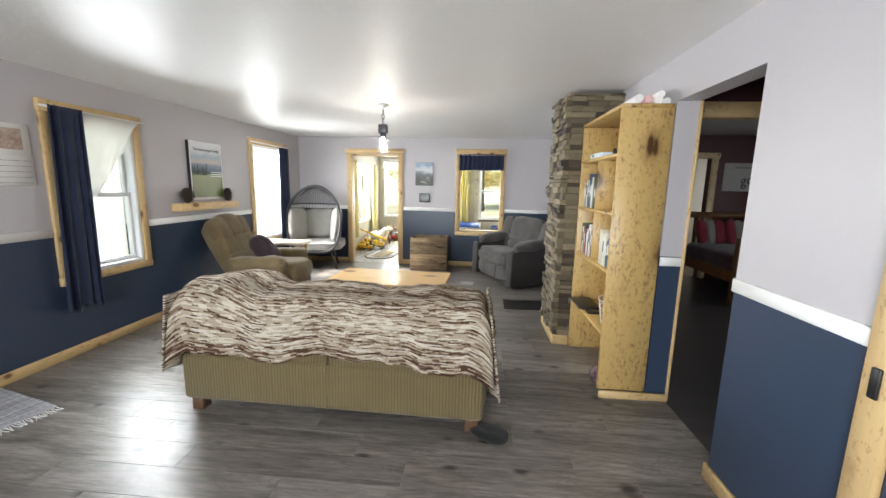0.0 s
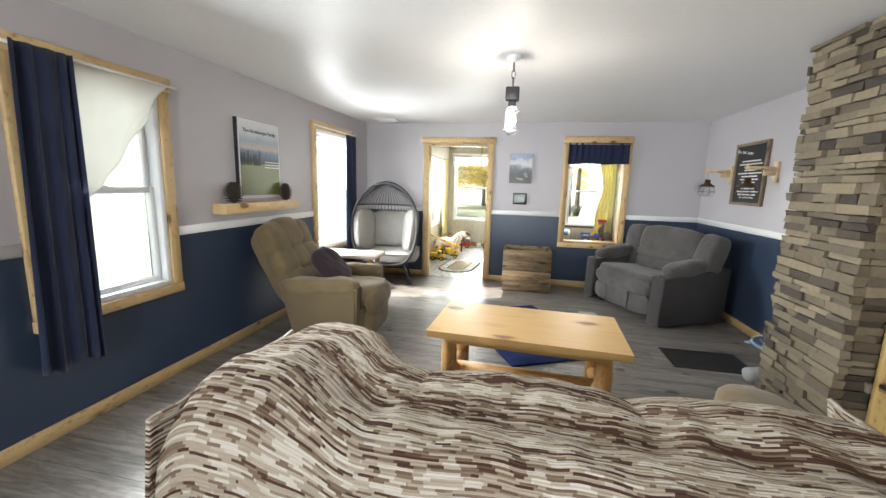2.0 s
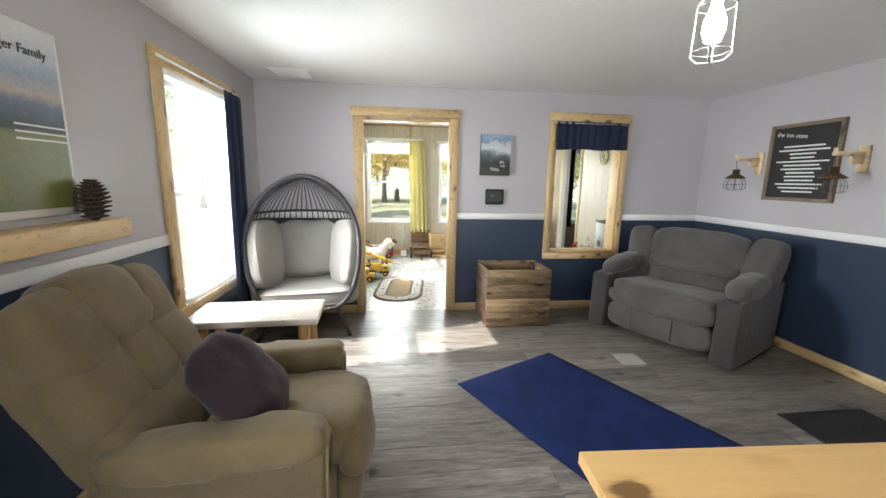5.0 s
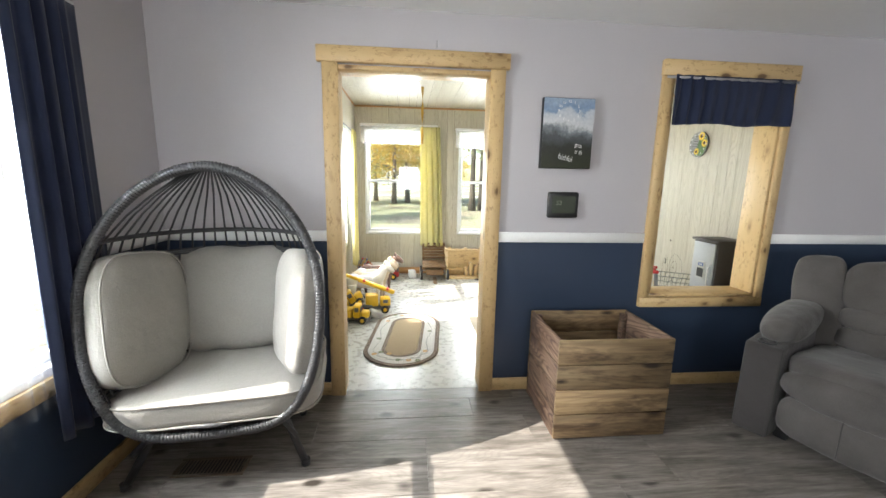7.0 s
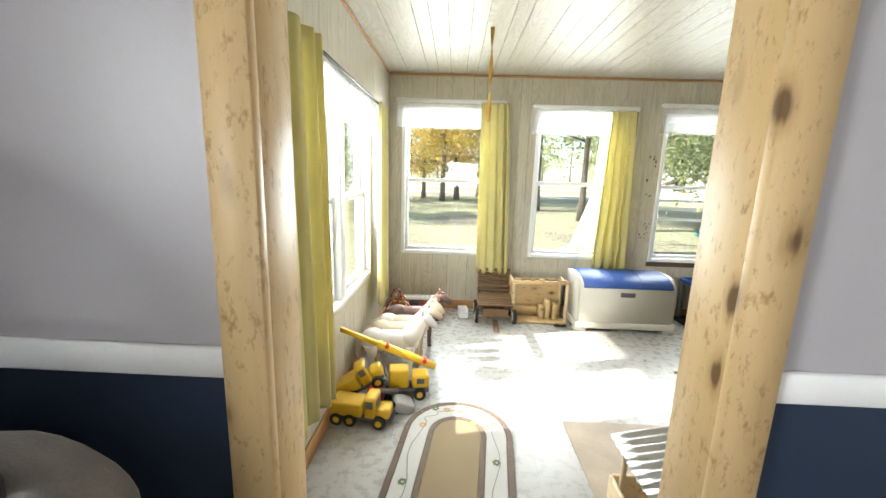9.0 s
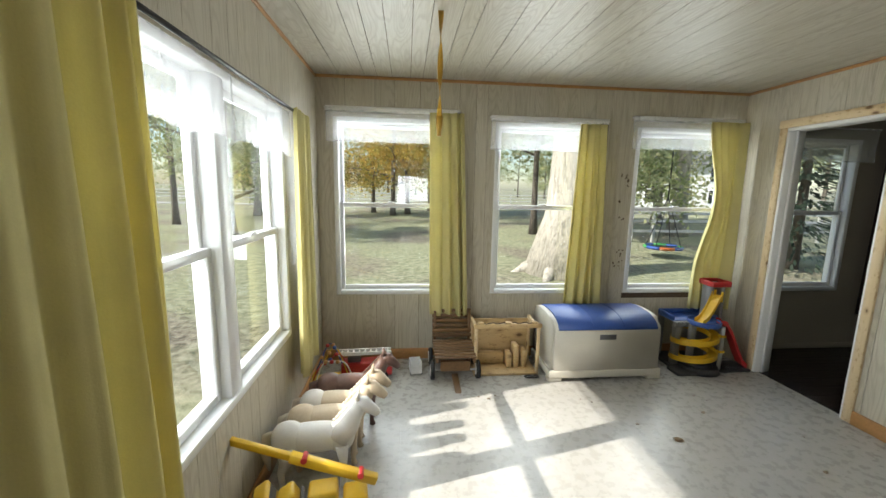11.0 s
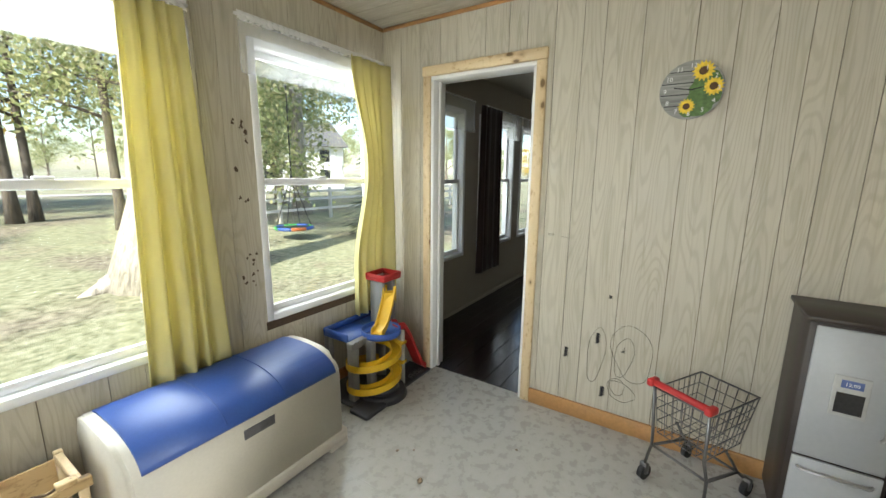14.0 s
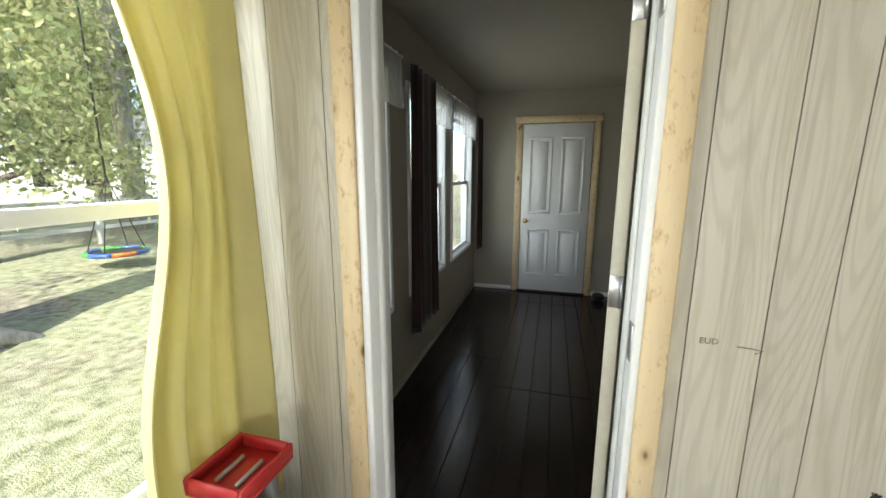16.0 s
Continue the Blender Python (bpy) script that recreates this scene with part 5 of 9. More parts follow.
def pine_cone(m, k):
    pc = thing("pine_cone", "large brown open pine cone on the wall shelf", "pine cone", m, "pine cones on the shelf")
    bm = BM()
    lathe(bm, [(0.012, 0), (0.035, 0.03), (0.03, 0.09), (0.01, 0.15)], (0, 0, 0), 10)
    part("core", bm, CONE, pc)
    bm = BM()
    for r in range(10):
        z = 0.008 + r * 0.016
        rad = k * 0.062 * math.sin(math.pi * (0.24 + 0.72 * r / 10)) + 0.008
        cnt = 12 if r < 7 else 8
        for j in range(cnt):
            a = 2 * math.pi * (j + 0.5 * (r % 2)) / cnt
            add_box(bm, (0.3 * rad, -0.011, -0.003), (rad, 0.011, 0.003), 0.002, 1, pose(0, 0, z, 0, -12 - 3 * r, math.degrees(a)))
    tagged(part("scales", bm, CONE, pc), kind="stuff")


CONE = surface("pine_cone_scale", (0.055, 0.038, 0.03), 0.8, 0.4, 30, 120, 0.2)
pine_cone(pose(L + 0.075, 4.53, 1.235), 1.2)
pine_cone(pose(L + 0.075, 5.26, 1.235), 0.95)

pc = thing("canvas_clock", "small mountain canvas clock with white script", "wall clock", pose(-0.665, F, 1.695))
part("canvas", box_bm((-0.16, -0.035, -0.208), (0.16, 0, 0.208), 0.004, 1), BLACK, pc)
part("print", box_bm((-0.158, -0.0375, -0.205), (0.158, -0.035, 0.205)), picture_mat("mountain_print", [(0.0, (0.025, 0.03, 0.012)), (0.3, (0.02, 0.022, 0.018)), (0.46, (0.07, 0.08, 0.09)), (0.56, (0.2, 0.22, 0.25)), (0.64, (0.6, 0.61, 0.63)), (0.78, (0.5, 0.53, 0.58)), (0.84, (0.2, 0.29, 0.45)), (1.0, (0.3, 0.38, 0.5))], 2, -0.205, 0.205, 0.45, 9), pc)
for txt, z, s, x in (("great", -0.080, 0.036, 0.075), ("is thy", -0.120, 0.036, 0.08), ("faithfulness", -0.165, 0.044, 0.02)):
    lettering("script", txt, s, Matrix.Translation((x, -0.0402, z)) @ pose(0, 0, 0, 90) @ Matrix(((0.85, 0.4, 0, 0), (0, 1, 0, 0), (0, 0, 1, 0), (0, 0, 0, 1))), CHALK, pc, thin=0.0002)
for n in range(1, 13):
    a = radians(90 - 30 * n)
    lettering("numeral", str(n), 0.022, Matrix.Translation((0.065 * math.cos(a), -0.0383, 0.125 + 0.055 * math.sin(a))) @ pose(0, 0, 0, 90), CHALK, pc)
th = thing("thermostat", "black digital thermometer display on the wall", "thermometer", pose(-0.655, F, 1.262))
part("case", box_bm((-0.1, -0.03, -0.082), (0.1, 0, 0.082), 0.014, 3), BLACK, th)
part("screen", box_bm((-0.075, -0.0325, -0.05), (0.075, -0.03, 0.055), 0.0, 1), surface("lcd_green", (0.05, 0.06, 0.045), 0.2, 0.05), th)
lettering("digits", "53", 0.04, Matrix.Translation((-0.03, -0.0335, 0.0)) @ pose(0, 0, 0, 90), surface("lcd_digits", (0.14, 0.16, 0.12), 0.4), th)

sg = thing("framed_sign", "black sign with white lettering in a wooden frame", "sign", pose(R2, 6.44, 1.635, 0, 0, -90))
part("board", box_bm((-0.27, -0.012, -0.31), (0.27, 0, 0.31)), surface("chalkboard_black", (0.02, 0.02, 0.021), 0.6, 0.15), sg)
FRAME_G = pine("grey_frame_wood", (0.22, 0.17, 0.11), (0.12, 0.08, 0.05), 4, 0.6, "z")
for x0, x1, z0, z1 in ((-0.3, -0.27, -0.33, 0.33), (0.27, 0.3, -0.33, 0.33), (-0.27, 0.27, 0.3, 0.33), (-0.27, 0.27, -0.33, -0.3)):
    part("frame", box_bm((x0, -0.03, z0), (x1, 0, z1), 0.002, 1), FRAME_G, sg)
lettering("heading", "the ten commandments", 0.052, Matrix.Translation((0, -0.0135, 0.2)) @ pose(0, 0, 0, 90) @ Matrix(((0.9, 0.3, 0, 0), (0, 1, 0, 0), (0, 0, 1, 0), (0, 0, 0, 1))), CHALK, sg)
for k in range(13):
    w = (0.34, 0.42, 0.22, 0.2, 0.44, 0.3, 0.34, 0.24, 0.26, 0.24, 0.4, 0.34, 0.26)[k]
    part("text_line", box_bm((-w / 2, -0.0135, 0.13 - 0.032 * k), (w / 2, -0.012, 0.143 - 0.032 * k)), CHALK, sg)


def sconce(y):
    s = thing("wall_sconce", "pine bracket with a hanging wire-cage lantern", "wall lamp", pose(R2, y, 1.64, 0, 0, -90), "lanterns beside the sign")
    part("backplate", box_bm((-0.035, -0.022, -0.1), (0.035, 0, 0.1), 0.004, 1), PINE_PALE_Z, s)
    bm = BM()
    add_box(bm, (-0.016, -0.27, 0.02), (0.016, -0.02, 0.05), 0.004, 1)
    add_box(bm, (-0.012, -0.12, -0.035), (0.012, -0.022, 0.02), 0.004, 1)
    add_cyl(bm, (0, -0.26, 0.04), (0, -0.26, 0.075), 0.012, seg=8)
    part("arm", bm, PINE_PALE_Y, s)
    part_ = BM()
    lathe(part_, [(0.028, -0.06), (0.03, -0.1), (0.035, -0.105), (0.085, -0.14), (0.08, -0.145), (0.02, -0.115)], (0, -0.24, 0.0), 20)
    part("cap", part_, surface("bronze_metal", (0.10, 0.06, 0.035), 0.45, 0.25, 12, 90, 0.1, 0.8) if "bronze_metal" not in bpy.data.materials else bpy.data.materials["bronze_metal"], s)
    br = bpy.data.materials["bronze_metal"]
    for k in range(8):
        a = k * math.pi / 4
        bm = BM()
        add_tube(bm, [(r * math.cos(a), -0.24 + r * math.sin(a), z) for r, z in ((0.05, -0.14), (0.078, -0.17), (0.088, -0.2), (0.08, -0.235), (0.05, -0.25))], 0.002, 4)
        part("cage_wire", bm, br, s)
    for r, z in ((0.088, -0.2), (0.05, -0.25)):
        bm = BM()
        add_tube(bm, [(r * math.cos(a), -0.24 + r * math.sin(a), z) for a in [k * 0.3927 for k in range(16)]], 0.002, 4, closed=True)
        part("cage_ring", bm, br, s)
    bm = BM()
    lathe(bm, [(0.02, -0.13), (0.045, -0.16), (0.052, -0.2), (0.04, -0.235), (0.005, -0.25)], (0, -0.24, 0), 16)
    pn = part("glass_globe", bm, GLASS, s)
    pn.visible_shadow = False
    bm = BM()
    add_tube(bm, [(0, -0.255, 0.05), (0.0, -0.24, -0.06)], 0.0025, 5)
    part("hanger", bm, br, s)


sconce(6.83)
sconce(5.99)

# ---- hanging lamp ----
pl = thing("pendant_lamp", "caged work lamp with a lit bulb hung by a chain", "pendant lamp", pose(-0.727, 4.64, 0))
STEEL_D = surface("dark_steel", (0.06, 0.06, 0.062), 0.4, 0.2, 10, 100, 0.1, 0.7)
bm = BM()
lathe(bm, [(0.0, 2.30), (0.05, 2.33), (0.05, 2.345)], (0, 0, 0), 16)
part("canopy", bm, CEIL, pl)
for k in range(3):
    bm = BM()
    add_tube(bm, [(0.012 * math.cos(a) * (1 if k % 2 else 0.3), 0.012 * math.cos(a) * (0.3 if k % 2 else 1), 2.27 - 0.05 * k + 0.032 * math.sin(a)) for a in [j * 0.6283 for j in range(10)]], 0.003, 5, closed=True)
    part("chain_link", bm, STEEL_D, pl)
bm = BM()
add_box(bm, (-0.048, -0.035, 2.04), (0.048, 0.035, 2.135), 0.008, 2)
add_box(bm, (-0.028, -0.028, 2.0), (0.028, 0.028, 2.04), 0.006, 2)
part("housing", bm, STEEL_D, pl)
for k in range(4):
    a = radians(45 + 90 * k)
    bm = BM()
    add_tube(bm, [(r * math.cos(a), r * math.sin(a), z) for r, z in ((0.025, 2.01), (0.052, 1.98), (0.055, 1.83), (0.035, 1.81), (0.0, 1.808))], 0.0028, 5)
    part("cage_wire", bm, STEEL, pl)
for z in (1.97, 1.84):
    bm = BM()
    add_tube(bm, [(0.053 * math.cos(a), 0.053 * math.sin(a), z) for a in [j * 0.4488 for j in range(14)]], 0.0025, 5, closed=True)
    part("cage_ring", bm, STEEL, pl)
mt, nt, b = nodes_of("lit_bulb")
b.inputs["Emission Color"].default_value, b.inputs["Emission Strength"].default_value = (1, 0.95, 0.86, 1), 14.0
bm = BM()
lathe(bm, [(0.013, 2.0), (0.016, 1.97), (0.03, 1.93), (0.032, 1.9), (0.022, 1.87), (0.0, 1.862)], (0, 0, 0), 16)
ob = part("bulb", bm, mt, pl, "glowing white bulb")
ob.visible_shadow = False

# ---- curtains ----
def curtain_panel(name, axis, c, a0, a1, z0, z1, mt, label, pleats=7, depth=0.025, flare=0.0, thick=0.005, nu=70, nv=26, lean=0.0, rod=True, hem=0.0, cat="curtain", seed=0.0, gather=None):
    """A pleated cloth hung at the plane c; a0..a1 along the wall at the top; flare widens the hem; lean shifts it; gather(u, v) shifts sideways."""
    def fn(u, v):
        k = u * (1 + 0.06 * math.sin(9 * u + seed)) / (1 + 0.06 * math.sin(9 + seed))
        ph = 2 * math.pi * pleats * (u + 0.035 * math.sin(7 * u + seed) + 0.012 * math.sin(3.1 * v + seed))
        d = depth * (0.5 + 0.5 * v) * (0.75 + 0.45 * math.sin(5.3 * u + 2 * seed)) * (math.sin(ph) + 0.3 * math.sin(0.43 * ph + 1.7 * seed) + 0.22 * math.sin(2.3 * ph + seed + 2 * v))
        mid = (a0 + a1) / 2
        a = mid + (a0 + (a1 - a0) * k - mid) * (1 + flare * v) + lean * v + (gather(u, v) if gather else 0.0)
        z = z1 + (z0 - z1) * v + hem * math.sin(u * 11 + seed) * v
        return (c + d, a, z) if axis == "x" else (a, c + d, z)
    bm = BM()
    add_sheet(bm, fn, nu, nv, thick)
    return single(name, bm, mt, label, cat)


def rod(axis, c, a0, a1, z, mt, label="slim curtain rod on the wall", r=0.008):
    bm = BM()
    if axis == "x":
        add_cyl(bm, (c, a0, z), (c, a1, z), r, seg=8)
    else:
        add_cyl(bm, (a0, c, z), (a1, c, z), r, seg=8)
    return single("curtain_rod", bm, mt, label, "curtain rod")


rod("x", L + 0.055, 3.12, 4.07, 2.035, WHITE)
curtain_panel("curtain", "x", L + 0.085, 3.14, 3.405, 0.40, 2.045, NAVY, "navy blue curtain panel drawn to one side", 4, 0.028, 0.16, lean=-0.035, seed=1, hem=0.02)


def swag(u, v):
    """Sheer pulled up to one side."""
    y = 3.2 + 0.82 * u
    drop = (1.0 - u) ** 0.75 * 0.92 + 0.04
    z = 2.04 - v * drop
    fold = math.sin(13 * u + 8 * v) + 0.6 * math.sin(27 * u + 3 * v + 1)
    return (L + 0.05 + 0.012 * fold * (0.2 + v), y - 0.1 * v * u, z - 0.015 * v)


bm = BM()
add_sheet(bm, swag, 60, 24, 0.002)
single("sheer_curtain", bm, SHEER, "white sheer swag gathered over a window", "curtain")
rod("x", L + 0.055, 5.88, 7.0, 2.075, WHITE)
curtain_panel("sheer_curtain", "x", L + 0.05, 5.98, 6.72, 0.5, 2.095, SHEER_THIN, "white sheer curtain hanging over a window", 9, 0.012, 0.03, 0.002, seed=2)
curtain_panel("curtain", "x", L + 0.08, 6.66, 6.98, 0.36, 2.06, NAVY, "navy blue curtain panel beside the window", 5, 0.024, 0.1, seed=3)
rod("y", F - 0.05, -0.07, 0.80, 2.045, STEEL)
curtain_panel("valance", "y", F - 0.05, -0.02, 0.775, 1.775, 2.06, NAVY, "short navy valance over the pass-through", 9, 0.014, 0.0, nv=10, seed=4, hem=0.006)

# ---- floor pieces ----
def register(name, lo, hi, slats, axis, mt, label, group=""):
    rg = thing(name, label, "vent", pose((lo[0] + hi[0]) / 2, (lo[1] + hi[1]) / 2, 0))
    hx, hy = (hi[0] - lo[0]) / 2, (hi[1] - lo[1]) / 2
    bm = BM()
    for a, b in (((-hx, -hy), (hx, -hy + 0.018)), ((-hx, hy - 0.018), (hx, hy)), ((-hx, -hy + 0.018), (-hx + 0.018, hy - 0.018)), ((hx - 0.018, -hy + 0.018), (hx, hy - 0.018))):
        add_box(bm, (*a, 0.0), (*b, 0.008), 0.002, 1)
    part("frame", bm, mt, rg)
    # No real opening: a black plate paints the shade below the slats.
    part("duct", box_bm((-hx + 0.01, -hy + 0.01, 0.0), (hx - 0.01, hy - 0.01, 0.003)), BLACK, rg)
    for k in range(slats):
        f = (k + 0.5) / slats * 2 - 1
        b = box_bm((f * (hx - 0.018) - 0.003, -hy + 0.018, 0.002), (f * (hx - 0.018) + 0.003, hy - 0.018, 0.007)) if axis == "x" else box_bm((-hx + 0.018, f * (hy - 0.018) - 0.003, 0.002), (hx - 0.018, f * (hy - 0.018) + 0.003, 0.007))
        part("slat", b, mt, rg)


register("floor_register", (-2.74, 6.85), (-2.41, 6.98), 18, "x", surface("bronze_vent", (0.14, 0.11, 0.085), 0.4, 0.15, 10, 90, 0.05, 0.5), "small brown metal floor register")
register("floor_grate", (0.70, 5.02), (1.32, 5.42), 22, "x", surface("dark_grate", (0.03, 0.028, 0.026), 0.5, 0.2, 10, 90, 0.05, 0.3), "large dark metal return-air floor grate")
# Thin pale square that paints a patch of light on the laminate.
single("paper_sheet", box_bm((-0.1, -0.1, 0.0), (0.1, 0.1, 0.001), m=pose(0.205, 6.235, 0.001, 0, 0, -3)), surface("pale_light_patch", (0.4, 0.39, 0.38), 0.6), "pale square painted as a patch of light on the laminate", "paper")
mt = board("rag_rug", (0.34, 0.34, 0.36), (0.05, 0.055, 0.08), (0.62, 0.62, 0.62), "y", 0.95, 0.0, 30)
rr = thing("rag_rug", "grey and white woven rag rug with fringe", "rug", pose(-2.85, 2.3, 0, 0, 0, -14))
bm = BM()
add_sheet(bm, lambda u, v: ((u - 0.5) * 0.8, (v - 0.5) * 0.55, 0.008 + 0.002 * math.sin(v * 90)), 20, 60, 0.01)
part("woven_field", bm, mt, rr)
bm = BM()
for k in range(44):
    y = -0.27 + k * 0.0125
    add_tube(bm, [(0.395, y, 0.008), (0.43, y + _rng.uniform(-0.01, 0.01), 0.006), (0.47, y + _rng.uniform(-0.02, 0.02), 0.004)], 0.0028, 4)
tagged(part("fringe", bm, CHALK, rr), kind="stuff")
# calendar on the left wall
ca = thing("wall_calendar", "white wall calendar with a food picture", "calendar", pose(L, 2.86, 1.65, 0, 0, 90))
part("page_stack", box_bm((-0.2, -0.006, -0.22), (0.21, 0, 0.0), 0.002, 1), CHALK, ca)
part("cover", box_bm((-0.2, -0.008, 0.0), (0.2, 0, 0.225), 0.002, 1), CHALK, ca)
part("photo", box_bm((-0.17, -0.0095, 0.04), (0.15, -0.008, 0.19)), surface("food_photo", (0.4, 0.26, 0.2), 0.5, 0.5, 14, 60, 0.0, hue=(0.6, 0.56, 0.5)), ca)
for k in range(5):
    part("grid_line", box_bm((-0.18, -0.0075, -0.2 + 0.04 * k), (0.19, -0.006, -0.198 + 0.04 * k)), INK, ca)
# folding chair for a child by the column
fc = thing("child_folding_chair", "small blue fabric folding chair with metal legs", "chair", pose(1.42, 4.98, 0, 0, 0, 30))
bm = BM()
add_sheet(bm, lambda u, v: ((u - 0.5) * 0.34, (v - 0.5) * 0.34, 0.27 - 0.08 * math.sin(math.pi * u) * math.sin(math.pi * v) + 0.01 * noise.noise(Vector((u * 8, v * 8, 1)))), 18, 18, 0.006)
part("seat", bm, cloth("pale_blue_fabric", (0.18, 0.27, 0.4), var=0.2), fc)
bm = BM()
add_tube(bm, [(0.19 * math.cos(a), 0.19 * math.sin(a), 0.275) for a in [j * 0.3142 for j in range(20)]], 0.012, 6, closed=True)
part("rim", bm, bpy.data.materials["pale_blue_fabric"], fc)
for a in (0, 90, 180, 270):
    bm = BM()
    add_cyl(bm, (0.17 * math.cos(radians(a)), 0.17 * math.sin(radians(a)), 0.27), (-0.16 * math.cos(radians(a + 30)), -0.16 * math.sin(radians(a + 30)), 0.0), 0.009, seg=8)
    part("leg", bm, STEEL, fc)
bm = BM()
add_soft(bm, (0.2, 0.16, 0.12), pose(0, 0, 0.06), 2.5, 8, wrinkle=0.02, seed=91)
single("crumpled_cloth", bm, cloth("grey_rag", (0.32, 0.32, 0.33), var=0.2), "crumpled grey cloth on the floor", "cloth", pose(1.22, 4.86, 0))
# door near the entrance with its casing
d = thing("door_3", "knotty pine cased side door with a dark pull", "doorway")
tagged(d, kind="structure")
part("casing", box_bm((R1 - 0.03, 1.5, 0), (R1, 1.6, 2.05), 0.004, 1), PINE_Z, d)
part("casing", box_bm((R1 - 0.03, 0.52, 0), (R1, 0.62, 2.05), 0.004, 1), PINE_Z, d)
part("head_casing", box_bm((R1 - 0.036, 0.5, 2.05), (R1, 1.62, 2.14), 0.004, 1), PINE_Y, d)
part("leaf", box_bm((R1 + 0.03, 0.62, 0.005), (R1 + 0.07, 1.5, 2.045), 0.003, 1), PINE_PALE_Z, d)
part("pull", box_bm((R1 - 0.04, 1.535, 0.88), (R1 - 0.028, 1.565, 0.98), 0.005, 2), BLACK, d)

# ---- bedroom beyond the passage ----
single("floor_bedroom", box_bm((R1 + 0.14, 0.3, -0.14), (5.8, 7.42, 0.0)), board("dark_bedroom_floor", (0.05, 0.045, 0.045), (0.03, 0.026, 0.026), (0.08, 0.075, 0.075), "x", 0.35, 0.0, 9, "World", offset=False), "dark plank floor of the bedroom", "floor", kind="structure")
strip("passage_trim", (R1 + 0.14, 3.045, 0), (R1 + 0.158, 3.12, 2.06), PINE_Z, "brown wood casing at the passage edge")
strip("ceiling_beam", (R1 + 0.145, 3.75, 2.08), (5.7, 3.9, 2.2), PINE_X, "knotty pine beam across the hall")
strip("header_panel", (R1 + 0.145, 3.8, 2.2), (5.7, 3.86, H1 + 0.06), MAROON, "dark panel over the beam")
strip("door_casing", (4.18, 7.27, 0), (4.28, 7.3, 2.03), PINE_PALE_Z, "pale pine casing of the bedroom closet door")
strip("door_casing", (3.36, 7.27, 2.03), (4.3, 7.3, 2.12), PINE_PALE_Z, "pale pine casing over the closet door")
sn = thing("goodnight_sign", "long white sign with black script on the wall", "sign", pose(5.05, 7.3, 1.73))
part("board", box_bm((-0.66, -0.02, -0.23), (0.66, 0, 0.23), 0.003, 1), surface("white_sign", (0.5, 0.49, 0.47), 0.6, 0.1), sn)
lettering("script", "goodnight", 0.24, Matrix.Translation((0.05, -0.0215, -0.07)) @ pose(0, 0, 0, 90) @ Matrix.Shear("XY", 4, (0.3, 0)), INK, sn)
part("script_line", box_bm((-0.5, -0.0215, 0.14), (0.1, -0.02, 0.17)), surface("grey_ink", (0.3, 0.3, 0.3), 0.6), sn)
bd = thing("log_bed", "dark log bed with striped pillows", "bed", pose(4.55, 5.6, 0))
LOG_D = pine("dark_log", (0.16, 0.07, 0.025), (0.08, 0.03, 0.012), 4, 0.35, "z")
for x in (-0.82, 0.82):
    for y, h in ((0, 0.9), (1.6, 1.2)):
        bm = BM()
        add_cyl(bm, (x, y, 0), (x, y, h), 0.07, 0.06, 14)
        part("post", bm, LOG_D, bd)
for y, zz in ((0, (0.35, 0.8)), (1.6, (0.5, 1.1))):
    for z in zz:
        bm = BM()
        add_cyl(bm, (-0.82, y, z), (0.82, y, z), 0.05, seg=12)
        part("rail", bm, LOG_D, bd)
    for k in range(5):
        bm = BM()
        x = -0.55 + k * 0.275
        add_cyl(bm, (x, y, zz[0]), (x, y, zz[1]), 0.032, seg=10)
        part("spindle", bm, LOG_D, bd)
bm = BM()
add_soft(bm, (1.6, 1.5, 0.28), pose(0, 0.8, 0.52), 7, 9, wrinkle=0.01)
part("mattress", bm, cloth("dark_bedding", (0.06, 0.03, 0.035), var=0.4), bd)
part("side_board", box_bm((-0.84, 0.05, 0.3), (-0.8, 1.55, 0.45)), LOG_D, bd)
_pm = cloth("red_pillow", (0.22, 0.03, 0.045), var=0.2)
for k, x in enumerate((-0.42, 0.02, 0.46)):
    pw = thing("striped_pillow", "red and grey striped bed pillow", "pillow", pose(4.55 + x, 7.0, 0.84, 68), "pillows on the bed")
    for j, (w, m2) in enumerate(((-0.13, _pm), (0.0, CUSHION), (0.13, _pm))):
        bm = BM()
        add_soft(bm, (0.15, 0.4, 0.14), pose(w, 0, 0), 3.2, 7)
        part("stripe_panel", bm, m2, pw)
dr = thing("dresser", "pale pine chest of drawers beyond the bedroom", "dresser", pose(4.0, 8.3, 0))
part("body", box_bm((-0.35, -0.2, 0.0), (0.35, 0.25, 1.12), 0.005, 1), PINE_PALE_Z, dr)
for k in range(5):
    dw = part("drawer", box_bm((-0.32, -0.222, 0.1 + 0.2 * k), (0.32, -0.2, 0.27 + 0.2 * k), 0.006, 1), PINE_PALE_Z, dr)
    part("handle", box_bm((-0.05, -0.238, 0.18 + 0.2 * k), (0.05, -0.222, 0.195 + 0.2 * k), 0.004, 1), BLACK, dw)
single("wall_closet", box_bm((2.6, 8.62, 0), (5.6, 8.7, 2.4)), TAUPE, "pale wall behind the dresser", "wall", kind="structure")

# ceiling register and hook
cv = thing("ceiling_register", "white ceiling vent near the corner", "vent", pose(-2.62, 7.26, H1))
part("plate", box_bm((-0.17, -0.17, -0.008), (0.17, 0.17, 0.0), 0.003, 1), CEIL, cv)
for k in range(9):
    part("slat", box_bm((-0.15, -0.14 + 0.033 * k, -0.013), (0.15, -0.128 + 0.033 * k, -0.008)), CEIL, cv)
bm = BM()
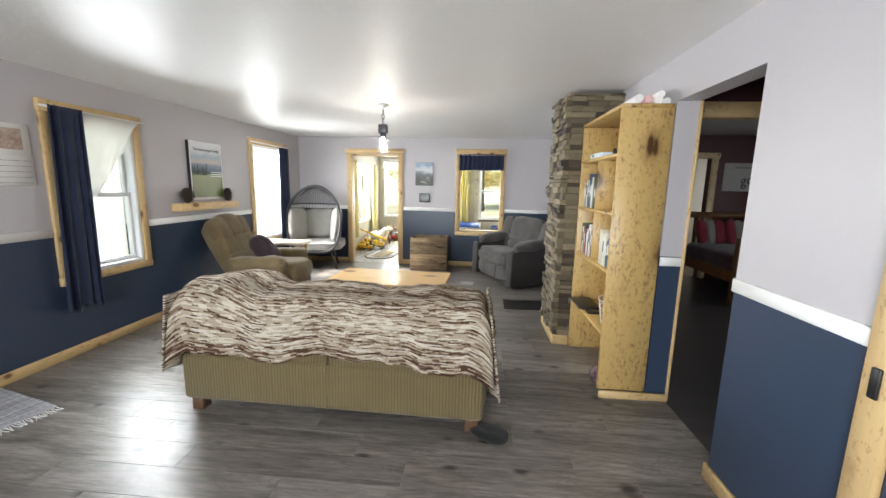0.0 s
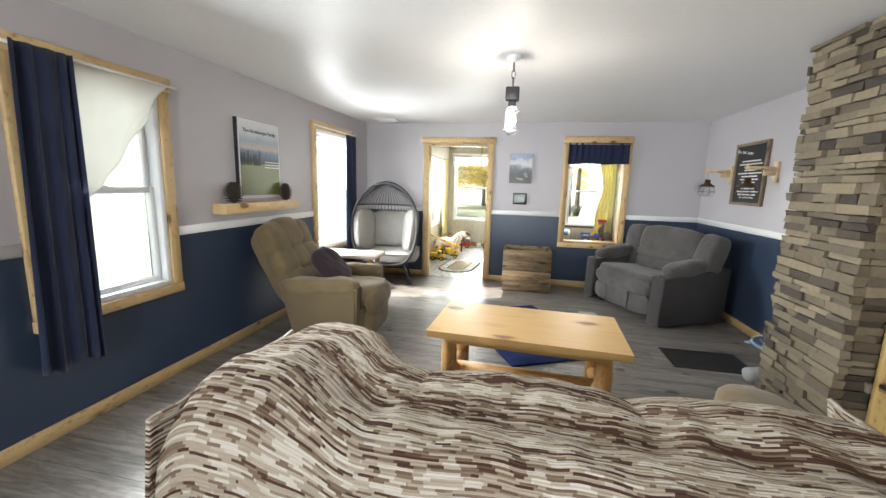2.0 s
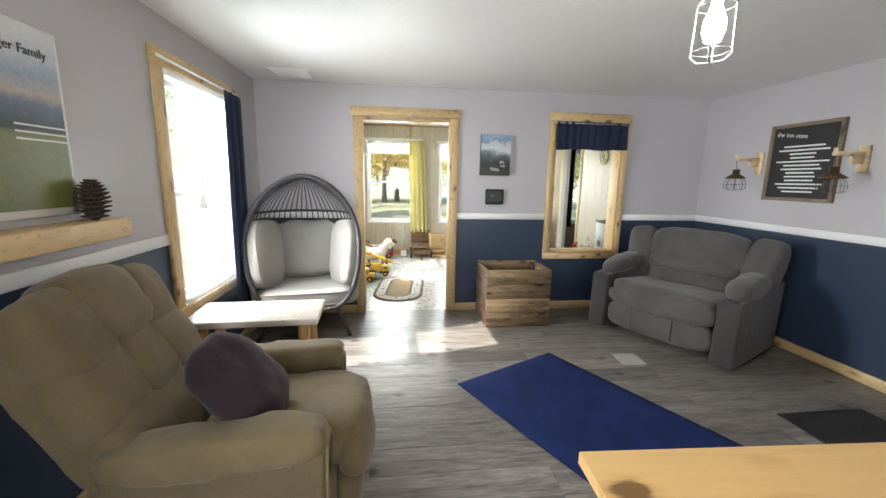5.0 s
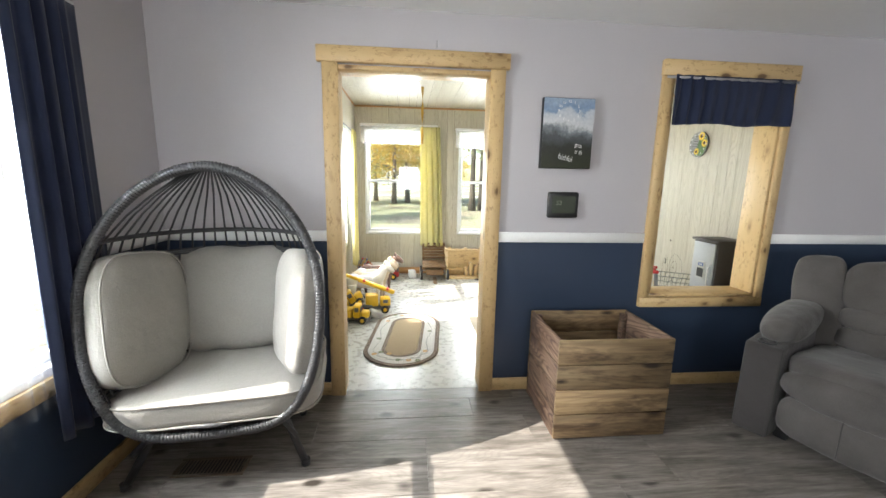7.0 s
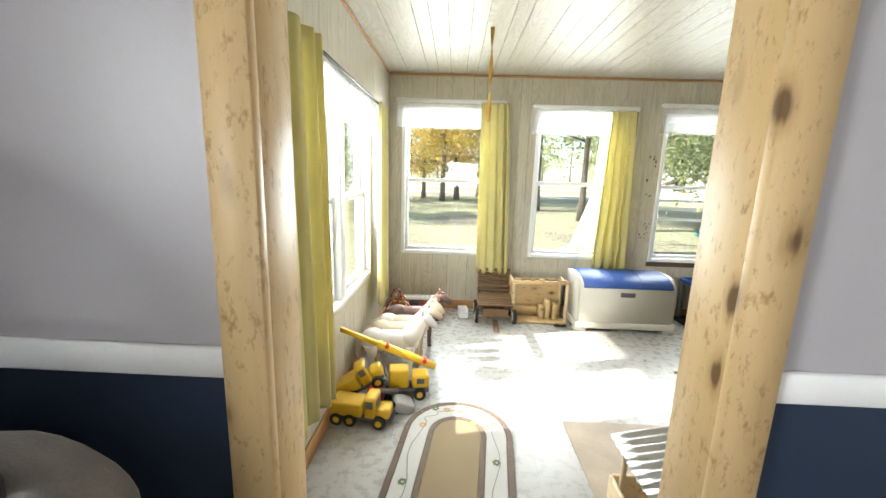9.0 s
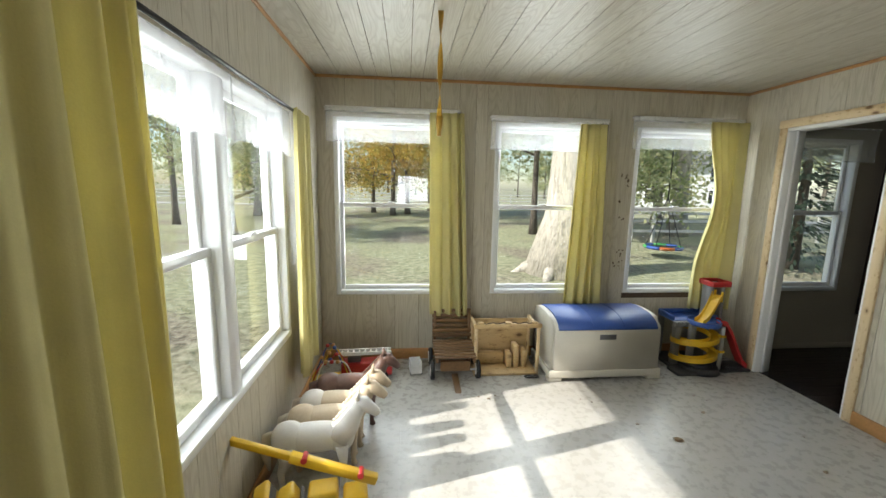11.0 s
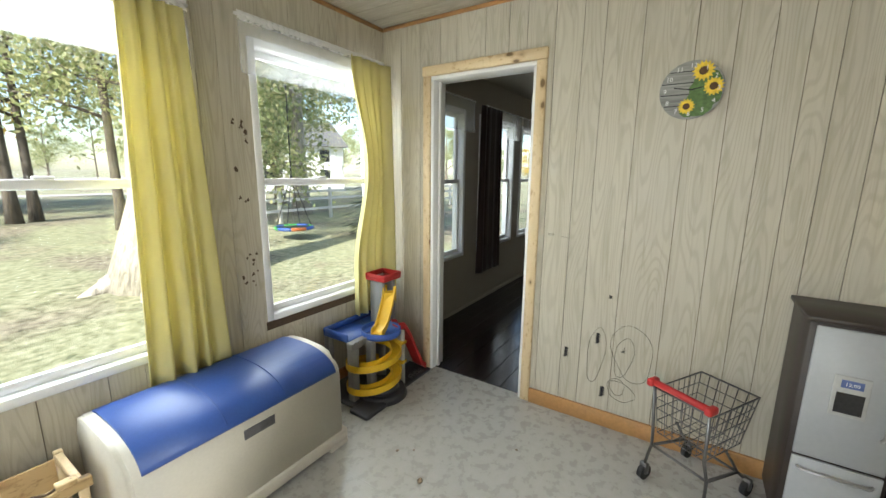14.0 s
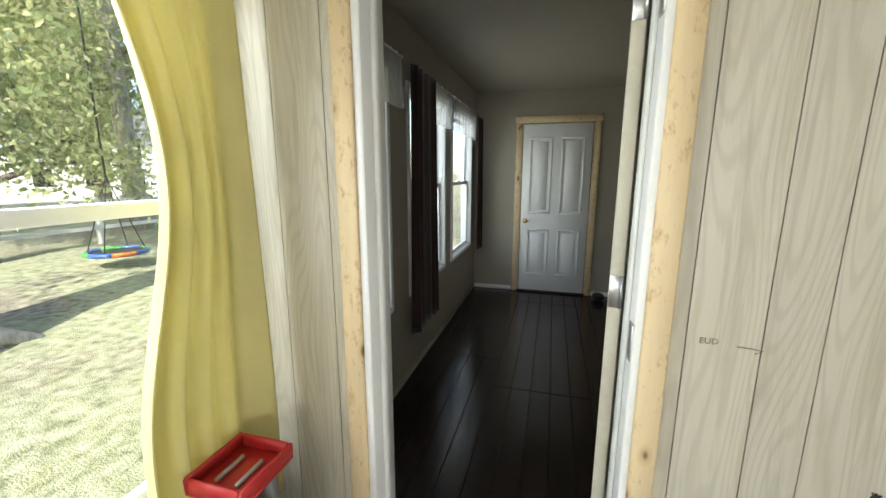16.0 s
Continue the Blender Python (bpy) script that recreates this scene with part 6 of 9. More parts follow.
add_tube(bm, [(-1.47, F, 2.155), (-1.47, F - 0.02, 2.155), (-1.47, F - 0.03, 2.17), (-1.47, F - 0.02, 2.185), (-1.47, F - 0.008, 2.175)], 0.0028, 6)
single("screw_hook", bm, STEEL, "small metal hook above the doorway", "hook")

# ---- porch: curtains ----
YELLOW = cloth("yellow_curtain", (0.69, 0.63, 0.31), var=0.05, translucent=0.32, sheen=0.0)
VALANCE = cloth("white_valance", (0.82, 0.83, 0.84), var=0.03, translucent=0.35, clear=0.72)
for (a0, a1, z1), sd in (((-2.29, -1.21, 2.155), 1), ((-0.94, 0.08, 2.125), 2), ((0.305, 1.33, 2.165), 3)):
    curtain_panel("valance", "y", PF - 0.055, a0, a1, z1 - 0.265, z1 - 0.02, VALANCE, "white sheer valance over a sunroom window", 10, 0.006, 0.0, 0.002, nv=10, seed=sd)
    curtain_panel("valance_ruffle", "y", PF - 0.055, a0, a1 + 0.005, z1 - 0.03, z1 + 0.012, WHITE, "gathered white ruffle on a curtain rod", 34, 0.006, 0.0, 0.003, nu=160, nv=3, seed=sd, cat="valance")
    rod("y", PF - 0.05, a0 - 0.01, a1 + 0.01, z1 - 0.005, WHITE)
curtain_panel("yellow_curtain", "y", PF - 0.10, -1.455, -1.175, 0.435, 2.13, YELLOW, "yellow curtain panel hanging beside a window", 4, 0.03, 0.18, seed=2, lean=0.045, hem=0.008)
curtain_panel("yellow_curtain", "y", PF - 0.10, -0.185, 0.045, 0.515, 2.085, YELLOW, "yellow curtain panel flaring at the hem", 4, 0.03, 0.5, seed=3, lean=0.0, hem=0.008)
curtain_panel("yellow_curtain", "y", PF - 0.10, 0.98, 1.33, 0.47, 2.14, YELLOW, "yellow curtain panel pushed into the corner", 4, 0.03, 0.05, seed=4, gather=lambda u, v: 0.12 * (1 - u) * math.sin(math.pi * min(1, v * 1.25)) ** 2)
rod("x", PL + 0.075, 7.98, 10.33, 1.965, BLACK, "black curtain rod above the twin window", 0.009)
for y0, y1, sd in ((8.5, 9.24, 5), (9.22, 9.98, 6)):
    curtain_panel("valance", "x", PL + 0.06, y0, y1, 1.70, 1.95, VALANCE, "white sheer valance over the twin window", 8, 0.008, 0.0, 0.002, nv=10, seed=sd, hem=0.01)
curtain_panel("yellow_curtain", "x", PL + 0.095, 9.95, 10.28, 0.33, 1.975, YELLOW, "yellow curtain panel by the sunroom corner", 4, 0.03, 0.25, seed=7, hem=0.01)
curtain_panel("yellow_curtain", "x", PL + 0.10, 7.98, 8.60, 0.34, 1.98, YELLOW, "wide yellow curtain panel near the doorway", 6, 0.04, 0.05, nu=110, seed=8)

# trim
for lo, hi in (((PL, PF - 0.022, H2 - 0.022), (PR, PF, H2)), ((PL, P0, H2 - 0.022), (PL + 0.02, PF - 0.022, H2)), ((PR - 0.02, P0, H2 - 0.022), (PR, PF - 0.022, H2))):
    strip("crown_strip", lo, hi, CEDAR_TRIM, "narrow orange wood strip under the ceiling")
strip("baseboard", (PL, PF - 0.028, 0), (PR - 0.03, PF - 0.009, 0.095), CEDAR_TRIM, "orange wood baseboard")
strip("baseboard", (PR - 0.028, P0 + 0.03, 0), (PR - 0.009, 9.714, 0.095), CEDAR_TRIM, "orange wood baseboard")
strip("baseboard", (PL + 0.009, P0 + 0.03, 0), (PL + 0.028, PF - 0.03, 0.095), CEDAR_TRIM, "orange wood baseboard")

# fly strip
bm = BM()
add_sheet(bm, lambda u, v: (-1.47 + (u - 0.5) * 0.028 * math.cos(7 * v), 9.66 + (u - 0.5) * 0.028 * math.sin(7 * v), 2.41 - 0.6 * v), 3, 60, 0.002)
add_cyl(bm, (-1.47, 9.66, 1.80), (-1.47, 9.66, 1.90), 0.012, 0.02, 10)
single("fly_strip", bm, surface("amber_paper", (0.45, 0.26, 0.03), 0.3, 0.3, 20), "twisted amber fly paper hanging from the ceiling", "fly paper")

# ---- braided rug ----
def oval(r_long, r_wide, z, name, mt, parent, inner=None):
    """A flat stadium ring of some thickness."""
    bm = BM()
    n = 64
    def ring(f_l, f_w, zz):
        out = []
        for k in range(n):
            a = 2 * math.pi * k / n
            s = f_l - f_w
            out.append(bm.verts.new((f_w * math.cos(a), f_w * math.sin(a) + (s if math.sin(a) > 0 else -s), zz)))
        return out
    o0, o1 = ring(r_long, r_wide, 0.0), ring(r_long - 0.004, r_wide - 0.004, z)
    loops = [o0, o1]
    if inner:
        loops += [ring(inner[0], inner[1], z), ring(inner[0], inner[1], 0.0)]
    for a, b in zip(loops, loops[1:]):
        for k in range(n):
            f = bm.faces.new((a[k], a[(k + 1) % n], b[(k + 1) % n], b[k]))
    if not inner:
        bm.faces.new(o1)
    return part(name, bm, mt, parent)


def braid(name, c1, c2, scale=70):
    mt, nt, b = nodes_of(name)
    v = coords(nt)
    ck = nt.nodes.new("ShaderNodeTexWave")
    ck.bands_direction = "DIAGONAL"
    ck.inputs["Scale"].default_value, ck.inputs["Distortion"].default_value = scale, 3
    nt.links.new(v, ck.inputs["Vector"])
    nt.links.new(ramp(nt, ck.outputs["Fac"], [(0.3, c1), (0.7, c2)]), b.inputs["Base Color"])
    b.inputs["Roughness"].default_value = 0.95
    bump(nt, b, ck.outputs["Fac"], 0.6, 0.004)
    return mt


BR_DARK, BR_TAN, BR_CREAM = braid("brown_braid", (0.09, 0.06, 0.045), (0.28, 0.22, 0.17)), braid("tan_braid", (0.24, 0.17, 0.09), (0.4, 0.31, 0.19)), braid("cream_braid", (0.55, 0.53, 0.49), (0.66, 0.64, 0.6), 90)
org = thing("oval_rug", "oval braided rug with a sunflower border", "rug", pose(-1.65, 8.49, 0.001, 0, 0, -6))
oval(0.6, 0.31, 0.012, "outer_braid", BR_DARK, org, (0.565, 0.275))
oval(0.5655, 0.2755, 0.0115, "cream_band", BR_CREAM, org, (0.45, 0.165))
oval(0.4505, 0.1655, 0.012, "inner_braid", BR_DARK, org, (0.42, 0.135))
oval(0.4205, 0.1355, 0.011, "centre", BR_TAN, org)
_f1, _f2, _f3 = surface("print_flower", (0.55, 0.32, 0.12), 0.9, 0.3), surface("print_leaf", (0.16, 0.19, 0.09), 0.9, 0.3), surface("print_vine", (0.2, 0.21, 0.19), 0.9)
for k in range(16):
    a = 2 * math.pi * k / 16
    s = 0.285
    x, y = 0.22 * math.cos(a), 0.22 * math.sin(a) + (s if math.sin(a) > 0.01 else -s if math.sin(a) < -0.01 else 0)
    y += 0.1 * math.cos(a * 3)
    y = max(-0.5, min(0.5, y))
    bm = BM()
    for j in range(6):
        add_cyl(bm, (x + 0.014 * math.cos(j), y + 0.014 * math.sin(j), 0.0115), (x + 0.014 * math.cos(j), y + 0.014 * math.sin(j), 0.0128), 0.009, seg=6)
    part("flower", bm, _f1 if k % 2 else _f2, org)
bm = BM()
add_tube(bm, [(0.22 * math.cos(a) + 0.02 * math.sin(a * 14), 0.22 * math.sin(a) + 0.285 * max(-1, min(1, 3 * math.sin(a))), 0.0118) for a in [k * 0.0785 for k in range(80)]], 0.0022, 4, closed=True)
part("vine", bm, _f3, org)

# ---- toy chest ----
CREAM_P = surface("cream_plastic", (0.58, 0.55, 0.47), 0.45, 0.06, 5, 90, 0.06)
BLUE_P = surface("blue_plastic", (0.03, 0.085, 0.32), 0.4, 0.1, 6, 90, 0.06)
GREY_P = surface("grey_plastic", (0.10, 0.10, 0.105), 0.5, 0.15)
LGREY_P = surface("pale_grey_plastic", (0.4, 0.4, 0.38), 0.5, 0.1)
YELLOW_P = surface("yellow_plastic", (0.68, 0.42, 0.02), 0.4, 0.08)
RED_P = surface("red_plastic", (0.45, 0.025, 0.025), 0.4, 0.1)
tc = thing("toy_chest", "cream plastic toy chest with a blue domed lid", "toy box", pose(-0.02, 10.39, 0))
bm = BM()


def chest_top(y):
    """Height of the domed top from the front edge to the back."""
    return 0.40 + 0.13 * (1 - abs((y - 0.27) / 0.275) ** 2.6) ** (1 / 2.2) if abs(y - 0.27) < 0.275 else 0.40


prof = [(-0.004, 0.08), (0.0, 0.40)] + [(y, chest_top(y)) for y in (0.01, 0.03, 0.06, 0.1, 0.15, 0.2, 0.26, 0.32, 0.38, 0.42, 0.45)] + [(0.46, 0.44), (0.46, 0.08)]


def extrude_profile(bm, prof, x0, x1, mat=0, smooth=False):
    a = [bm.verts.new((x0, y, z)) for y, z in prof]
    b = [bm.verts.new((x1, y, z)) for y, z in prof]
    n = len(prof)
    for k in range(n):
        f = bm.faces.new((a[k], a[(k + 1) % n], b[(k + 1) % n], b[k]))
        f.material_index, f.smooth = mat, smooth
    bm.faces.new(a[::-1]).material_index = mat
    bm.faces.new(b).material_index = mat


extrude_profile(bm, prof, -0.46, 0.46)
bmesh.ops.bevel(bm, geom=[e for e in bm.edges if abs(e.verts[0].co.x - e.verts[1].co.x) < 0.01], offset=0.022, segments=4, affect="EDGES")
for f in bm.faces:
    f.smooth = True
part("body", bm, CREAM_P, tc)
bm = BM()
add_box(bm, (-0.475, -0.012, 0.03), (0.475, 0.472, 0.10), 0.015, 2)
part("skirt", bm, CREAM_P, tc)
for x in (-0.42, 0.42):
    for y in (0.03, 0.42):
        part("foot", box_bm((x - 0.06, y - 0.035, 0), (x + 0.06, y + 0.035, 0.04), 0.01, 2), CREAM_P, tc)
bm = BM()
lid_y = (0.0, 0.006, 0.02, 0.04, 0.07, 0.11, 0.16, 0.21, 0.27, 0.33, 0.38, 0.42)
extrude_profile(bm, [(y - 0.004, chest_top(y) + 0.010) for y in lid_y] + [(y, chest_top(y) + 0.001) for y in lid_y[::-1]], -0.415, 0.415, smooth=True)
ld = part("lid", bm, BLUE_P, tc, "blue domed plastic lid")
for x in (-0.13, 0.13):
    bm = BM()
    extrude_profile(bm, [(y - 0.004, chest_top(y) + 0.0125) for y in lid_y[1:]] + [(y, chest_top(y) + 0.005) for y in lid_y[:0:-1]], x - 0.003, x + 0.003, smooth=True)
    part("lid_rib", bm, BLUE_P, ld)
part("latch_recess", box_bm((-0.07, -0.003, 0.35), (0.07, 0.01, 0.395), 0.003, 1), GREY_P, tc)

# ---- toy garage ----
tg = thing("toy_garage", "toy parking garage with ramps and a lift tower", "toy", pose(0.98, 10.62, 0))
DGREY_P = surface("dark_grey_plastic", (0.035, 0.035, 0.038), 0.45, 0.2, 12)
bm = BM()
add_box(bm, (-0.30, -0.06, 0), (0.22, 0.26, 0.03), 0.012, 2)
add_cyl(bm, (-0.06, -0.06, 0), (-0.06, -0.06, 0.045), 0.17, 0.15, 28)
add_cyl(bm, (-0.06, -0.06, 0.045), (-0.06, -0.06, 0.075), 0.12, 0.10, 28)
add_box(bm, (-0.34, -0.2, 0), (-0.16, -0.05, 0.028), 0.01, 2)
part("base", bm, DGREY_P, tg)
bm = BM()
add_box(bm, (0.08, -0.16, 0), (0.37, 0.04, 0.022), 0.01, 2)
for k in range(5):
    add_box(bm, (0.17 + 0.03 * k, -0.135, 0.02), (0.185 + 0.03 * k, -0.10 + 0.01 * (k % 2), 0.034), 0.002, 1)
part("ramp_pad", bm, DGREY_P, tg)
tower = surface("mid_grey_plastic", (0.2, 0.2, 0.195), 0.5, 0.1)
bm = BM()
for x0, x1, y0, y1 in ((0.16, 0.19, 0.02, 0.14), (0.06, 0.085, 0.02, 0.14), (0.085, 0.16, 0.12, 0.14)):
    add_box(bm, (x0, y0, 0.03), (x1, y1, 0.72), 0.005, 1)
lift = part("lift_tower", bm, tower, tg)
for z in (0.5, 0.56, 0.62):
    part("tower_rib", box_bm((0.084, 0.112, z), (0.161, 0.121, z + 0.012), 0.002, 1), DGREY_P, lift)
bm = BM()
add_box(bm, (0.04, -0.01, 0.72), (0.22, 0.16, 0.735), 0.006, 1)
for a, b in (((0.04, -0.01), (0.22, 0.003)), ((0.04, 0.147), (0.22, 0.16)), ((0.04, 0.003), (0.053, 0.147)), ((0.207, 0.003), (0.22, 0.147))):
    add_box(bm, (*a, 0.73), (*b, 0.768), 0.005, 1)
deck = part("tower_deck", bm, RED_P, tg)
for y in (0.04, 0.1):
    part("deck_rail", box_bm((0.08, y, 0.736), (0.17, y + 0.012, 0.746), 0.003, 1), LGREY_P, deck)
# blue tray of the upper level, with its rim and the rounded landing in front
bm = BM()
add_box(bm, (-0.26, 0.03, 0.40), (0.20, 0.25, 0.415), 0.004, 1)
for a, b in (((-0.26, 0.235), (0.20, 0.25)), ((-0.26, 0.03), (-0.245, 0.235)), ((0.185, 0.03), (0.20, 0.235)), ((0.03, 0.03), (0.185, 0.045))):
    add_box(bm, (*a, 0.41), (*b, 0.455), 0.005, 1)
up = part("upper_deck", bm, BLUE_P, tg)
bm = BM()
lathe(bm, [(0.0, 0.395), (0.125, 0.395), (0.13, 0.40), (0.13, 0.437), (0.12, 0.437), (0.118, 0.41), (0.0, 0.408)], (-0.02, -0.03, 0), 32)
part("round_landing", bm, BLUE_P, up)
bm = BM()
add_box(bm, (-0.27, -0.02, 0.365), (-0.13, 0.03, 0.41), 0.006, 2)
for k in range(4):
    add_box(bm, (-0.255 + 0.034 * k, -0.026, 0.395), (-0.24 + 0.034 * k, -0.018, 0.418), 0.002, 1)
part("kerb_block", bm, tower, tg)
for x, y, w, z1 in ((-0.245, 0.0, 0.026, 0.37), (-0.13, -0.04, 0.024, 0.395), (-0.24, 0.22, 0.022, 0.40)):
    part("pillar", box_bm((x - w, y - w, 0.02), (x + w, y + w, z1), 0.006, 2), tower, tg)
bm = BM()
add_cyl(bm, (0.09, -0.12, 0.02), (0.09, -0.12, 0.40), 0.016, seg=12)
post = part("white_post", bm, LGREY_P, tg)
for z in (0.17, 0.31):
    part("post_clip", box_bm((0.062, -0.142, z), (0.112, -0.1, z + 0.022), 0.006, 2), YELLOW_P, post)


def ramp_strip(pts, w, mt, name, parent):
    """A chute along points, with raised edges."""
    bm = BM()
    n = len(pts)
    rows = []
    for i, p in enumerate(pts):
        p = Vector(p)
        t = Vector(pts[min(i + 1, n - 1)]) - Vector(pts[max(i - 1, 0)])
        s = Vector((t.y, -t.x, 0)).normalized() * w / 2
        rows.append([bm.verts.new(q) for q in (p - s + Vector((0, 0, 0.03)), p - s * 0.86 + Vector((0, 0, 0.03)), p - s * 0.82, p + s * 0.82, p + s * 0.86 + Vector((0, 0, 0.03)), p + s + Vector((0, 0, 0.03)), p + s - Vector((0, 0, 0.012)), p - s - Vector((0, 0, 0.012)))])
    for a, b in zip(rows, rows[1:]):
        for k in range(8):
            bm.faces.new((a[k], a[(k + 1) % 8], b[(k + 1) % 8], b[k]))
    bm.faces.new(rows[0][::-1]), bm.faces.new(rows[-1])
    return part(name, bm, mt, parent)


for z_top in (0.335, 0.185):
    ramp_strip([(-0.09 + 0.155 * math.cos(a), -0.03 + 0.135 * math.sin(a), z_top - 0.0036 * k) for k, a in enumerate([radians(100 - 11 * j) for j in range(32)])], 0.07, YELLOW_P, "spiral_ramp", tg)
ramp_strip([(0.10, 0.0, 0.655), (0.08, -0.02, 0.645), (0.045, -0.035, 0.60), (0.005, -0.045, 0.53), (-0.04, -0.055, 0.465), (-0.075, -0.06, 0.435), (-0.10, -0.065, 0.428)], 0.085, YELLOW_P, "slide", tg)
bm = BM()
for y in (-0.05, 0.03):
    add_cyl(bm, (0.10, y, 0.60), (0.10, y, 0.69), 0.011, seg=10)
part("slide_hook", bm, YELLOW_P, tg)
ramp_strip([(0.09, -0.06, 0.425), (0.13, -0.07, 0.415), (0.19, -0.075, 0.32), (0.25, -0.08, 0.19), (0.31, -0.085, 0.07), (0.35, -0.09, 0.035)], 0.09, RED_P, "slide", tg)
bm = BM()
add_tube(bm, [(0, 0, 0.02), (0.03, 0.02, 0.1), (0.02, 0.05, 0.3)], 0.012, 6)
single("toy_hose", bm, surface("orange_plastic", (0.5, 0.13, 0.03), 0.5), "orange plastic toy part leaning behind the chest", "toy", pose(0.56, 10.72, 0))

# ---- wooden wagon ----
SLAT = pine("brown_slat", (0.20, 0.11, 0.045), (0.10, 0.05, 0.02), 4, 0.5, "x", 0.3)
TIRE = surface("black_rubber", (0.015, 0.015, 0.016), 0.7)
wg = thing("wooden_wagon", "small brown slatted wooden wagon on rubber wheels", "wagon", pose(-1.24, 10.62, 0))
for k in range(7):
    y = -0.16 + k * 0.042
    part("bed_slat", box_bm((-0.17, y, 0.185 + 0.006 * k), (0.17, y + 0.036, 0.2 + 0.006 * k), 0.003, 1), SLAT, wg)
for k in range(6):
    z = 0.25 + k * 0.04
    part("back_slat", box_bm((-0.17, 0.14 + 0.012 * k, z), (0.17, 0.155 + 0.012 * k, z + 0.033), 0.003, 1), SLAT, wg)
for x in (-0.16, 0.14):
    bm = BM()
    add_box(bm, (x, -0.16, 0.15), (x + 0.02, 0.17, 0.186))
    add_box(bm, (x, 0.155, 0.15), (x + 0.02, 0.175, 0.25))
    add_box(bm, (x, 0.155, 0.24), (x + 0.02, 0.235, 0.475), m=pose(0, 0, 0))
    part("side_rail", bm, SLAT, wg)
part("tongue", box_bm((-0.025, -0.4, 0.02), (0.025, -0.1, 0.05), 0.004, 1, pose(0, 0, 0.0, 8)), SLAT, wg)
for y in (-0.12, 0.14):
    bm = BM()
    add_cyl(bm, (-0.19, y, 0.075), (0.19, y, 0.075), 0.008, seg=8)
    part("axle", bm, STEEL, wg)
    part("bolster", box_bm((-0.12, y - 0.02, 0.07), (0.12, y + 0.02, 0.15)), SLAT, wg)
    for s in (-1, 1):
        bm = BM()
        add_cyl(bm, (s * 0.17, y, 0.075), (s * 0.2, y, 0.075), 0.075, seg=20)
        wl = part("wheel", bm, TIRE, wg)
        bm = BM()
        add_cyl(bm, (s * 0.168, y, 0.075), (s * 0.203, y, 0.075), 0.045, seg=16)
        part("hub", bm, WHITE, wl)

# ---- wooden toy stall ----
st = thing("toy_stall", "small pine frame stall with a plywood back", "toy", pose(-0.81, 10.64, 0))
for x in (-0.27, 0.25):
    for y in (-0.12, 0.14):
        part("post", box_bm((x, y, 0), (x + 0.025, y + 0.025, 0.43), 0.002, 1), PINE_PALE_Z, st)
part("front_rail", box_bm((-0.28, -0.125, 0.41), (0.285, -0.095, 0.445), 0.003, 1), PINE_X, st)
part("back_panel", box_bm((-0.27, 0.155, 0.05), (0.27, 0.165, 0.4)), PINE_X, st)
part("floor_board", box_bm((-0.27, -0.12, 0), (0.27, 0.16, 0.02), 0.002, 1), PINE_X, st)
for x in (-0.25, -0.02, 0.2):
    part("rail_block", box_bm((x, -0.128, 0.445), (x + 0.05, -0.092, 0.462), 0.003, 1), PINE_X, st)
bm = BM()
add_tube(bm, [(-0.24 + 0.03 * k, -0.11, 0.452 + 0.008 * math.sin(2.1 * k)) for k in range(17)], 0.005, 6)
part("twig", bm, GROOVE, st, "thin dark twig along the rail")
part("side_rail", box_bm((-0.27, -0.095, 0.40), (-0.248, 0.14, 0.425), 0.002, 1), PINE_PALE_Z, st)
part("side_rail", box_bm((0.25, -0.095, 0.40), (0.272, 0.14, 0.425), 0.002, 1), PINE_PALE_Z, st)
part("step", box_bm((-0.24, 0.06, 0.02), (0.02, 0.155, 0.11), 0.003, 1), PINE_X, st)
for x, h in ((0.03, 0.12), (0.09, 0.19), (0.16, 0.15)):
    part("block", box_bm((x, -0.02, 0.02), (x + 0.045, 0.1, 0.02 + h), 0.003, 1), PINE_X, st)
bm = BM()
for k in range(8):
    add_tube(bm, [(0.02 * math.cos(a + k) + 0.012 * k - 0.05, 0.02 * math.sin(a + k), 0.012 + 0.006 * math.sin(a * 2 + k)) for a in [j * 0.785 for j in range(8)]], 0.004, 5, closed=True)
single("chain", bm, STEEL_D, "small heap of metal chain on the vinyl", "chain", pose(-0.6, 10.47, 0))
bx = thing("toy_cart", "small white plastic toy bin on the floor", "toy", pose(-1.56, 10.62, 0, 0, 0, 8))
bm = BM()
for lo, hi in (((-0.045, -0.06, 0.015), (0.045, 0.06, 0.02)), ((-0.045, -0.06, 0.02), (-0.041, 0.06, 0.11)), ((0.041, -0.06, 0.02), (0.045, 0.06, 0.11)), ((-0.041, -0.06, 0.02), (0.041, -0.056, 0.08)), ((-0.041, 0.056, 0.02), (0.041, 0.06, 0.11))):
    add_box(bm, lo, hi)
part("bin", bm, WHITE, bx)
for x in (-0.05, 0.04):
    bm = BM()
    add_cyl(bm, (x, -0.045, 0.012), (x + 0.01, -0.045, 0.012), 0.012, seg=10)
    part("wheel", bm, GREY_P, bx)

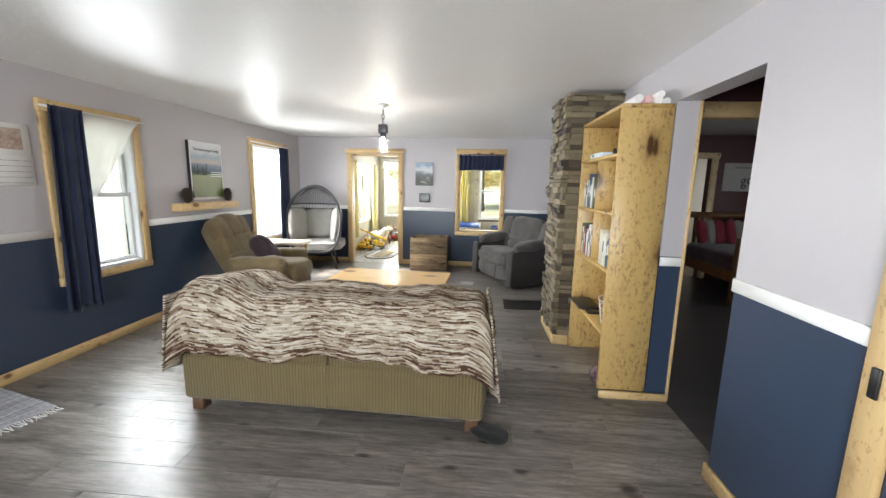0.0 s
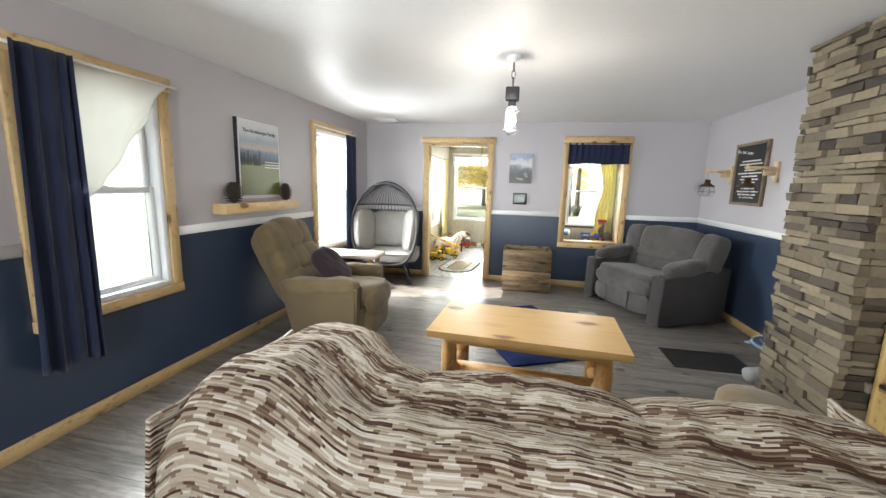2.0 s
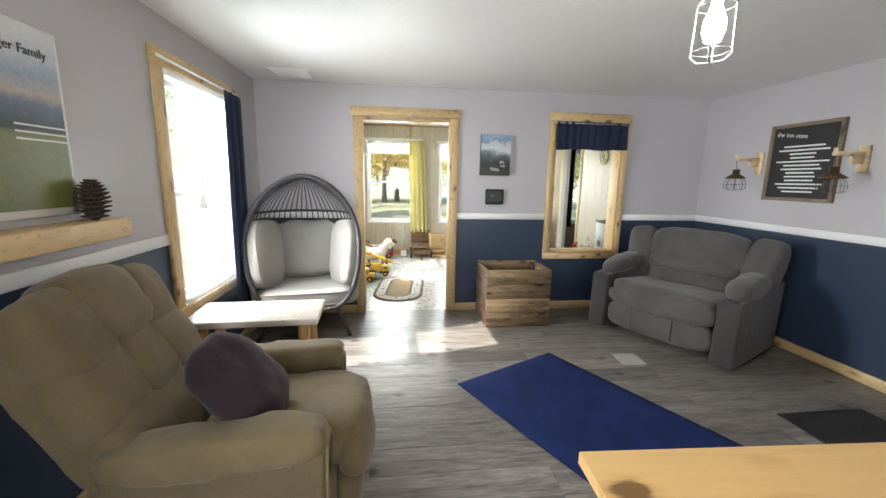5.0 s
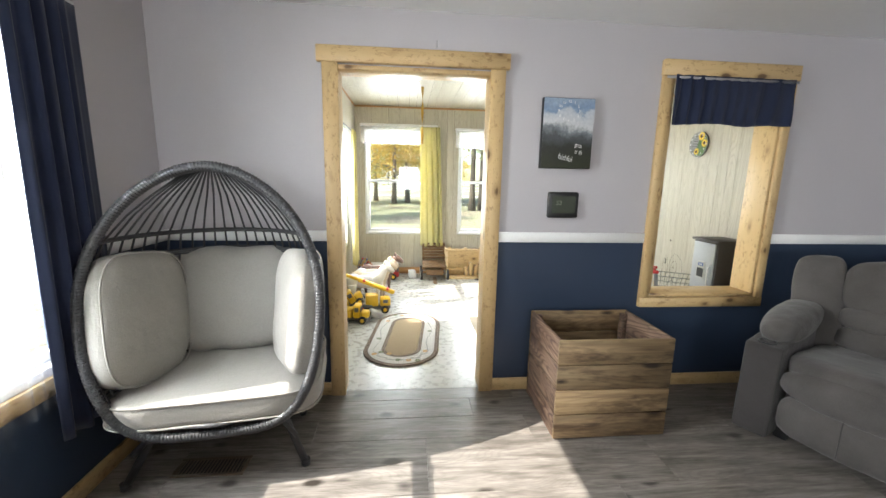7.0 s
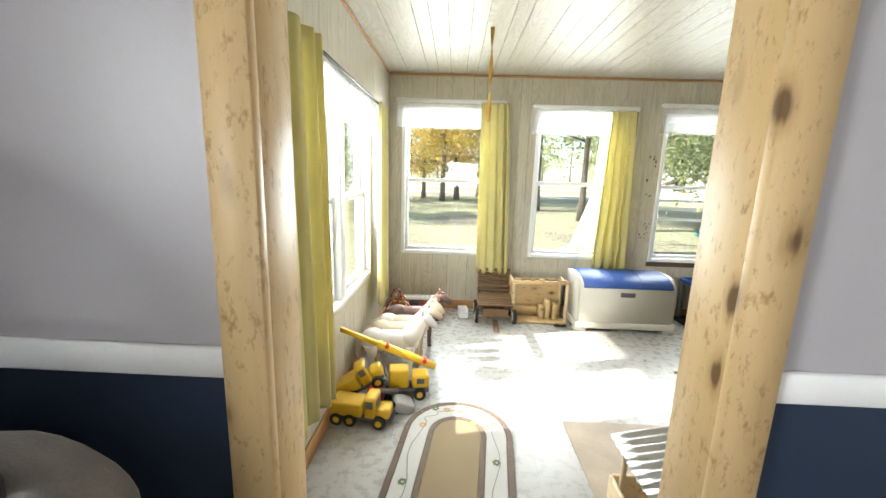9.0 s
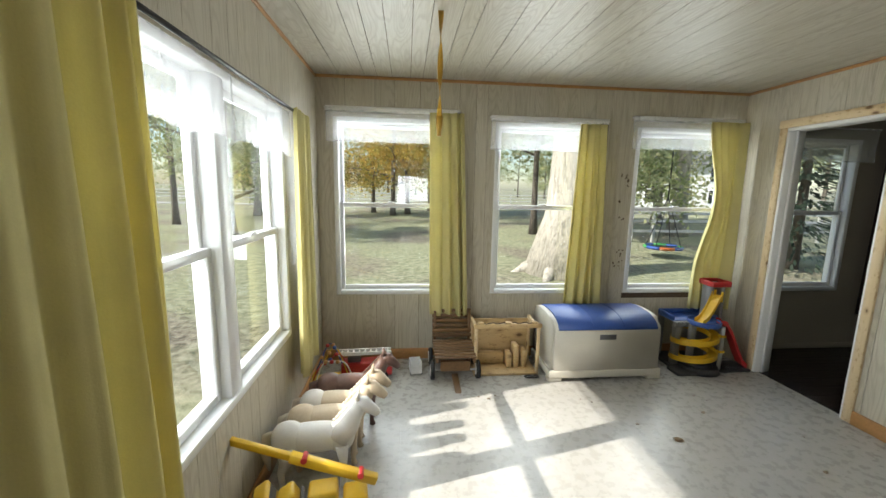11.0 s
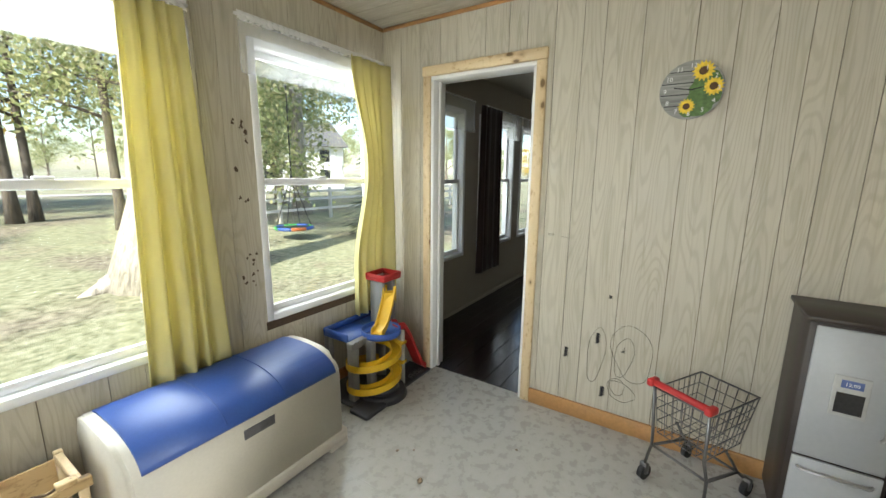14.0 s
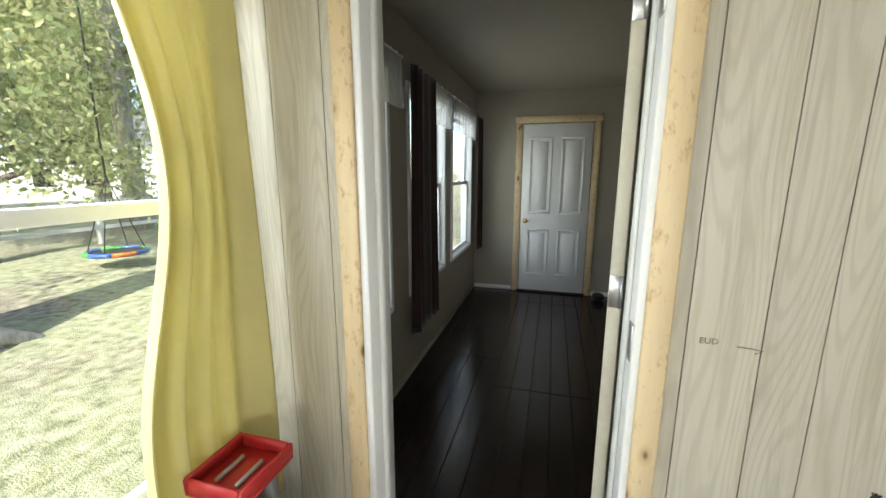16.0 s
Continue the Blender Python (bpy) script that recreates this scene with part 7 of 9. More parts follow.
# ---- toy horses ----
def toy_horse(m, body, mane, patch, label, k=1.0):
    """A standing toy horse that faces +x."""
    bm = BM()
    add_soft(bm, (0.36, 0.13, 0.15), pose(-0.02, 0, 0.27), 2.4, 10)
    add_soft(bm, (0.17, 0.14, 0.17), pose(-0.15, 0, 0.275), 2.2, 9, mat=2)
    add_soft(bm, (0.15, 0.125, 0.17), pose(0.11, 0, 0.27), 2.2, 9)
    add_tube(bm, [(0.1, 0, 0.27), (0.155, 0, 0.335), (0.19, 0, 0.4), (0.215, 0, 0.445)], 0.05, 12, radii=[0.075, 0.06, 0.045, 0.036])
    add_tube(bm, [(0.195, 0, 0.455), (0.23, 0, 0.44), (0.28, 0, 0.40), (0.305, 0, 0.375)], 0.03, 12, radii=[0.03, 0.04, 0.028, 0.02])
    for s in (-1, 1):
        add_tube(bm, [(0.205, s * 0.018, 0.465), (0.205, s * 0.022, 0.495), (0.21, s * 0.02, 0.51)], 0.008, 6, radii=[0.011, 0.009, 0.002])
        add_tube(bm, [(0.12, s * 0.042, 0.24), (0.125, s * 0.044, 0.15), (0.122, s * 0.044, 0.03), (0.128, s * 0.044, 0.0)], 0.02, 10, radii=[0.036, 0.02, 0.014, 0.02])
        add_tube(bm, [(-0.16, s * 0.044, 0.25), (-0.155, s * 0.046, 0.17), (-0.185, s * 0.046, 0.11), (-0.175, s * 0.046, 0.02), (-0.168, s * 0.046, 0.0)], 0.02, 10, radii=[0.052, 0.034, 0.018, 0.014, 0.02])
    add_tube(bm, [(-0.215, 0, 0.31), (-0.255, 0, 0.29), (-0.265, 0, 0.2), (-0.25, 0, 0.1)], 0.02, 8, radii=[0.014, 0.026, 0.028, 0.006], mat=1)
    for j in range(9):
        f = j / 8
        x, z = 0.085 + 0.13 * f, 0.35 + 0.135 * f
        add_tube(bm, [(x, 0, z), (x - 0.01, 0.035, z - 0.02), (x - 0.012, 0.055, z - 0.07)], 0.01, 6, radii=[0.012, 0.014, 0.004], mat=1)
    ob = single("toy_horse", bm, [body, mane, patch], label, "toy horse", m @ Matrix.Scale(k, 4), "toy horses in a row")
    return ob


H_WHITE, H_CREAM, H_BROWN, H_TAN = surface("white_horse_plastic", (0.66, 0.64, 0.6), 0.45, 0.06), surface("cream_horse_plastic", (0.55, 0.45, 0.32), 0.5, 0.1), surface("brown_horse_plastic", (0.11, 0.06, 0.045), 0.45, 0.2), surface("pale_mane", (0.62, 0.56, 0.46), 0.9, 0.2, 20, 150, 0.4)
toy_horse(pose(-2.08, 9.42, 0, 0, 0, 4), H_WHITE, H_TAN, H_WHITE, "white plastic toy horse standing on the vinyl floor", 0.98)
toy_horse(pose(-2.05, 9.58, 0, 0, 0, 6), H_CREAM, H_TAN, H_CREAM, "cream toy horse with a pale mane", 0.98)
toy_horse(pose(-2.03, 9.74, 0, 0, 0, 2), H_CREAM, H_TAN, H_WHITE, "tan and white pinto toy horse", 0.96)
toy_horse(pose(-1.98, 9.95, 0, 0, 0, 5), H_BROWN, H_BROWN, H_BROWN, "dark brown toy horse with a white blaze", 0.97)

# ---- toy trucks ----
def wheels(parent, xs, w, r, y=None):
    for x in xs:
        for s in (-1, 1):
            bm = BM()
            add_cyl(bm, (x, s * w, r), (x, s * (w - 0.03), r), r, seg=16)
            wl = part("wheel", bm, TIRE, parent)
            bm = BM()
            add_cyl(bm, (x, s * (w + 0.002), r), (x, s * (w - 0.02), r), r * 0.5, seg=12)
            part("rim", bm, YELLOW_P, wl)


def dump_truck(m, label):
    tk = thing("toy_truck", label, "toy truck", m, "yellow toy trucks")
    part("chassis", box_bm((-0.17, -0.05, 0.035), (0.17, 0.05, 0.06), 0.006, 1), GREY_P, tk)
    bm = BM()
    add_box(bm, (-0.17, -0.065, 0.06), (0.02, 0.065, 0.14), 0.01, 2)
    part("bed", bm, YELLOW_P, tk)
    bm = BM()
    add_box(bm, (0.03, -0.06, 0.055), (0.1, 0.06, 0.185), 0.014, 2)
    cab = part("cab", bm, YELLOW_P, tk)
    part("window", box_bm((0.045, -0.0615, 0.12), (0.085, 0.0615, 0.165)), GREY_P, cab)
    part("windscreen", box_bm((0.0985, -0.045, 0.12), (0.1015, 0.045, 0.165)), GREY_P, cab)
    bm = BM()
    add_box(bm, (0.1, -0.05, 0.05), (0.18, 0.05, 0.12), 0.018, 2)
    part("hood", bm, YELLOW_P, tk)
    part("bumper", box_bm((0.178, -0.055, 0.035), (0.192, 0.055, 0.06), 0.004, 1), GREY_P, tk)
    wheels(tk, (-0.13, -0.05, 0.12), 0.07, 0.038)
    return tk


dump_truck(pose(-2.18, 8.87, 0, 0, 0, -6), "yellow plastic toy truck with a hood")
dump_truck(pose(-2.22, 9.08, 0.06, 0, -28, 14), "yellow toy truck tipped against other toys")
ctk = thing("toy_crane", "yellow toy crane truck with a long boom", "toy truck", pose(-1.97, 9.16, 0, 0, 0, 8), "yellow toy trucks")
part("chassis", box_bm((-0.2, -0.055, 0.04), (0.16, 0.055, 0.075), 0.008, 1), GREY_P, ctk)
cab = part("cab", box_bm((0.05, -0.06, 0.075), (0.16, 0.06, 0.16), 0.016, 2), YELLOW_P, ctk)
part("window", box_bm((0.08, -0.0615, 0.11), (0.13, 0.0615, 0.145)), GREY_P, cab)
part("turret", box_bm((-0.1, -0.055, 0.075), (0.03, 0.055, 0.2), 0.014, 2), YELLOW_P, ctk)
bm = BM()
b0, b1 = Vector((0.2, -0.02, 0.21)), Vector((-0.44, 0.03, 0.47))
dv = (b1 - b0)
M = Matrix.Translation(b0) @ dv.to_track_quat("X", "Z").to_matrix().to_4x4()
add_box(bm, (0, -0.02, -0.02), (0.4, 0.02, 0.02), 0.003, 1, M)
add_box(bm, (0.38, -0.014, -0.014), (dv.length, 0.014, 0.014), 0.002, 1, M)
bo = part("boom", bm, YELLOW_P, ctk)
bm = BM()
for t in (0.08, 0.34):
    add_cyl(bm, M @ Vector((t, -0.026, 0.012)), M @ Vector((t, 0.026, 0.012)), 0.014, seg=12)
part("winch_drum", bm, RED_P, bo)
for t in range(9):
    part("boom_mark", box_bm((0.42 + 0.028 * t, -0.0148, -0.008), (0.432 + 0.028 * t, -0.014, 0.008), m=M), GREY_P, bo)
wheels(ctk, (-0.15, -0.06, 0.1), 0.075, 0.04)
sp = thing("toy_loader", "grey and red toy loader parts in a heap", "toy", pose(-2.08, 9.0, 0))
part("bucket", box_bm((-0.02, -0.08, 0.02), (0.1, 0.04, 0.09), 0.012, 2, pose(0.06, 0, 0, 0, 24, 20)), LGREY_P, sp)
part("arm", box_bm((-0.1, -0.02, 0.08), (0.08, 0.01, 0.11), 0.006, 1, pose(0, 0, 0.02, 0, 14, 30)), GREY_P, sp)
part("engine", box_bm((-0.1, 0.0, 0.03), (0.0, 0.08, 0.12), 0.012, 2), RED_P, sp)
bm = BM()
for k in range(3):
    add_cyl(bm, (-0.06 + 0.07 * k, -0.06, 0.035), (-0.06 + 0.07 * k, -0.03, 0.035), 0.035, seg=14)
part("roller", bm, TIRE, sp)
# far-corner toys
bmz = thing("bead_maze", "wooden bead maze toy with bent wires", "toy", pose(-2.2, 10.4, 0, 0, 0, 20) @ Matrix.Scale(1.3, 4))
part("base", box_bm((-0.13, -0.1, 0), (0.13, 0.1, 0.05), 0.01, 2), YELLOW_P, bmz)
for k, c in enumerate((WHITE, RED_P, YELLOW_P, BLUE_P)):
    bm = BM()
    add_tube(bm, [(-0.11 + 0.22 * t, -0.07 + 0.045 * k, 0.05 + 0.17 * math.sin(math.pi * t) + 0.03 * math.sin(9 * t + k)) for t in [j / 16 for j in range(17)]], 0.004, 5)
    w = part("wire", bm, c, bmz)
    for t in (0.3, 0.45, 0.6):
        bm = BM()
        lathe(bm, [(0.0, -0.012), (0.012, -0.006), (0.012, 0.006), (0.0, 0.012)], (-0.11 + 0.22 * t, -0.07 + 0.045 * k, 0.05 + 0.17 * math.sin(math.pi * t) + 0.03 * math.sin(9 * t + k)), 8)
        part("bead", bm, (LOG, RED_P, BLUE_P)[(k + int(t * 10)) % 3], w)
ft = thing("toy_fire_truck", "red toy fire truck with a white ladder", "toy truck", pose(-1.95, 10.55, 0, 0, 0, 4))
part("body", box_bm((-0.2, -0.07, 0.04), (0.2, 0.07, 0.15), 0.014, 2), RED_P, ft)
part("cab", box_bm((0.1, -0.07, 0.1), (0.2, 0.07, 0.2), 0.014, 2), GREY_P, ft)
bm = BM()
for s in (-1, 1):
    add_box(bm, (-0.22, s * 0.035 - 0.005, 0.21), (0.19, s * 0.035 + 0.005, 0.235))
for k in range(9):
    add_box(bm, (-0.2 + 0.045 * k, -0.035, 0.217), (-0.19 + 0.045 * k, 0.035, 0.228))
part("ladder", bm, WHITE, ft)
part("ladder_base", box_bm((-0.15, -0.04, 0.15), (-0.05, 0.04, 0.21), 0.006, 1), GREY_P, ft)
wheels(ft, (-0.12, 0.12), 0.075, 0.045)
bm = BM()
add_tube(bm, [(0, 0, 0.0), (0.0, 0.01, 0.14), (0.01, 0.0, 0.22)], 0.016, 8)
single("green_toy_post", bm, surface("lime_plastic", (0.2, 0.5, 0.05), 0.4), "lime green plastic toy post", "toy", pose(-1.99, 10.17, 0))

# ---- toy barn by the doorway ----
single("carpet_mat", box_bm((-0.99, 7.98, 0.0), (-0.2, 8.95, 0.008), 0.003, 1), cloth("beige_carpet", (0.40, 0.33, 0.25), var=0.25), "beige carpet remnant on the vinyl", "mat")
tb = thing("toy_barn", "unpainted wooden toy barn with a corrugated roof", "toy", pose(-0.81, 8.02, 0.009))
for s_ in (-1, 1):
    part("side_wall", box_bm((s_ * 0.18 - 0.008, -0.25, 0), (s_ * 0.18 + 0.008, 0.25, 0.22), 0.002, 1), PINE_PALE_Y, tb)
    part("end_wall", box_bm((-0.172, s_ * 0.25 - 0.008, 0), (0.172, s_ * 0.25 + 0.008, 0.22), 0.002, 1), PINE_PALE_Y, tb)
for x in (-0.16, 0.14):
    for y in (-0.22, 0.2):
        part("post", box_bm((x, y, 0.0), (x + 0.018, y + 0.018, 0.40 if x < 0 else 0.47), 0.002, 1), PINE_PALE_Z, tb)
bm = BM()
add_sheet(bm, lambda u, v: (-0.2 + 0.4 * v, -0.27 + 0.54 * u, 0.40 + 0.085 * v + 0.006 * math.sin(u * 80)), 80, 4, 0.003)
part("corrugated_roof", bm, STEEL, tb)
# The wall is uncut; black plates paint the dark inside of its square holes.
for y in (-0.1, 0.1):
    part("window_hole", box_bm((-0.1895, y - 0.018, 0.09), (-0.187, y + 0.018, 0.135)), BLACK, tb)

# ---- sunflower clock ----
ck = thing("sunflower_clock", "round wall clock with sunflowers on grey boards", "wall clock", pose(PR - 0.012, 9.026, 1.82, 0, 0, -90))


def disc(name, r, y0, y1, mt, parent, x=0.0, z=0.0, seg=40):
    bm = BM()
    add_cyl(bm, (x, y0, z), (x, y1, z), r, seg=seg)
    return part(name, bm, mt, parent)


disc("face", 0.128, -0.014, 0.0, board("grey_clock_board", (0.27, 0.27, 0.25), (0.13, 0.135, 0.125), (0.40, 0.40, 0.38), "x", 0.5, 0.0, 25), ck)
for z in (-0.07, -0.02, 0.03, 0.08):
    w = math.sqrt(0.128 ** 2 - z ** 2) - 0.004
    part("board_gap", box_bm((-w, -0.015, z), (w * 0.1, -0.0142, z + 0.004)), INK, ck)
LEAF_P = surface("printed_leaf_green", (0.09, 0.17, 0.045), 0.5, 0.4, 30)
PET = surface("sunflower_yellow", (0.82, 0.58, 0.04), 0.5, 0.2, 30)
COREM = surface("sunflower_brown", (0.10, 0.05, 0.015), 0.7, 0.3, 60)
for k, (x, z, r) in enumerate(((0.06, 0.03, 0.055), (0.035, -0.06, 0.06), (0.075, -0.03, 0.045), (0.03, 0.0, 0.04), (-0.005, -0.085, 0.036))):
    disc("leaf_patch", r, -0.0152 - 0.0004 * k, -0.0142, LEAF_P, ck, x, z, 9)
for x, z, r in ((0.04, 0.078, 0.046), (0.085, 0.008, 0.042), (-0.012, -0.072, 0.036)):
    bm = BM()
    rim = [(x + r * (1.0 if j % 2 else 0.72) * math.cos(math.pi * j / 15), z + r * (1.0 if j % 2 else 0.72) * math.sin(math.pi * j / 15)) for j in range(30)]
    front, rear = [[bm.verts.new((a, y, c)) for a, c in rim] for y in (-0.0186, -0.0172)]
    for j in range(30):
        bm.faces.new((front[j], front[(j + 1) % 30], rear[(j + 1) % 30], rear[j]))
    bm.faces.new(front), bm.faces.new(rear[::-1])
    fl = part("sunflower", bm, PET, ck)
    disc("flower_centre", r * 0.4, -0.0205, -0.018, COREM, fl, x, z, 14)
for n in range(1, 13):
    a = radians(90 - 30 * n)
    lettering("numeral", str(n), 0.028, Matrix.Translation((0.105 * math.cos(a), -0.0212, 0.105 * math.sin(a) - 0.01)) @ pose(0, 0, 0, 90), CHALK, ck)
for ang, ln in ((170, 0.07), (10, 0.05)):
    bm = BM()
    add_box(bm, (-0.01, -0.022, -0.0025), (ln, -0.021, 0.0025), m=pose(0, 0, 0, 0, -ang, 0))
    part("clock_hand", bm, BLACK, ck)

# ---- play kitchen ----
KG = surface("grey_toy_panel", (0.36, 0.37, 0.375), 0.45, 0.05)
KB = surface("dark_brown_board", (0.035, 0.026, 0.022), 0.45, 0.15)
pk = thing("play_kitchen", "grey wooden toy kitchen with fridge and oven", "toy kitchen", pose(1.37, 8.54, 0, 0, 0, -90))
# local x runs along the wall, local -y into the room
part("fridge_body", box_bm((0.0, -0.29, 0.02), (0.29, 0, 0.905), 0.004, 1), KB, pk)
part("fridge_top", box_bm((-0.015, -0.31, 0.905), (0.305, 0.0, 0.925), 0.004, 1), KB, pk)
fd = part("fridge_door", box_bm((0.02, -0.306, 0.36), (0.275, -0.291, 0.89), 0.004, 1), KG, pk)
bm = BM()
add_tube(bm, [(0.245, -0.308, 0.5), (0.245, -0.328, 0.52), (0.245, -0.328, 0.68), (0.245, -0.308, 0.7)], 0.006, 8)
part("handle", bm, STEEL, fd, "steel bar handle")
dsp = part("ice_dispenser", box_bm((0.09, -0.313, 0.56), (0.19, -0.306, 0.72), 0.005, 2), LGREY_P, fd)
part("recess", box_bm((0.102, -0.3145, 0.575), (0.178, -0.313, 0.655)), STEEL_D, dsp)
part("display", box_bm((0.11, -0.3145, 0.675), (0.17, -0.313, 0.705)), surface("blue_lcd", (0.10, 0.14, 0.3), 0.3), dsp)
lettering("digits", "12:00", 0.018, Matrix.Translation((0.14, -0.3152, 0.683)) @ pose(0, 0, 0, 90), CHALK, dsp)
fd = part("freezer_door", box_bm((0.02, -0.306, 0.05), (0.275, -0.291, 0.35), 0.004, 1), KG, pk)
bm = BM()
add_tube(bm, [(0.04, -0.308, 0.31), (0.05, -0.326, 0.31), (0.24, -0.326, 0.31), (0.25, -0.308, 0.31)], 0.006, 8)
part("handle", bm, STEEL, fd, "steel bar handle")
part("stove_body", box_bm((0.305, -0.30, 0.02), (0.66, 0, 0.50), 0.004, 1), KB, pk)
part("cooktop", box_bm((0.295, -0.325, 0.50), (0.66, 0, 0.525), 0.005, 1), surface("white_cooktop", (0.62, 0.61, 0.59), 0.4, 0.1), pk)
part("control_panel", box_bm((0.305, -0.318, 0.39), (0.66, -0.30, 0.495), 0.003, 1), KB, pk)
for x in (0.37, 0.47, 0.58):
    bm = BM()
    add_cyl(bm, (x, -0.318, 0.445), (x, -0.343, 0.445), 0.026, 0.022, 18)
    add_box(bm, (x - 0.004, -0.35, 0.425), (x + 0.004, -0.34, 0.465))
    part("knob", bm, LGREY_P, pk)
ov = part("oven_door", box_bm((0.315, -0.316, 0.06), (0.65, -0.301, 0.38), 0.004, 1), KG, pk)
part("oven_window", box_bm((0.355, -0.3185, 0.10), (0.61, -0.316, 0.28), 0.002, 1), surface("dark_oven_window", (0.03, 0.03, 0.033), 0.1), ov)
bm = BM()
add_tube(bm, [(0.37, -0.318, 0.335), (0.38, -0.336, 0.335), (0.59, -0.336, 0.335), (0.6, -0.318, 0.335)], 0.007, 8)
part("handle", bm, STEEL, ov)
for x, y in ((0.38, -0.1), (0.56, -0.1)):
    bm = BM()
    add_cyl(bm, (x, y, 0.525), (x, y, 0.533), 0.05, seg=20)
    for j in range(6):
        a = j * math.pi / 3
        add_box(bm, (0.012, -0.005, 0.533), (0.055, 0.005, 0.545), m=pose(x, y, 0, 0, 0, math.degrees(a)))
    part("burner", bm, STEEL_D, pk)
bm = BM()
hood = [(0.305, 0.89)] + [(0.66, 0.89)] + [(0.66, 0.74)] + [(0.66 - 0.34 * t, 0.76 + 0.085 * math.sin(math.pi * t)) for t in [j / 10 for j in range(1, 10)]] + [(0.305, 0.74)]
va = [bm.verts.new((x, -0.01, z)) for x, z in hood]
vb = [bm.verts.new((x, -0.028, z)) for x, z in hood]
for k in range(len(hood)):
    bm.faces.new((va[k], va[(k + 1) % len(hood)], vb[(k + 1) % len(hood)], vb[k]))
bm.faces.new(va[::-1]), bm.faces.new(vb)
hd = part("arched_hood", bm, KG, pk)
for x in (0.36, 0.44, 0.53, 0.61):
    disc("peg", 0.009, -0.045, -0.028, STEEL, hd, x, 0.86, 10)
part("hood_cap", box_bm((0.29, -0.08, 0.89), (0.68, 0, 0.905), 0.003, 1), KB, pk)
part("sink_unit", box_bm((0.662, -0.29, 0.02), (0.83, 0, 0.5), 0.004, 1), KB, pk)
part("sink_top", box_bm((0.661, -0.31, 0.50), (0.84, 0, 0.52), 0.004, 1), bpy.data.materials["white_cooktop"], pk)
bm = BM()
lathe(bm, [(0.035, 0), (0.045, 0.09), (0.048, 0.1), (0.044, 0.1), (0.032, 0.005)], (0, 0, 0), 16)
single("toy_cup", bm, surface("pale_blue_cup", (0.3, 0.42, 0.52), 0.4), "pale blue plastic cup on the toy counter", "cup", pose(1.2, 7.84, 0.521))

# ---- toy shopping cart ----
sc = thing("shopping_cart", "toy wire shopping cart with a red handle", "shopping cart", pose(1.14, 8.815, 0, 0, 0, -31))
# local x runs from the handle to the front
CHROME = surface("dull_chrome", (0.17, 0.17, 0.172), 0.38, 0.2, 10, 90, 0.05, 0.9)


def cart_corner(fx, fy, z):
    w = 0.105 + 0.02 * (z - 0.25) / 0.23
    x0, x1 = -0.15 - 0.02 * (z - 0.25) / 0.23, 0.11 + 0.06 * (z - 0.25) / 0.23
    return (x0 + (x1 - x0) * fx, -w + 2 * w * fy, z)


for z in (0.26, 0.32, 0.38, 0.43, 0.48):
    bm = BM()
    add_tube(bm, [cart_corner(a, b, z) for a, b in ((0, 0), (1, 0), (1, 1), (0, 1))], 0.0045 if z == 0.48 else 0.0025, 5, closed=True)
    part("basket_hoop", bm, CHROME, sc)
for k in range(9):
    f = k / 8
    bm = BM()
    add_tube(bm, [cart_corner(f, 0, 0.48), cart_corner(f, 0, 0.26), cart_corner(f, 1, 0.26), cart_corner(f, 1, 0.48)], 0.0022, 4)
    part("basket_wire", bm, CHROME, sc)
for k in range(7):
    f = k / 6
    bm = BM()
    add_tube(bm, [cart_corner(0, f, 0.48), cart_corner(0, f, 0.26), cart_corner(1, f, 0.26), cart_corner(1, f, 0.48)], 0.0022, 4)
    part("basket_wire", bm, CHROME, sc)
bm = BM()
add_cyl(bm, (-0.2, -0.13, 0.52), (-0.2, 0.13, 0.52), 0.015, seg=12)
for s in (-1, 1):
    add_box(bm, (-0.225, s * 0.125 - 0.015, 0.5), (-0.165, s * 0.125 + 0.015, 0.535), 0.01, 2)
part("handle", bm, RED_P, sc, "red plastic push handle")
for s in (-1, 1):
    bm = BM()
    add_tube(bm, [(-0.19, s * 0.12, 0.51), (-0.17, s * 0.115, 0.27), (-0.15, s * 0.125, 0.18), (-0.17, s * 0.135, 0.08)], 0.007, 8)
    add_tube(bm, [(-0.15, s * 0.125, 0.18), (0.1, s * 0.12, 0.13), (0.16, s * 0.12, 0.08)], 0.007, 8)
    add_tube(bm, [(0.0, s * 0.11, 0.26), (0.1, s * 0.12, 0.13)], 0.006, 8)
    part("side_frame", bm, CHROME, sc)
    for x in (-0.17, 0.165):
        bm = BM()
        add_cyl(bm, (x, s * 0.135 - 0.012, 0.036), (x, s * 0.135 + 0.012, 0.036), 0.036, seg=16)
        wl = part("wheel", bm, TIRE, sc)
        bm = BM()
        add_box(bm, (x - 0.012, s * 0.135 - 0.018, 0.03), (x + 0.012, s * 0.135 + 0.018, 0.085), 0.003, 1)
        part("caster_fork", bm, CHROME, wl)
bm = BM()
add_tube(bm, [(-0.15, -0.125, 0.18), (-0.15, 0.125, 0.18)], 0.006, 8)
add_tube(bm, [(0.1, -0.12, 0.13), (0.1, 0.12, 0.13)], 0.006, 8)
part("cross_bar", bm, CHROME, sc)

# ---- marks on the wall ----
def scribble(pts, r=0.0011, label="black marker scribble on the wall board"):
    bm = BM()
    add_tube(bm, [(PR - 0.0095, y, z) for y, z in pts], r, 4)
    return bm


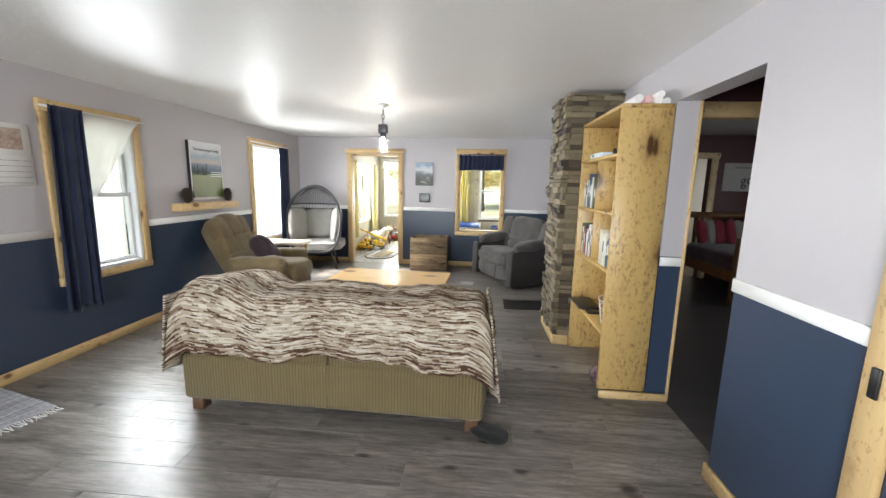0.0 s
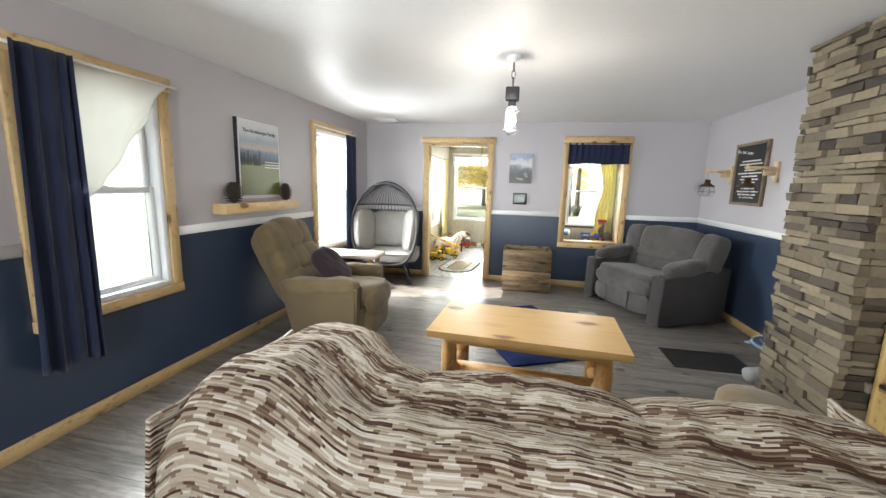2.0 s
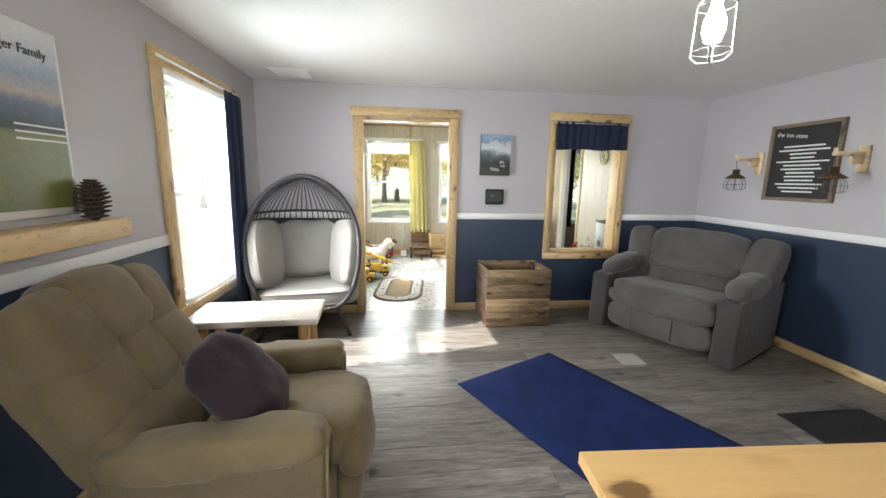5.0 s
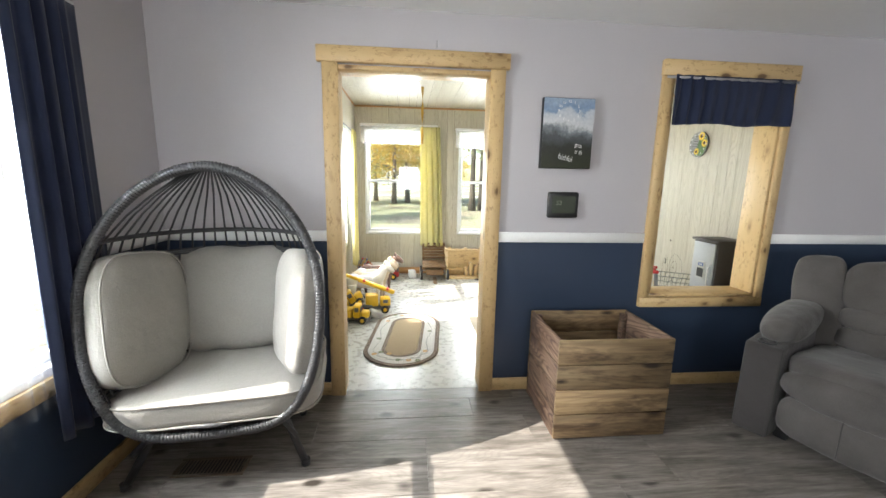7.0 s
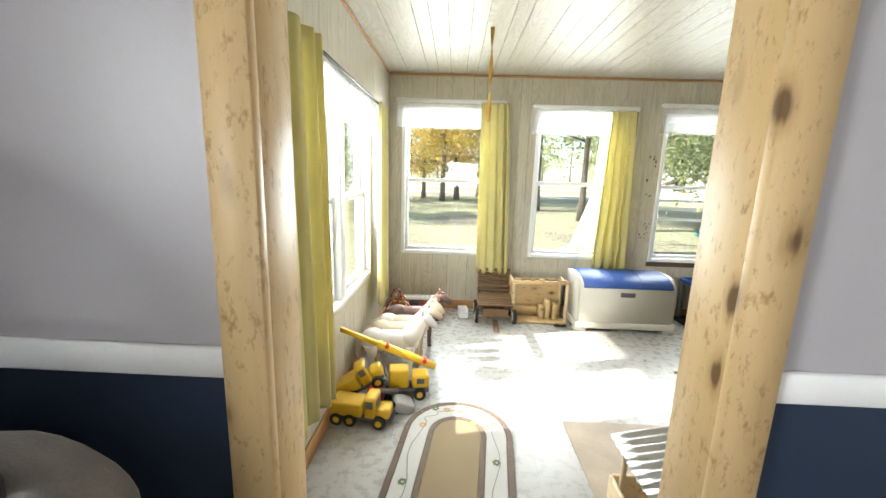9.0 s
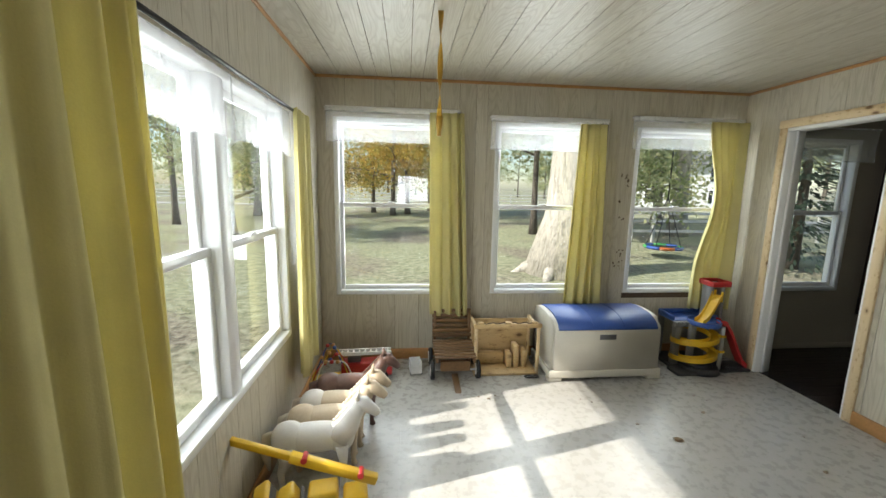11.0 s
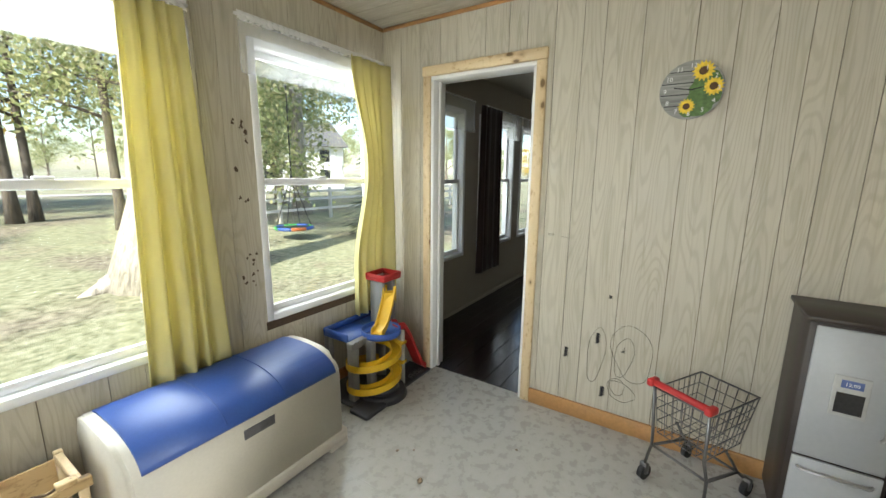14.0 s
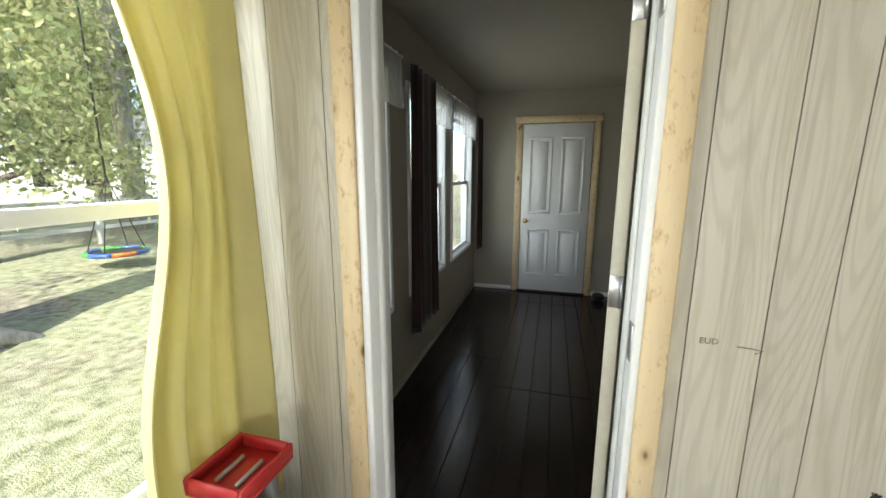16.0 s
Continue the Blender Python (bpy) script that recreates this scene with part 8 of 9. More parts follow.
sm = thing("wall_scribble", "child's black marker drawing on the wall panel", "drawing")
for cy, cz, ry, rz, rot in ((9.335, 0.42, 0.045, 0.17, 5), (9.15, 0.47, 0.10, 0.165, -12), (9.19, 0.44, 0.045, 0.12, 8), (9.19, 0.235, 0.075, 0.055, 20), (9.21, 0.26, 0.04, 0.05, -15)):
    pts = []
    for k in range(34):
        a = 0.3 + k * 0.19
        y, z = ry * math.cos(a) * (1 + 0.12 * math.sin(3 * a)), rz * math.sin(a)
        c, s = math.cos(radians(rot)), math.sin(radians(rot))
        pts.append((cy + y * c - z * s, cz + y * s + z * c))
    part("pen_line", scribble(pts), INK, sm)
for cy, cz in ((9.332, 0.522), (9.503, 0.395), (9.285, 0.207)):
    pts = [(cy + 0.012 * math.sin(k * 2.1) + 0.004 * math.sin(k), cz - 0.03 + 0.06 * k / 26) for k in range(27)]
    part("pen_blot", scribble(pts, 0.0028), INK, sm)
pts = [(9.285 + 0.01 * math.sin(k * 1.9), 0.775 + 0.01 * math.cos(k * 2.7)) for k in range(16)]
part("pen_line", scribble(pts, 0.0014), INK, sm)
pts = [(9.20 + 0.012 * math.sin(k * 2.2) - 0.002 * k, 0.47 + 0.004 * k * (k % 2)) for k in range(8)]
part("pen_line", scribble(pts, 0.0014), INK, sm)
lettering("pencil_letters", "EUD", 0.02, Matrix.Translation((PR - 0.0095, 9.635, 1.085)) @ pose(0, 0, 0, 90, 0, -90), surface("grey_pencil", (0.2, 0.18, 0.14), 0.7), sm, 0.0004)
part("pencil_line", scribble([(9.58, 1.085), (9.55, 1.083), (9.53, 1.08), (9.545, 1.072)], 0.0012), bpy.data.materials["grey_pencil"], sm)
# peeled paint beside the third window
pm = thing("peeled_patch", "brown scuffs of peeled paint on the wall panel", "stain")
_rg = random.Random(8)
PEEL = surface("peeled_brown", (0.09, 0.06, 0.04), 0.9, 0.3, 40)
for k in range(26):
    z = _rg.choice((0.85, 0.9, 0.95, 1.0, 1.25, 1.45, 1.62, 1.66)) + _rg.uniform(-0.05, 0.05)
    x = 0.29 + _rg.uniform(-0.04, 0.045)
    bm = BM()
    s = _rg.uniform(0.003, 0.010)
    bmesh.ops.create_circle(bm, cap_ends=True, segments=7, radius=s, matrix=Matrix.Translation((x, PF - 0.0088, z)) @ Matrix.Rotation(radians(90), 4, "X"))
    for v in bm.verts:
        v.co.x += _rg.uniform(-0.4, 0.4) * s
        v.co.z += _rg.uniform(-0.8, 0.8) * s
    part("scuff", bm, PEEL, pm)
strip("sill_stain_board", (0.36, PF - 0.0105, 0.55), (1.31, PF - 0.0085, 0.598), PEEL, "bare brown strip under the window", 0)
# litter on the vinyl
_rg = random.Random(4)
for x, y in ((0.065, 9.626), (-0.35, 10.12), (-0.28, 10.08), (-1.1, 10.2), (-1.03, 10.17), (-0.97, 10.21), (0.55, 10.12), (0.6, 10.05), (0.45, 9.9), (0.7, 9.3), (0.9, 9.6), (-0.1, 9.8)):
    bm = BM()
    s = 0.028 if x == 0.065 else _rg.uniform(0.006, 0.014)
    add_sheet(bm, lambda u, v: ((u - 0.5) * s * 2 * (1 - abs(v - 0.5)), (v - 0.5) * s * 2, 0.003 + 0.25 * s * math.sin(3 * u) * v), 5, 5, 0.0012)
    single("dry_leaf", bm, surface("dry_leaf_brown", (0.16, 0.11, 0.06), 0.8, 0.4, 60) if "dry_leaf_brown" not in bpy.data.materials else bpy.data.materials["dry_leaf_brown"], "dry brown leaf crumb on the vinyl floor", "leaf", pose(x, y, 0.0, 0, 0, _rg.uniform(0, 360)), "leaf litter")

# ---- far room ----
BROWN_C = cloth("dark_brown_curtain", (0.025, 0.012, 0.010), var=0.15)
curtain_panel("dark_curtain", "y", RF - 0.09, 2.82, 3.3, 0.37, 2.12, BROWN_C, "dark brown curtain panel between windows", 5, 0.022, 0.1, seed=1)
curtain_panel("dark_curtain", "y", RF - 0.09, 5.02, 5.2, 0.55, 2.1, BROWN_C, "dark brown curtain panel in the corner", 3, 0.02, 0.1, seed=2)
curtain_panel("dark_curtain", "y", RF - 0.09, 1.56, 1.78, 0.55, 2.1, BROWN_C, "dark brown curtain panel by the doorway", 3, 0.02, 0.1, seed=5)
for a0, a1, sd in ((1.7, 2.72, 1), (3.05, 3.95, 2), (4.0, 5.1, 3)):
    curtain_panel("valance", "y", RF - 0.06, a0, a1, 1.84, 2.14, VALANCE, "white sheer valance in the dark room", 8, 0.012, 0.0, 0.002, nv=8, seed=sd)
    rod("y", RF - 0.05, a0 - 0.06, a1 + 0.02, 2.14, WHITE)
d = thing("door_4", "white four-panel door in a pine casing", "door")
tagged(d, kind="structure")
lf = part("leaf", box_bm((RE - 0.03, 9.585, 0.02), (RE + 0.005, 10.36, 2.03), 0.003, 1), WHITE, d)
for y0, y1 in ((9.66, 9.92), (10.02, 10.28)):
    for z0, z1 in ((0.22, 0.80), (0.98, 1.88)):
        bm = BM()
        for a, b, c2, e in ((y0, y1, z0, z0 + 0.025), (y0, y1, z1 - 0.025, z1), (y0, y0 + 0.025, z0 + 0.025, z1 - 0.025), (y1 - 0.025, y1, z0 + 0.025, z1 - 0.025)):
            add_box(bm, (RE - 0.04, a, c2), (RE - 0.029, b, e), 0.003, 1)
        pn = part("moulding", bm, WHITE, lf)
        part("panel", box_bm((RE - 0.036, y0 + 0.05, z0 + 0.05), (RE - 0.029, y1 - 0.05, z1 - 0.05), 0.006, 1), WHITE, lf)
bm = BM()
lathe(bm, [(0.012, 0), (0.012, 0.03), (0.028, 0.045), (0.03, 0.06), (0.018, 0.072), (0.0, 0.074)], (0, 0, 0), 14, pose(RE - 0.03, 10.3, 0.90, 0, -90))
part("knob", bm, surface("brass", (0.6, 0.42, 0.16), 0.3, 0.1, 10, 90, 0.02, 1.0), d, "brass door knob")
for y0, y1 in ((9.5, 9.575), (10.37, 10.445)):
    part("casing", box_bm((RE - 0.022, y0, 0), (RE, y1, 2.045), 0.003, 1), PINE_PALE_Z, d)
part("head_casing", box_bm((RE - 0.026, 9.49, 2.045), (RE, 10.455, 2.12), 0.003, 1), PINE_PALE_Y, d)
part("threshold", box_bm((RE - 0.05, 9.57, 0), (RE, 10.38, 0.022), 0.003, 1), BLACK, d)
strip("baseboard", (RE - 0.012, 8.9, 0), (RE, 9.49, 0.05), WHITE, "thin white baseboard")
strip("baseboard", (RE - 0.012, 10.455, 0), (RE, RF, 0.05), WHITE, "thin white baseboard")
strip("baseboard", (PR + 0.12, RF - 0.012, 0), (RE - 0.012, RF, 0.05), TAUPE, "painted baseboard")
d = thing("door_5", "white door swung open into the far room", "door", pose(1.535, 9.793, 0, 0, 0, -12))
tagged(d, kind="structure")
part("leaf", box_bm((0.0, 0.0, 0.015), (0.66, 0.036, 2.02), 0.004, 2), surface("cream_door_paint", (0.66, 0.62, 0.5), 0.45, 0.06), d)
for z in (0.3, 1.1, 1.82):
    bm = BM()
    add_box(bm, (-0.003, 0.004, z), (0.0, 0.034, z + 0.09), 0.001, 1)
    add_cyl(bm, (-0.004, 0.003, z), (-0.004, 0.003, z + 0.09), 0.006, seg=10)
    part("hinge", bm, STEEL, d)
bm = BM()
add_soft(bm, (0.12, 0.14, 0.1), pose(0, 0, 0.05), 2.4, 7, wrinkle=0.01)
single("black_shoe", bm, BLACK, "black object on the dark floor by the door", "shoe", pose(5.1, 9.42, 0))

# ---- outdoors ----
GZ = -0.42


def lawn_mat():
    mt, nt, b = nodes_of("lawn")
    v = coords(nt, space="World")
    n1, n2, n3 = noise_node(nt, v, 0.3, 5), noise_node(nt, v, 7, 6, 0.75), noise_node(nt, v, 60, 3)
    c = ramp(nt, n2, [(0.32, (0.09, 0.108, 0.05)), (0.48, (0.29, 0.295, 0.175)), (0.7, (0.50, 0.49, 0.35))])
    # Broad dark patches: leaf litter, with tree shade painted into the same colour.
    c = blend(nt, ramp(nt, n1, [(0.47, (0, 0, 0)), (0.6, (0.9, 0.9, 0.9))]), c, ramp(nt, n2, [(0.38, (0.08, 0.06, 0.045)), (0.62, (0.40, 0.35, 0.26))]))
    nt.links.new(c, b.inputs["Base Color"])
    b.inputs["Roughness"].default_value = 0.9
    bump(nt, b, n3, 0.8, 0.03)
    return mt


bm = BM()
_N = 80
_g = [(-1 if k < 0 else 1) * (abs(k) / _N) ** 3 * 900 for k in range(-_N, _N + 1)]
_vs = [[bm.verts.new((x, y + 12, GZ + 0.05 * noise.noise(Vector((x * 0.3, y * 0.3, 0))))) for y in _g] for x in _g]
for i in range(2 * _N):
    for j in range(2 * _N):
        bm.faces.new((_vs[i][j], _vs[i + 1][j], _vs[i + 1][j + 1], _vs[i][j + 1])).smooth = True
single("ground", bm, lawn_mat(), "lawn with worn autumn grass, leaf litter and painted tree shade", "ground", kind="structure")
single("foundation", box_bm((-3.2, -2.3, -0.6), (5.85, 11.03, -0.14)), surface("foundation_block", (0.3, 0.3, 0.29), 0.9), "concrete foundation under the house", "foundation", kind="structure")


def bark_mat(name, c, scale=14):
    mt, nt, b = nodes_of(name)
    v = coords(nt, (1, 1, 0.18))
    n1, n2 = noise_node(nt, v, scale, 6, 0.7, 0.6), noise_node(nt, v, scale * 4, 3)
    nt.links.new(ramp(nt, n1, [(0.3, shade(c, 0.35)), (0.5, c), (0.72, shade(c, 1.5))]), b.inputs["Base Color"])
    b.inputs["Roughness"].default_value = 0.95
    bump(nt, b, n1, 1.0, 0.06)
    return mt


def leaf_mat(name, c1, c2, c3):
    mt, nt, b = nodes_of(name)
    g = nt.nodes.new("ShaderNodeNewGeometry")
    c = ramp(nt, g.outputs["Random Per Island"], [(0.0, c1), (0.5, c2), (1.0, c3)])
    nt.links.new(c, b.inputs["Base Color"])
    b.inputs["Roughness"].default_value = 0.6
    tr = nt.nodes.new("ShaderNodeBsdfTranslucent")
    nt.links.new(c, tr.inputs["Color"])
    mx = nt.nodes.new("ShaderNodeMixShader")
    mx.inputs[0].default_value = 0.4
    nt.links.new(b.outputs[0], mx.inputs[1]), nt.links.new(tr.outputs[0], mx.inputs[2])
    nt.links.new(mx.outputs[0], nt.nodes["Material Output"].inputs[0])
    return mt


BARK = bark_mat("grey_bark", (0.20, 0.17, 0.14))
BARK_D = bark_mat("dark_bark", (0.12, 0.10, 0.082))
LEAF_G = leaf_mat("green_leaves", (0.2, 0.25, 0.1), (0.34, 0.38, 0.18), (0.52, 0.5, 0.27))
LEAF_Y = leaf_mat("autumn_leaves", (0.62, 0.4, 0.1), (0.75, 0.56, 0.14), (0.36, 0.38, 0.12))
LEAF_S = leaf_mat("spruce_needles", (0.03, 0.05, 0.03), (0.05, 0.075, 0.05), (0.08, 0.1, 0.075))


def tree(m, trunk_r, height, crown_lo, crown_r, bark, leaves, label, count=2600, seed=1, flare=1.6, leaf=0.17, lean=0.0, droop=0.0):
    """A tree: tapered, flared trunk, limbs that fork, and many leaves in clumps round the limb ends."""
    rng = random.Random(seed)
    tr = thing("tree", label, "tree", m)
    bm = BM()
    pts, radii = [], []
    for k in range(12):
        f = k / 11
        pts.append((lean * height * f + 0.12 * math.sin(3 * f + seed) * trunk_r * 2, 0.1 * math.sin(4 * f + seed) * trunk_r * 2, -0.1 + height * f))
        radii.append(trunk_r * (1 + (flare - 1) * math.exp(-f * height / (1.6 * trunk_r + 0.2))) * (1 - 0.8 * f))
    add_tube(bm, pts, trunk_r, 14, radii=radii)
    if trunk_r > 0.4:
        for k in range(7):
            a = k * 0.9 + 0.3
            add_tube(bm, [(0.6 * trunk_r * math.cos(a), 0.6 * trunk_r * math.sin(a), 0.9), (1.6 * trunk_r * math.cos(a), 1.6 * trunk_r * math.sin(a), 0.2), (2.8 * trunk_r * math.cos(a + 0.1), 2.8 * trunk_r * math.sin(a + 0.1), -0.03)], 0.2, 8, radii=[0.5 * trunk_r, 0.36 * trunk_r, 0.14 * trunk_r])
    part("trunk", bm, bark, tr)
    tips = []
    for k in range(13):
        f = crown_lo / height + (0.96 - crown_lo / height) * (k + rng.random() * 0.5) / 13
        i = min(int(f * 11), 10)
        base = Vector(pts[i]).lerp(Vector(pts[i + 1]), f * 11 - i)
        a = k * 2.4 + rng.random()
        ln = crown_r * (0.55 + 0.5 * rng.random()) * (1.05 - 0.5 * max(0.0, f - 0.5))
        up = 0.35 + 0.4 * rng.random() - droop
        d = Vector((math.cos(a), math.sin(a), up))
        mid, end = base + d * ln * 0.5, base + Vector((d.x, d.y, up * 0.6)) * ln
        r0 = trunk_r * (1 - 0.8 * f) * 0.55
        bm = BM()
        add_tube(bm, [base, mid, end], r0, 6, radii=[r0, r0 * 0.6, r0 * 0.15])
        for j in range(3):
            b2 = mid.lerp(end, 0.2 + 0.25 * j)
            e2 = b2 + Vector((rng.uniform(-1, 1), rng.uniform(-1, 1), rng.uniform(-0.3 - droop, 0.6 - droop))) * ln * 0.4
            add_tube(bm, [b2, e2], r0 * 0.3, 5, radii=[r0 * 0.3, r0 * 0.06])
            tips.append((e2, ln * 0.3))
        tips.append((end, ln * 0.32))
        tips.append((mid, ln * 0.26))
        part("limb", bm, bark, tr)
    nr = np.random.RandomState(seed)
    vs, fs = [], []
    for k in range(count):
        c, rad = tips[k % len(tips)]
        q = c + Vector(nr.normal(0, 0.55, 3).tolist()) * rad
        s = leaf * (0.6 + 0.8 * nr.rand())
        u, w = Vector(nr.normal(0, 1, 3).tolist()).normalized(), Vector(nr.normal(0, 1, 3).tolist()).normalized()
        w = (w - u * w.dot(u)).normalized()
        b0 = len(vs)
        vs += [q - u * s, q + w * s * 0.5, q + u * s, q - w * s * 0.5]
        fs.append((b0, b0 + 1, b0 + 2, b0 + 3))
    me = bpy.data.meshes.new("crown")
    me.from_pydata([tuple(v) for v in vs], [], fs)
    me.materials.append(leaves)
    ob = new("crown", me)
    ob.parent = tr
    tagged(ob, kind="stuff")
    return tr


t_big = tree(pose(2.12, 16.3, GZ), 0.46, 17, 4.6, 6.5, bark_mat("pale_bark", (0.52, 0.47, 0.40)), LEAF_G, "huge pale-barked yard tree with flared roots", 9000, 3, 2.3, 0.105)
t_green = tree(pose(8.0, 27.0, GZ), 0.28, 11, 2.2, 5.0, BARK, LEAF_G, "green maple tree on the lawn", 15000, 4, 1.5, 0.115)
t_pale = tree(pose(10.6, 24.0, GZ), 0.33, 14, 4.5, 4.5, bark_mat("light_bark", (0.34, 0.31, 0.27)), LEAF_G, "pale-trunked tree by the fence", 7000, 5, 1.5, 0.11)
t_yell = tree(pose(-2.6, 35.0, GZ), 0.18, 11, 1.9, 4.2, BARK, LEAF_Y, "autumn tree with yellow leaves", 11000, 6, 1.4, 0.11, droop=0.15)
t_thin = tree(pose(2.3, 28.7, GZ), 0.17, 15, 4.0, 4.0, BARK_D, LEAF_G, "slender dark-trunked tree in the yard", 5000, 7, 1.5, 0.11)
for x, y, rz, src, k in ((0.7, 30.3, 80, t_thin, 1.0), (3.0, 29.3, 200, t_thin, 0.9), (4.0, 24.3, 130, t_thin, 0.85), (-1.6, 36.5, 140, t_yell, 1.05), (-4.2, 38, 60, t_yell, 0.9), (0.3, 41, 250, t_yell, 0.95), (-8.5, 23.5, 20, t_green, 0.62), (-12.5, 27, 120, t_thin, 0.8), (-11, 33, 220, t_green, 0.8), (13.5, 30, 90, t_green, 0.95), (18, 34, 10, t_pale, 0.9), (5.5, 21.5, 300, t_green, 0.7)):
    c = copy_thing(src, pose(x, y, GZ, 0, 0, rz))
    c.scale = (k, k, k)
_rng = random.Random(9)
for k in range(46):
    a = radians(-105 + 3.9 * k * 1.0)
    r = _rng.uniform(85, 140)
    src = (t_green, t_yell, t_green, t_thin)[k % 4]
    c = copy_thing(src, pose(r * math.sin(a), 12 + r * math.cos(a), GZ, 0, 0, _rng.uniform(0, 360)))
    s = _rng.uniform(0.8, 1.3)
    c.scale = (s, s, s)
    tagged(c, group="distant tree line")


def spruce(m, h, seed):
    rng = random.Random(seed)
    tr = thing("spruce_tree", "dark spruce tree near the house", "tree", m)
    bm = BM()
    add_cyl(bm, (0, 0, -0.1), (0, 0, h), 0.14, 0.02, 10)
    part("trunk", bm, BARK_D, tr)
    vs, fs = [], []
    for k in range(5200):
        f = rng.random() ** 0.8
        a, rr = rng.uniform(0, 6.283), (1 - f) * h * 0.27 * rng.uniform(0.2, 1) ** 0.6
        tier = 0.12 * math.sin(f * 60)
        q = Vector((rr * math.cos(a), rr * math.sin(a), 0.3 + f * (h - 0.3) - 0.25 * rr + tier))
        u = Vector((math.cos(a), math.sin(a), -0.3)) * rng.uniform(0.1, 0.2)
        w = Vector((-math.sin(a), math.cos(a), rng.uniform(-0.5, 0.5))) * 0.035
        b0 = len(vs)
        vs += [q - u, q + w, q + u, q - w]
        fs.append((b0, b0 + 1, b0 + 2, b0 + 3))
    me = bpy.data.meshes.new("crown")
    me.from_pydata([tuple(v) for v in vs], [], fs)
    me.materials.append(LEAF_S)
    ob = new("crown", me)
    ob.parent = tr
    tagged(ob, kind="stuff")


spruce(pose(8.6, 16.8, GZ), 6.5, 3)

# board and wire fences
def fence(y, x0, x1, step, rails, top, label):
    fn = thing("fence", label, "fence", pose(0, y, GZ))
    n = int((x1 - x0) / step)
    bm0 = BM()
    add_box(bm0, (-0.06, -0.06, -0.1), (0.06, 0.06, top), 0.01, 1)
    me = bpy.data.meshes.new("post")
    bm0.to_mesh(me)
    bm0.free()
    me.materials.append(FENCE_W)
    for k in range(n + 1):
        o = new("post", me)
        o.location, o.parent = (x0 + k * step, 0, 0), fn
    for z in rails:
        part("rail", box_bm((x0, -0.075, z - 0.05), (x0 + n * step, -0.06, z + 0.05)), FENCE_W, fn)


FENCE_W = surface("weathered_white_fence", (0.6, 0.59, 0.56), 0.8, 0.1)
fence(21.9, 5.6, 30, 2.4, (0.45, 0.85, 1.15), 1.3, "pale post-and-rail fence of the paddock")
fence(58.0, -60, 70, 3.0, (0.4, 0.8, 1.2), 1.35, "long white board fence across the field")
lane = single("gravel_lane", box_bm((-60, 47, GZ + 0.0), (70, 50, GZ + 0.06)), surface("pale_gravel", (0.42, 0.4, 0.37), 0.9, 0.15, 0.5, 20, 0.3), "pale gravel lane across the field", "lane", kind="structure")
# swing
sw = thing("saucer_swing", "round blue and green saucer swing hung by ropes", "swing", pose(6.1, 18.5, GZ + 0.32))
for k in range(8):
    bm = BM()
    add_tube(bm, [(0.5 * math.cos(a), 0.5 * math.sin(a), 0) for a in [k * 0.7854 + j * 0.157 for j in range(6)]], 0.05, 8)
    part("rim_pad", bm, (BLUE_P, surface("green_pad", (0.06, 0.3, 0.08), 0.5) if k == 1 else bpy.data.materials["green_pad"] if k > 1 else BLUE_P, bpy.data.materials["orange_plastic"])[(k % 4 == 0) * 0 + (k % 2) * 1 if k != 5 else 2], sw)
bm = BM()
lathe(bm, [(0.0, -0.03), (0.48, -0.005), (0.48, 0.005), (0.0, -0.02)], (0, 0, 0), 24)
part("seat_mat", bm, BLACK, sw)
for a in (0.6, 2.2, 3.7, 5.3):
    bm = BM()
    add_tube(bm, [(0.5 * math.cos(a), 0.5 * math.sin(a), 0), (0, 0, 1.5)], 0.012, 5)
    part("rope", bm, BLACK, sw)
bm = BM()
add_tube(bm, [(0, 0, 1.5), (0, 0, 5.2)], 0.02, 6)
part("rope", bm, BLACK, sw)
bm = BM()
add_tube(bm, [(2.05, 16.3, 5.2), (4.0, 17.6, 5.35), (6.3, 18.6, 5.3), (8.2, 19.2, 5.8)], 0.16, 8, radii=[0.26, 0.2, 0.14, 0.06])
single("tree_limb", bm, bpy.data.materials["pale_bark"], "long level limb of the yard tree", "branch")
# far house
hs = thing("house", "white farmhouse beyond the fence", "house", pose(24, 46, GZ, 0, 0, -20))
part("wall", box_bm((-6, -4, 0), (6, 4, 4.6)), WHITE, hs)
bm = BM()
extrude_profile(bm, [(-4.6, 4.5), (0, 7.4), (4.6, 4.5)], -6.4, 6.4)
part("roof", bm, surface("grey_shingle", (0.13, 0.13, 0.135), 0.9, 0.2, 4), hs)
for x in (-4, -1.3, 1.3, 4):
    for z in (1.0, 3.0):
        w = part("window", box_bm((x - 0.5, -4.06, z), (x + 0.5, -4.0, z + 1.2)), BLACK, hs)
        part("frame", box_bm((x - 0.58, -4.04, z - 0.08), (x + 0.58, -3.99, z + 1.28)), VINYL_WHITE, w)
# covered entry outside the near living-room window
pr = thing("porch_screen", "white outdoor curtain hung under a porch roof", "curtain", pose(0, 0, 0))
bm = BM()
add_sheet(bm, lambda u, v: (L - 1.0 + 0.05 * math.sin(u * 70), 2.2 + 2.6 * u, 2.95 - 3.2 * v), 90, 6, 0.006)
part("cloth_panel", bm, cloth("outdoor_white_cloth", (0.78, 0.78, 0.75), var=0.06, translucent=0.52), pr)
part("roof_edge", box_bm((L - 1.1, 2.1, 2.95), (L - 0.16, 4.9, 3.02)), WHITE, pr)

# ---- laminate planks ----
floor_living = tagged(new("floor"), "grey wood-look laminate plank floor", "floor", kind="structure")
_rng = random.Random(21)
PW, PLEN = 0.193, 1.21
_cache = {}


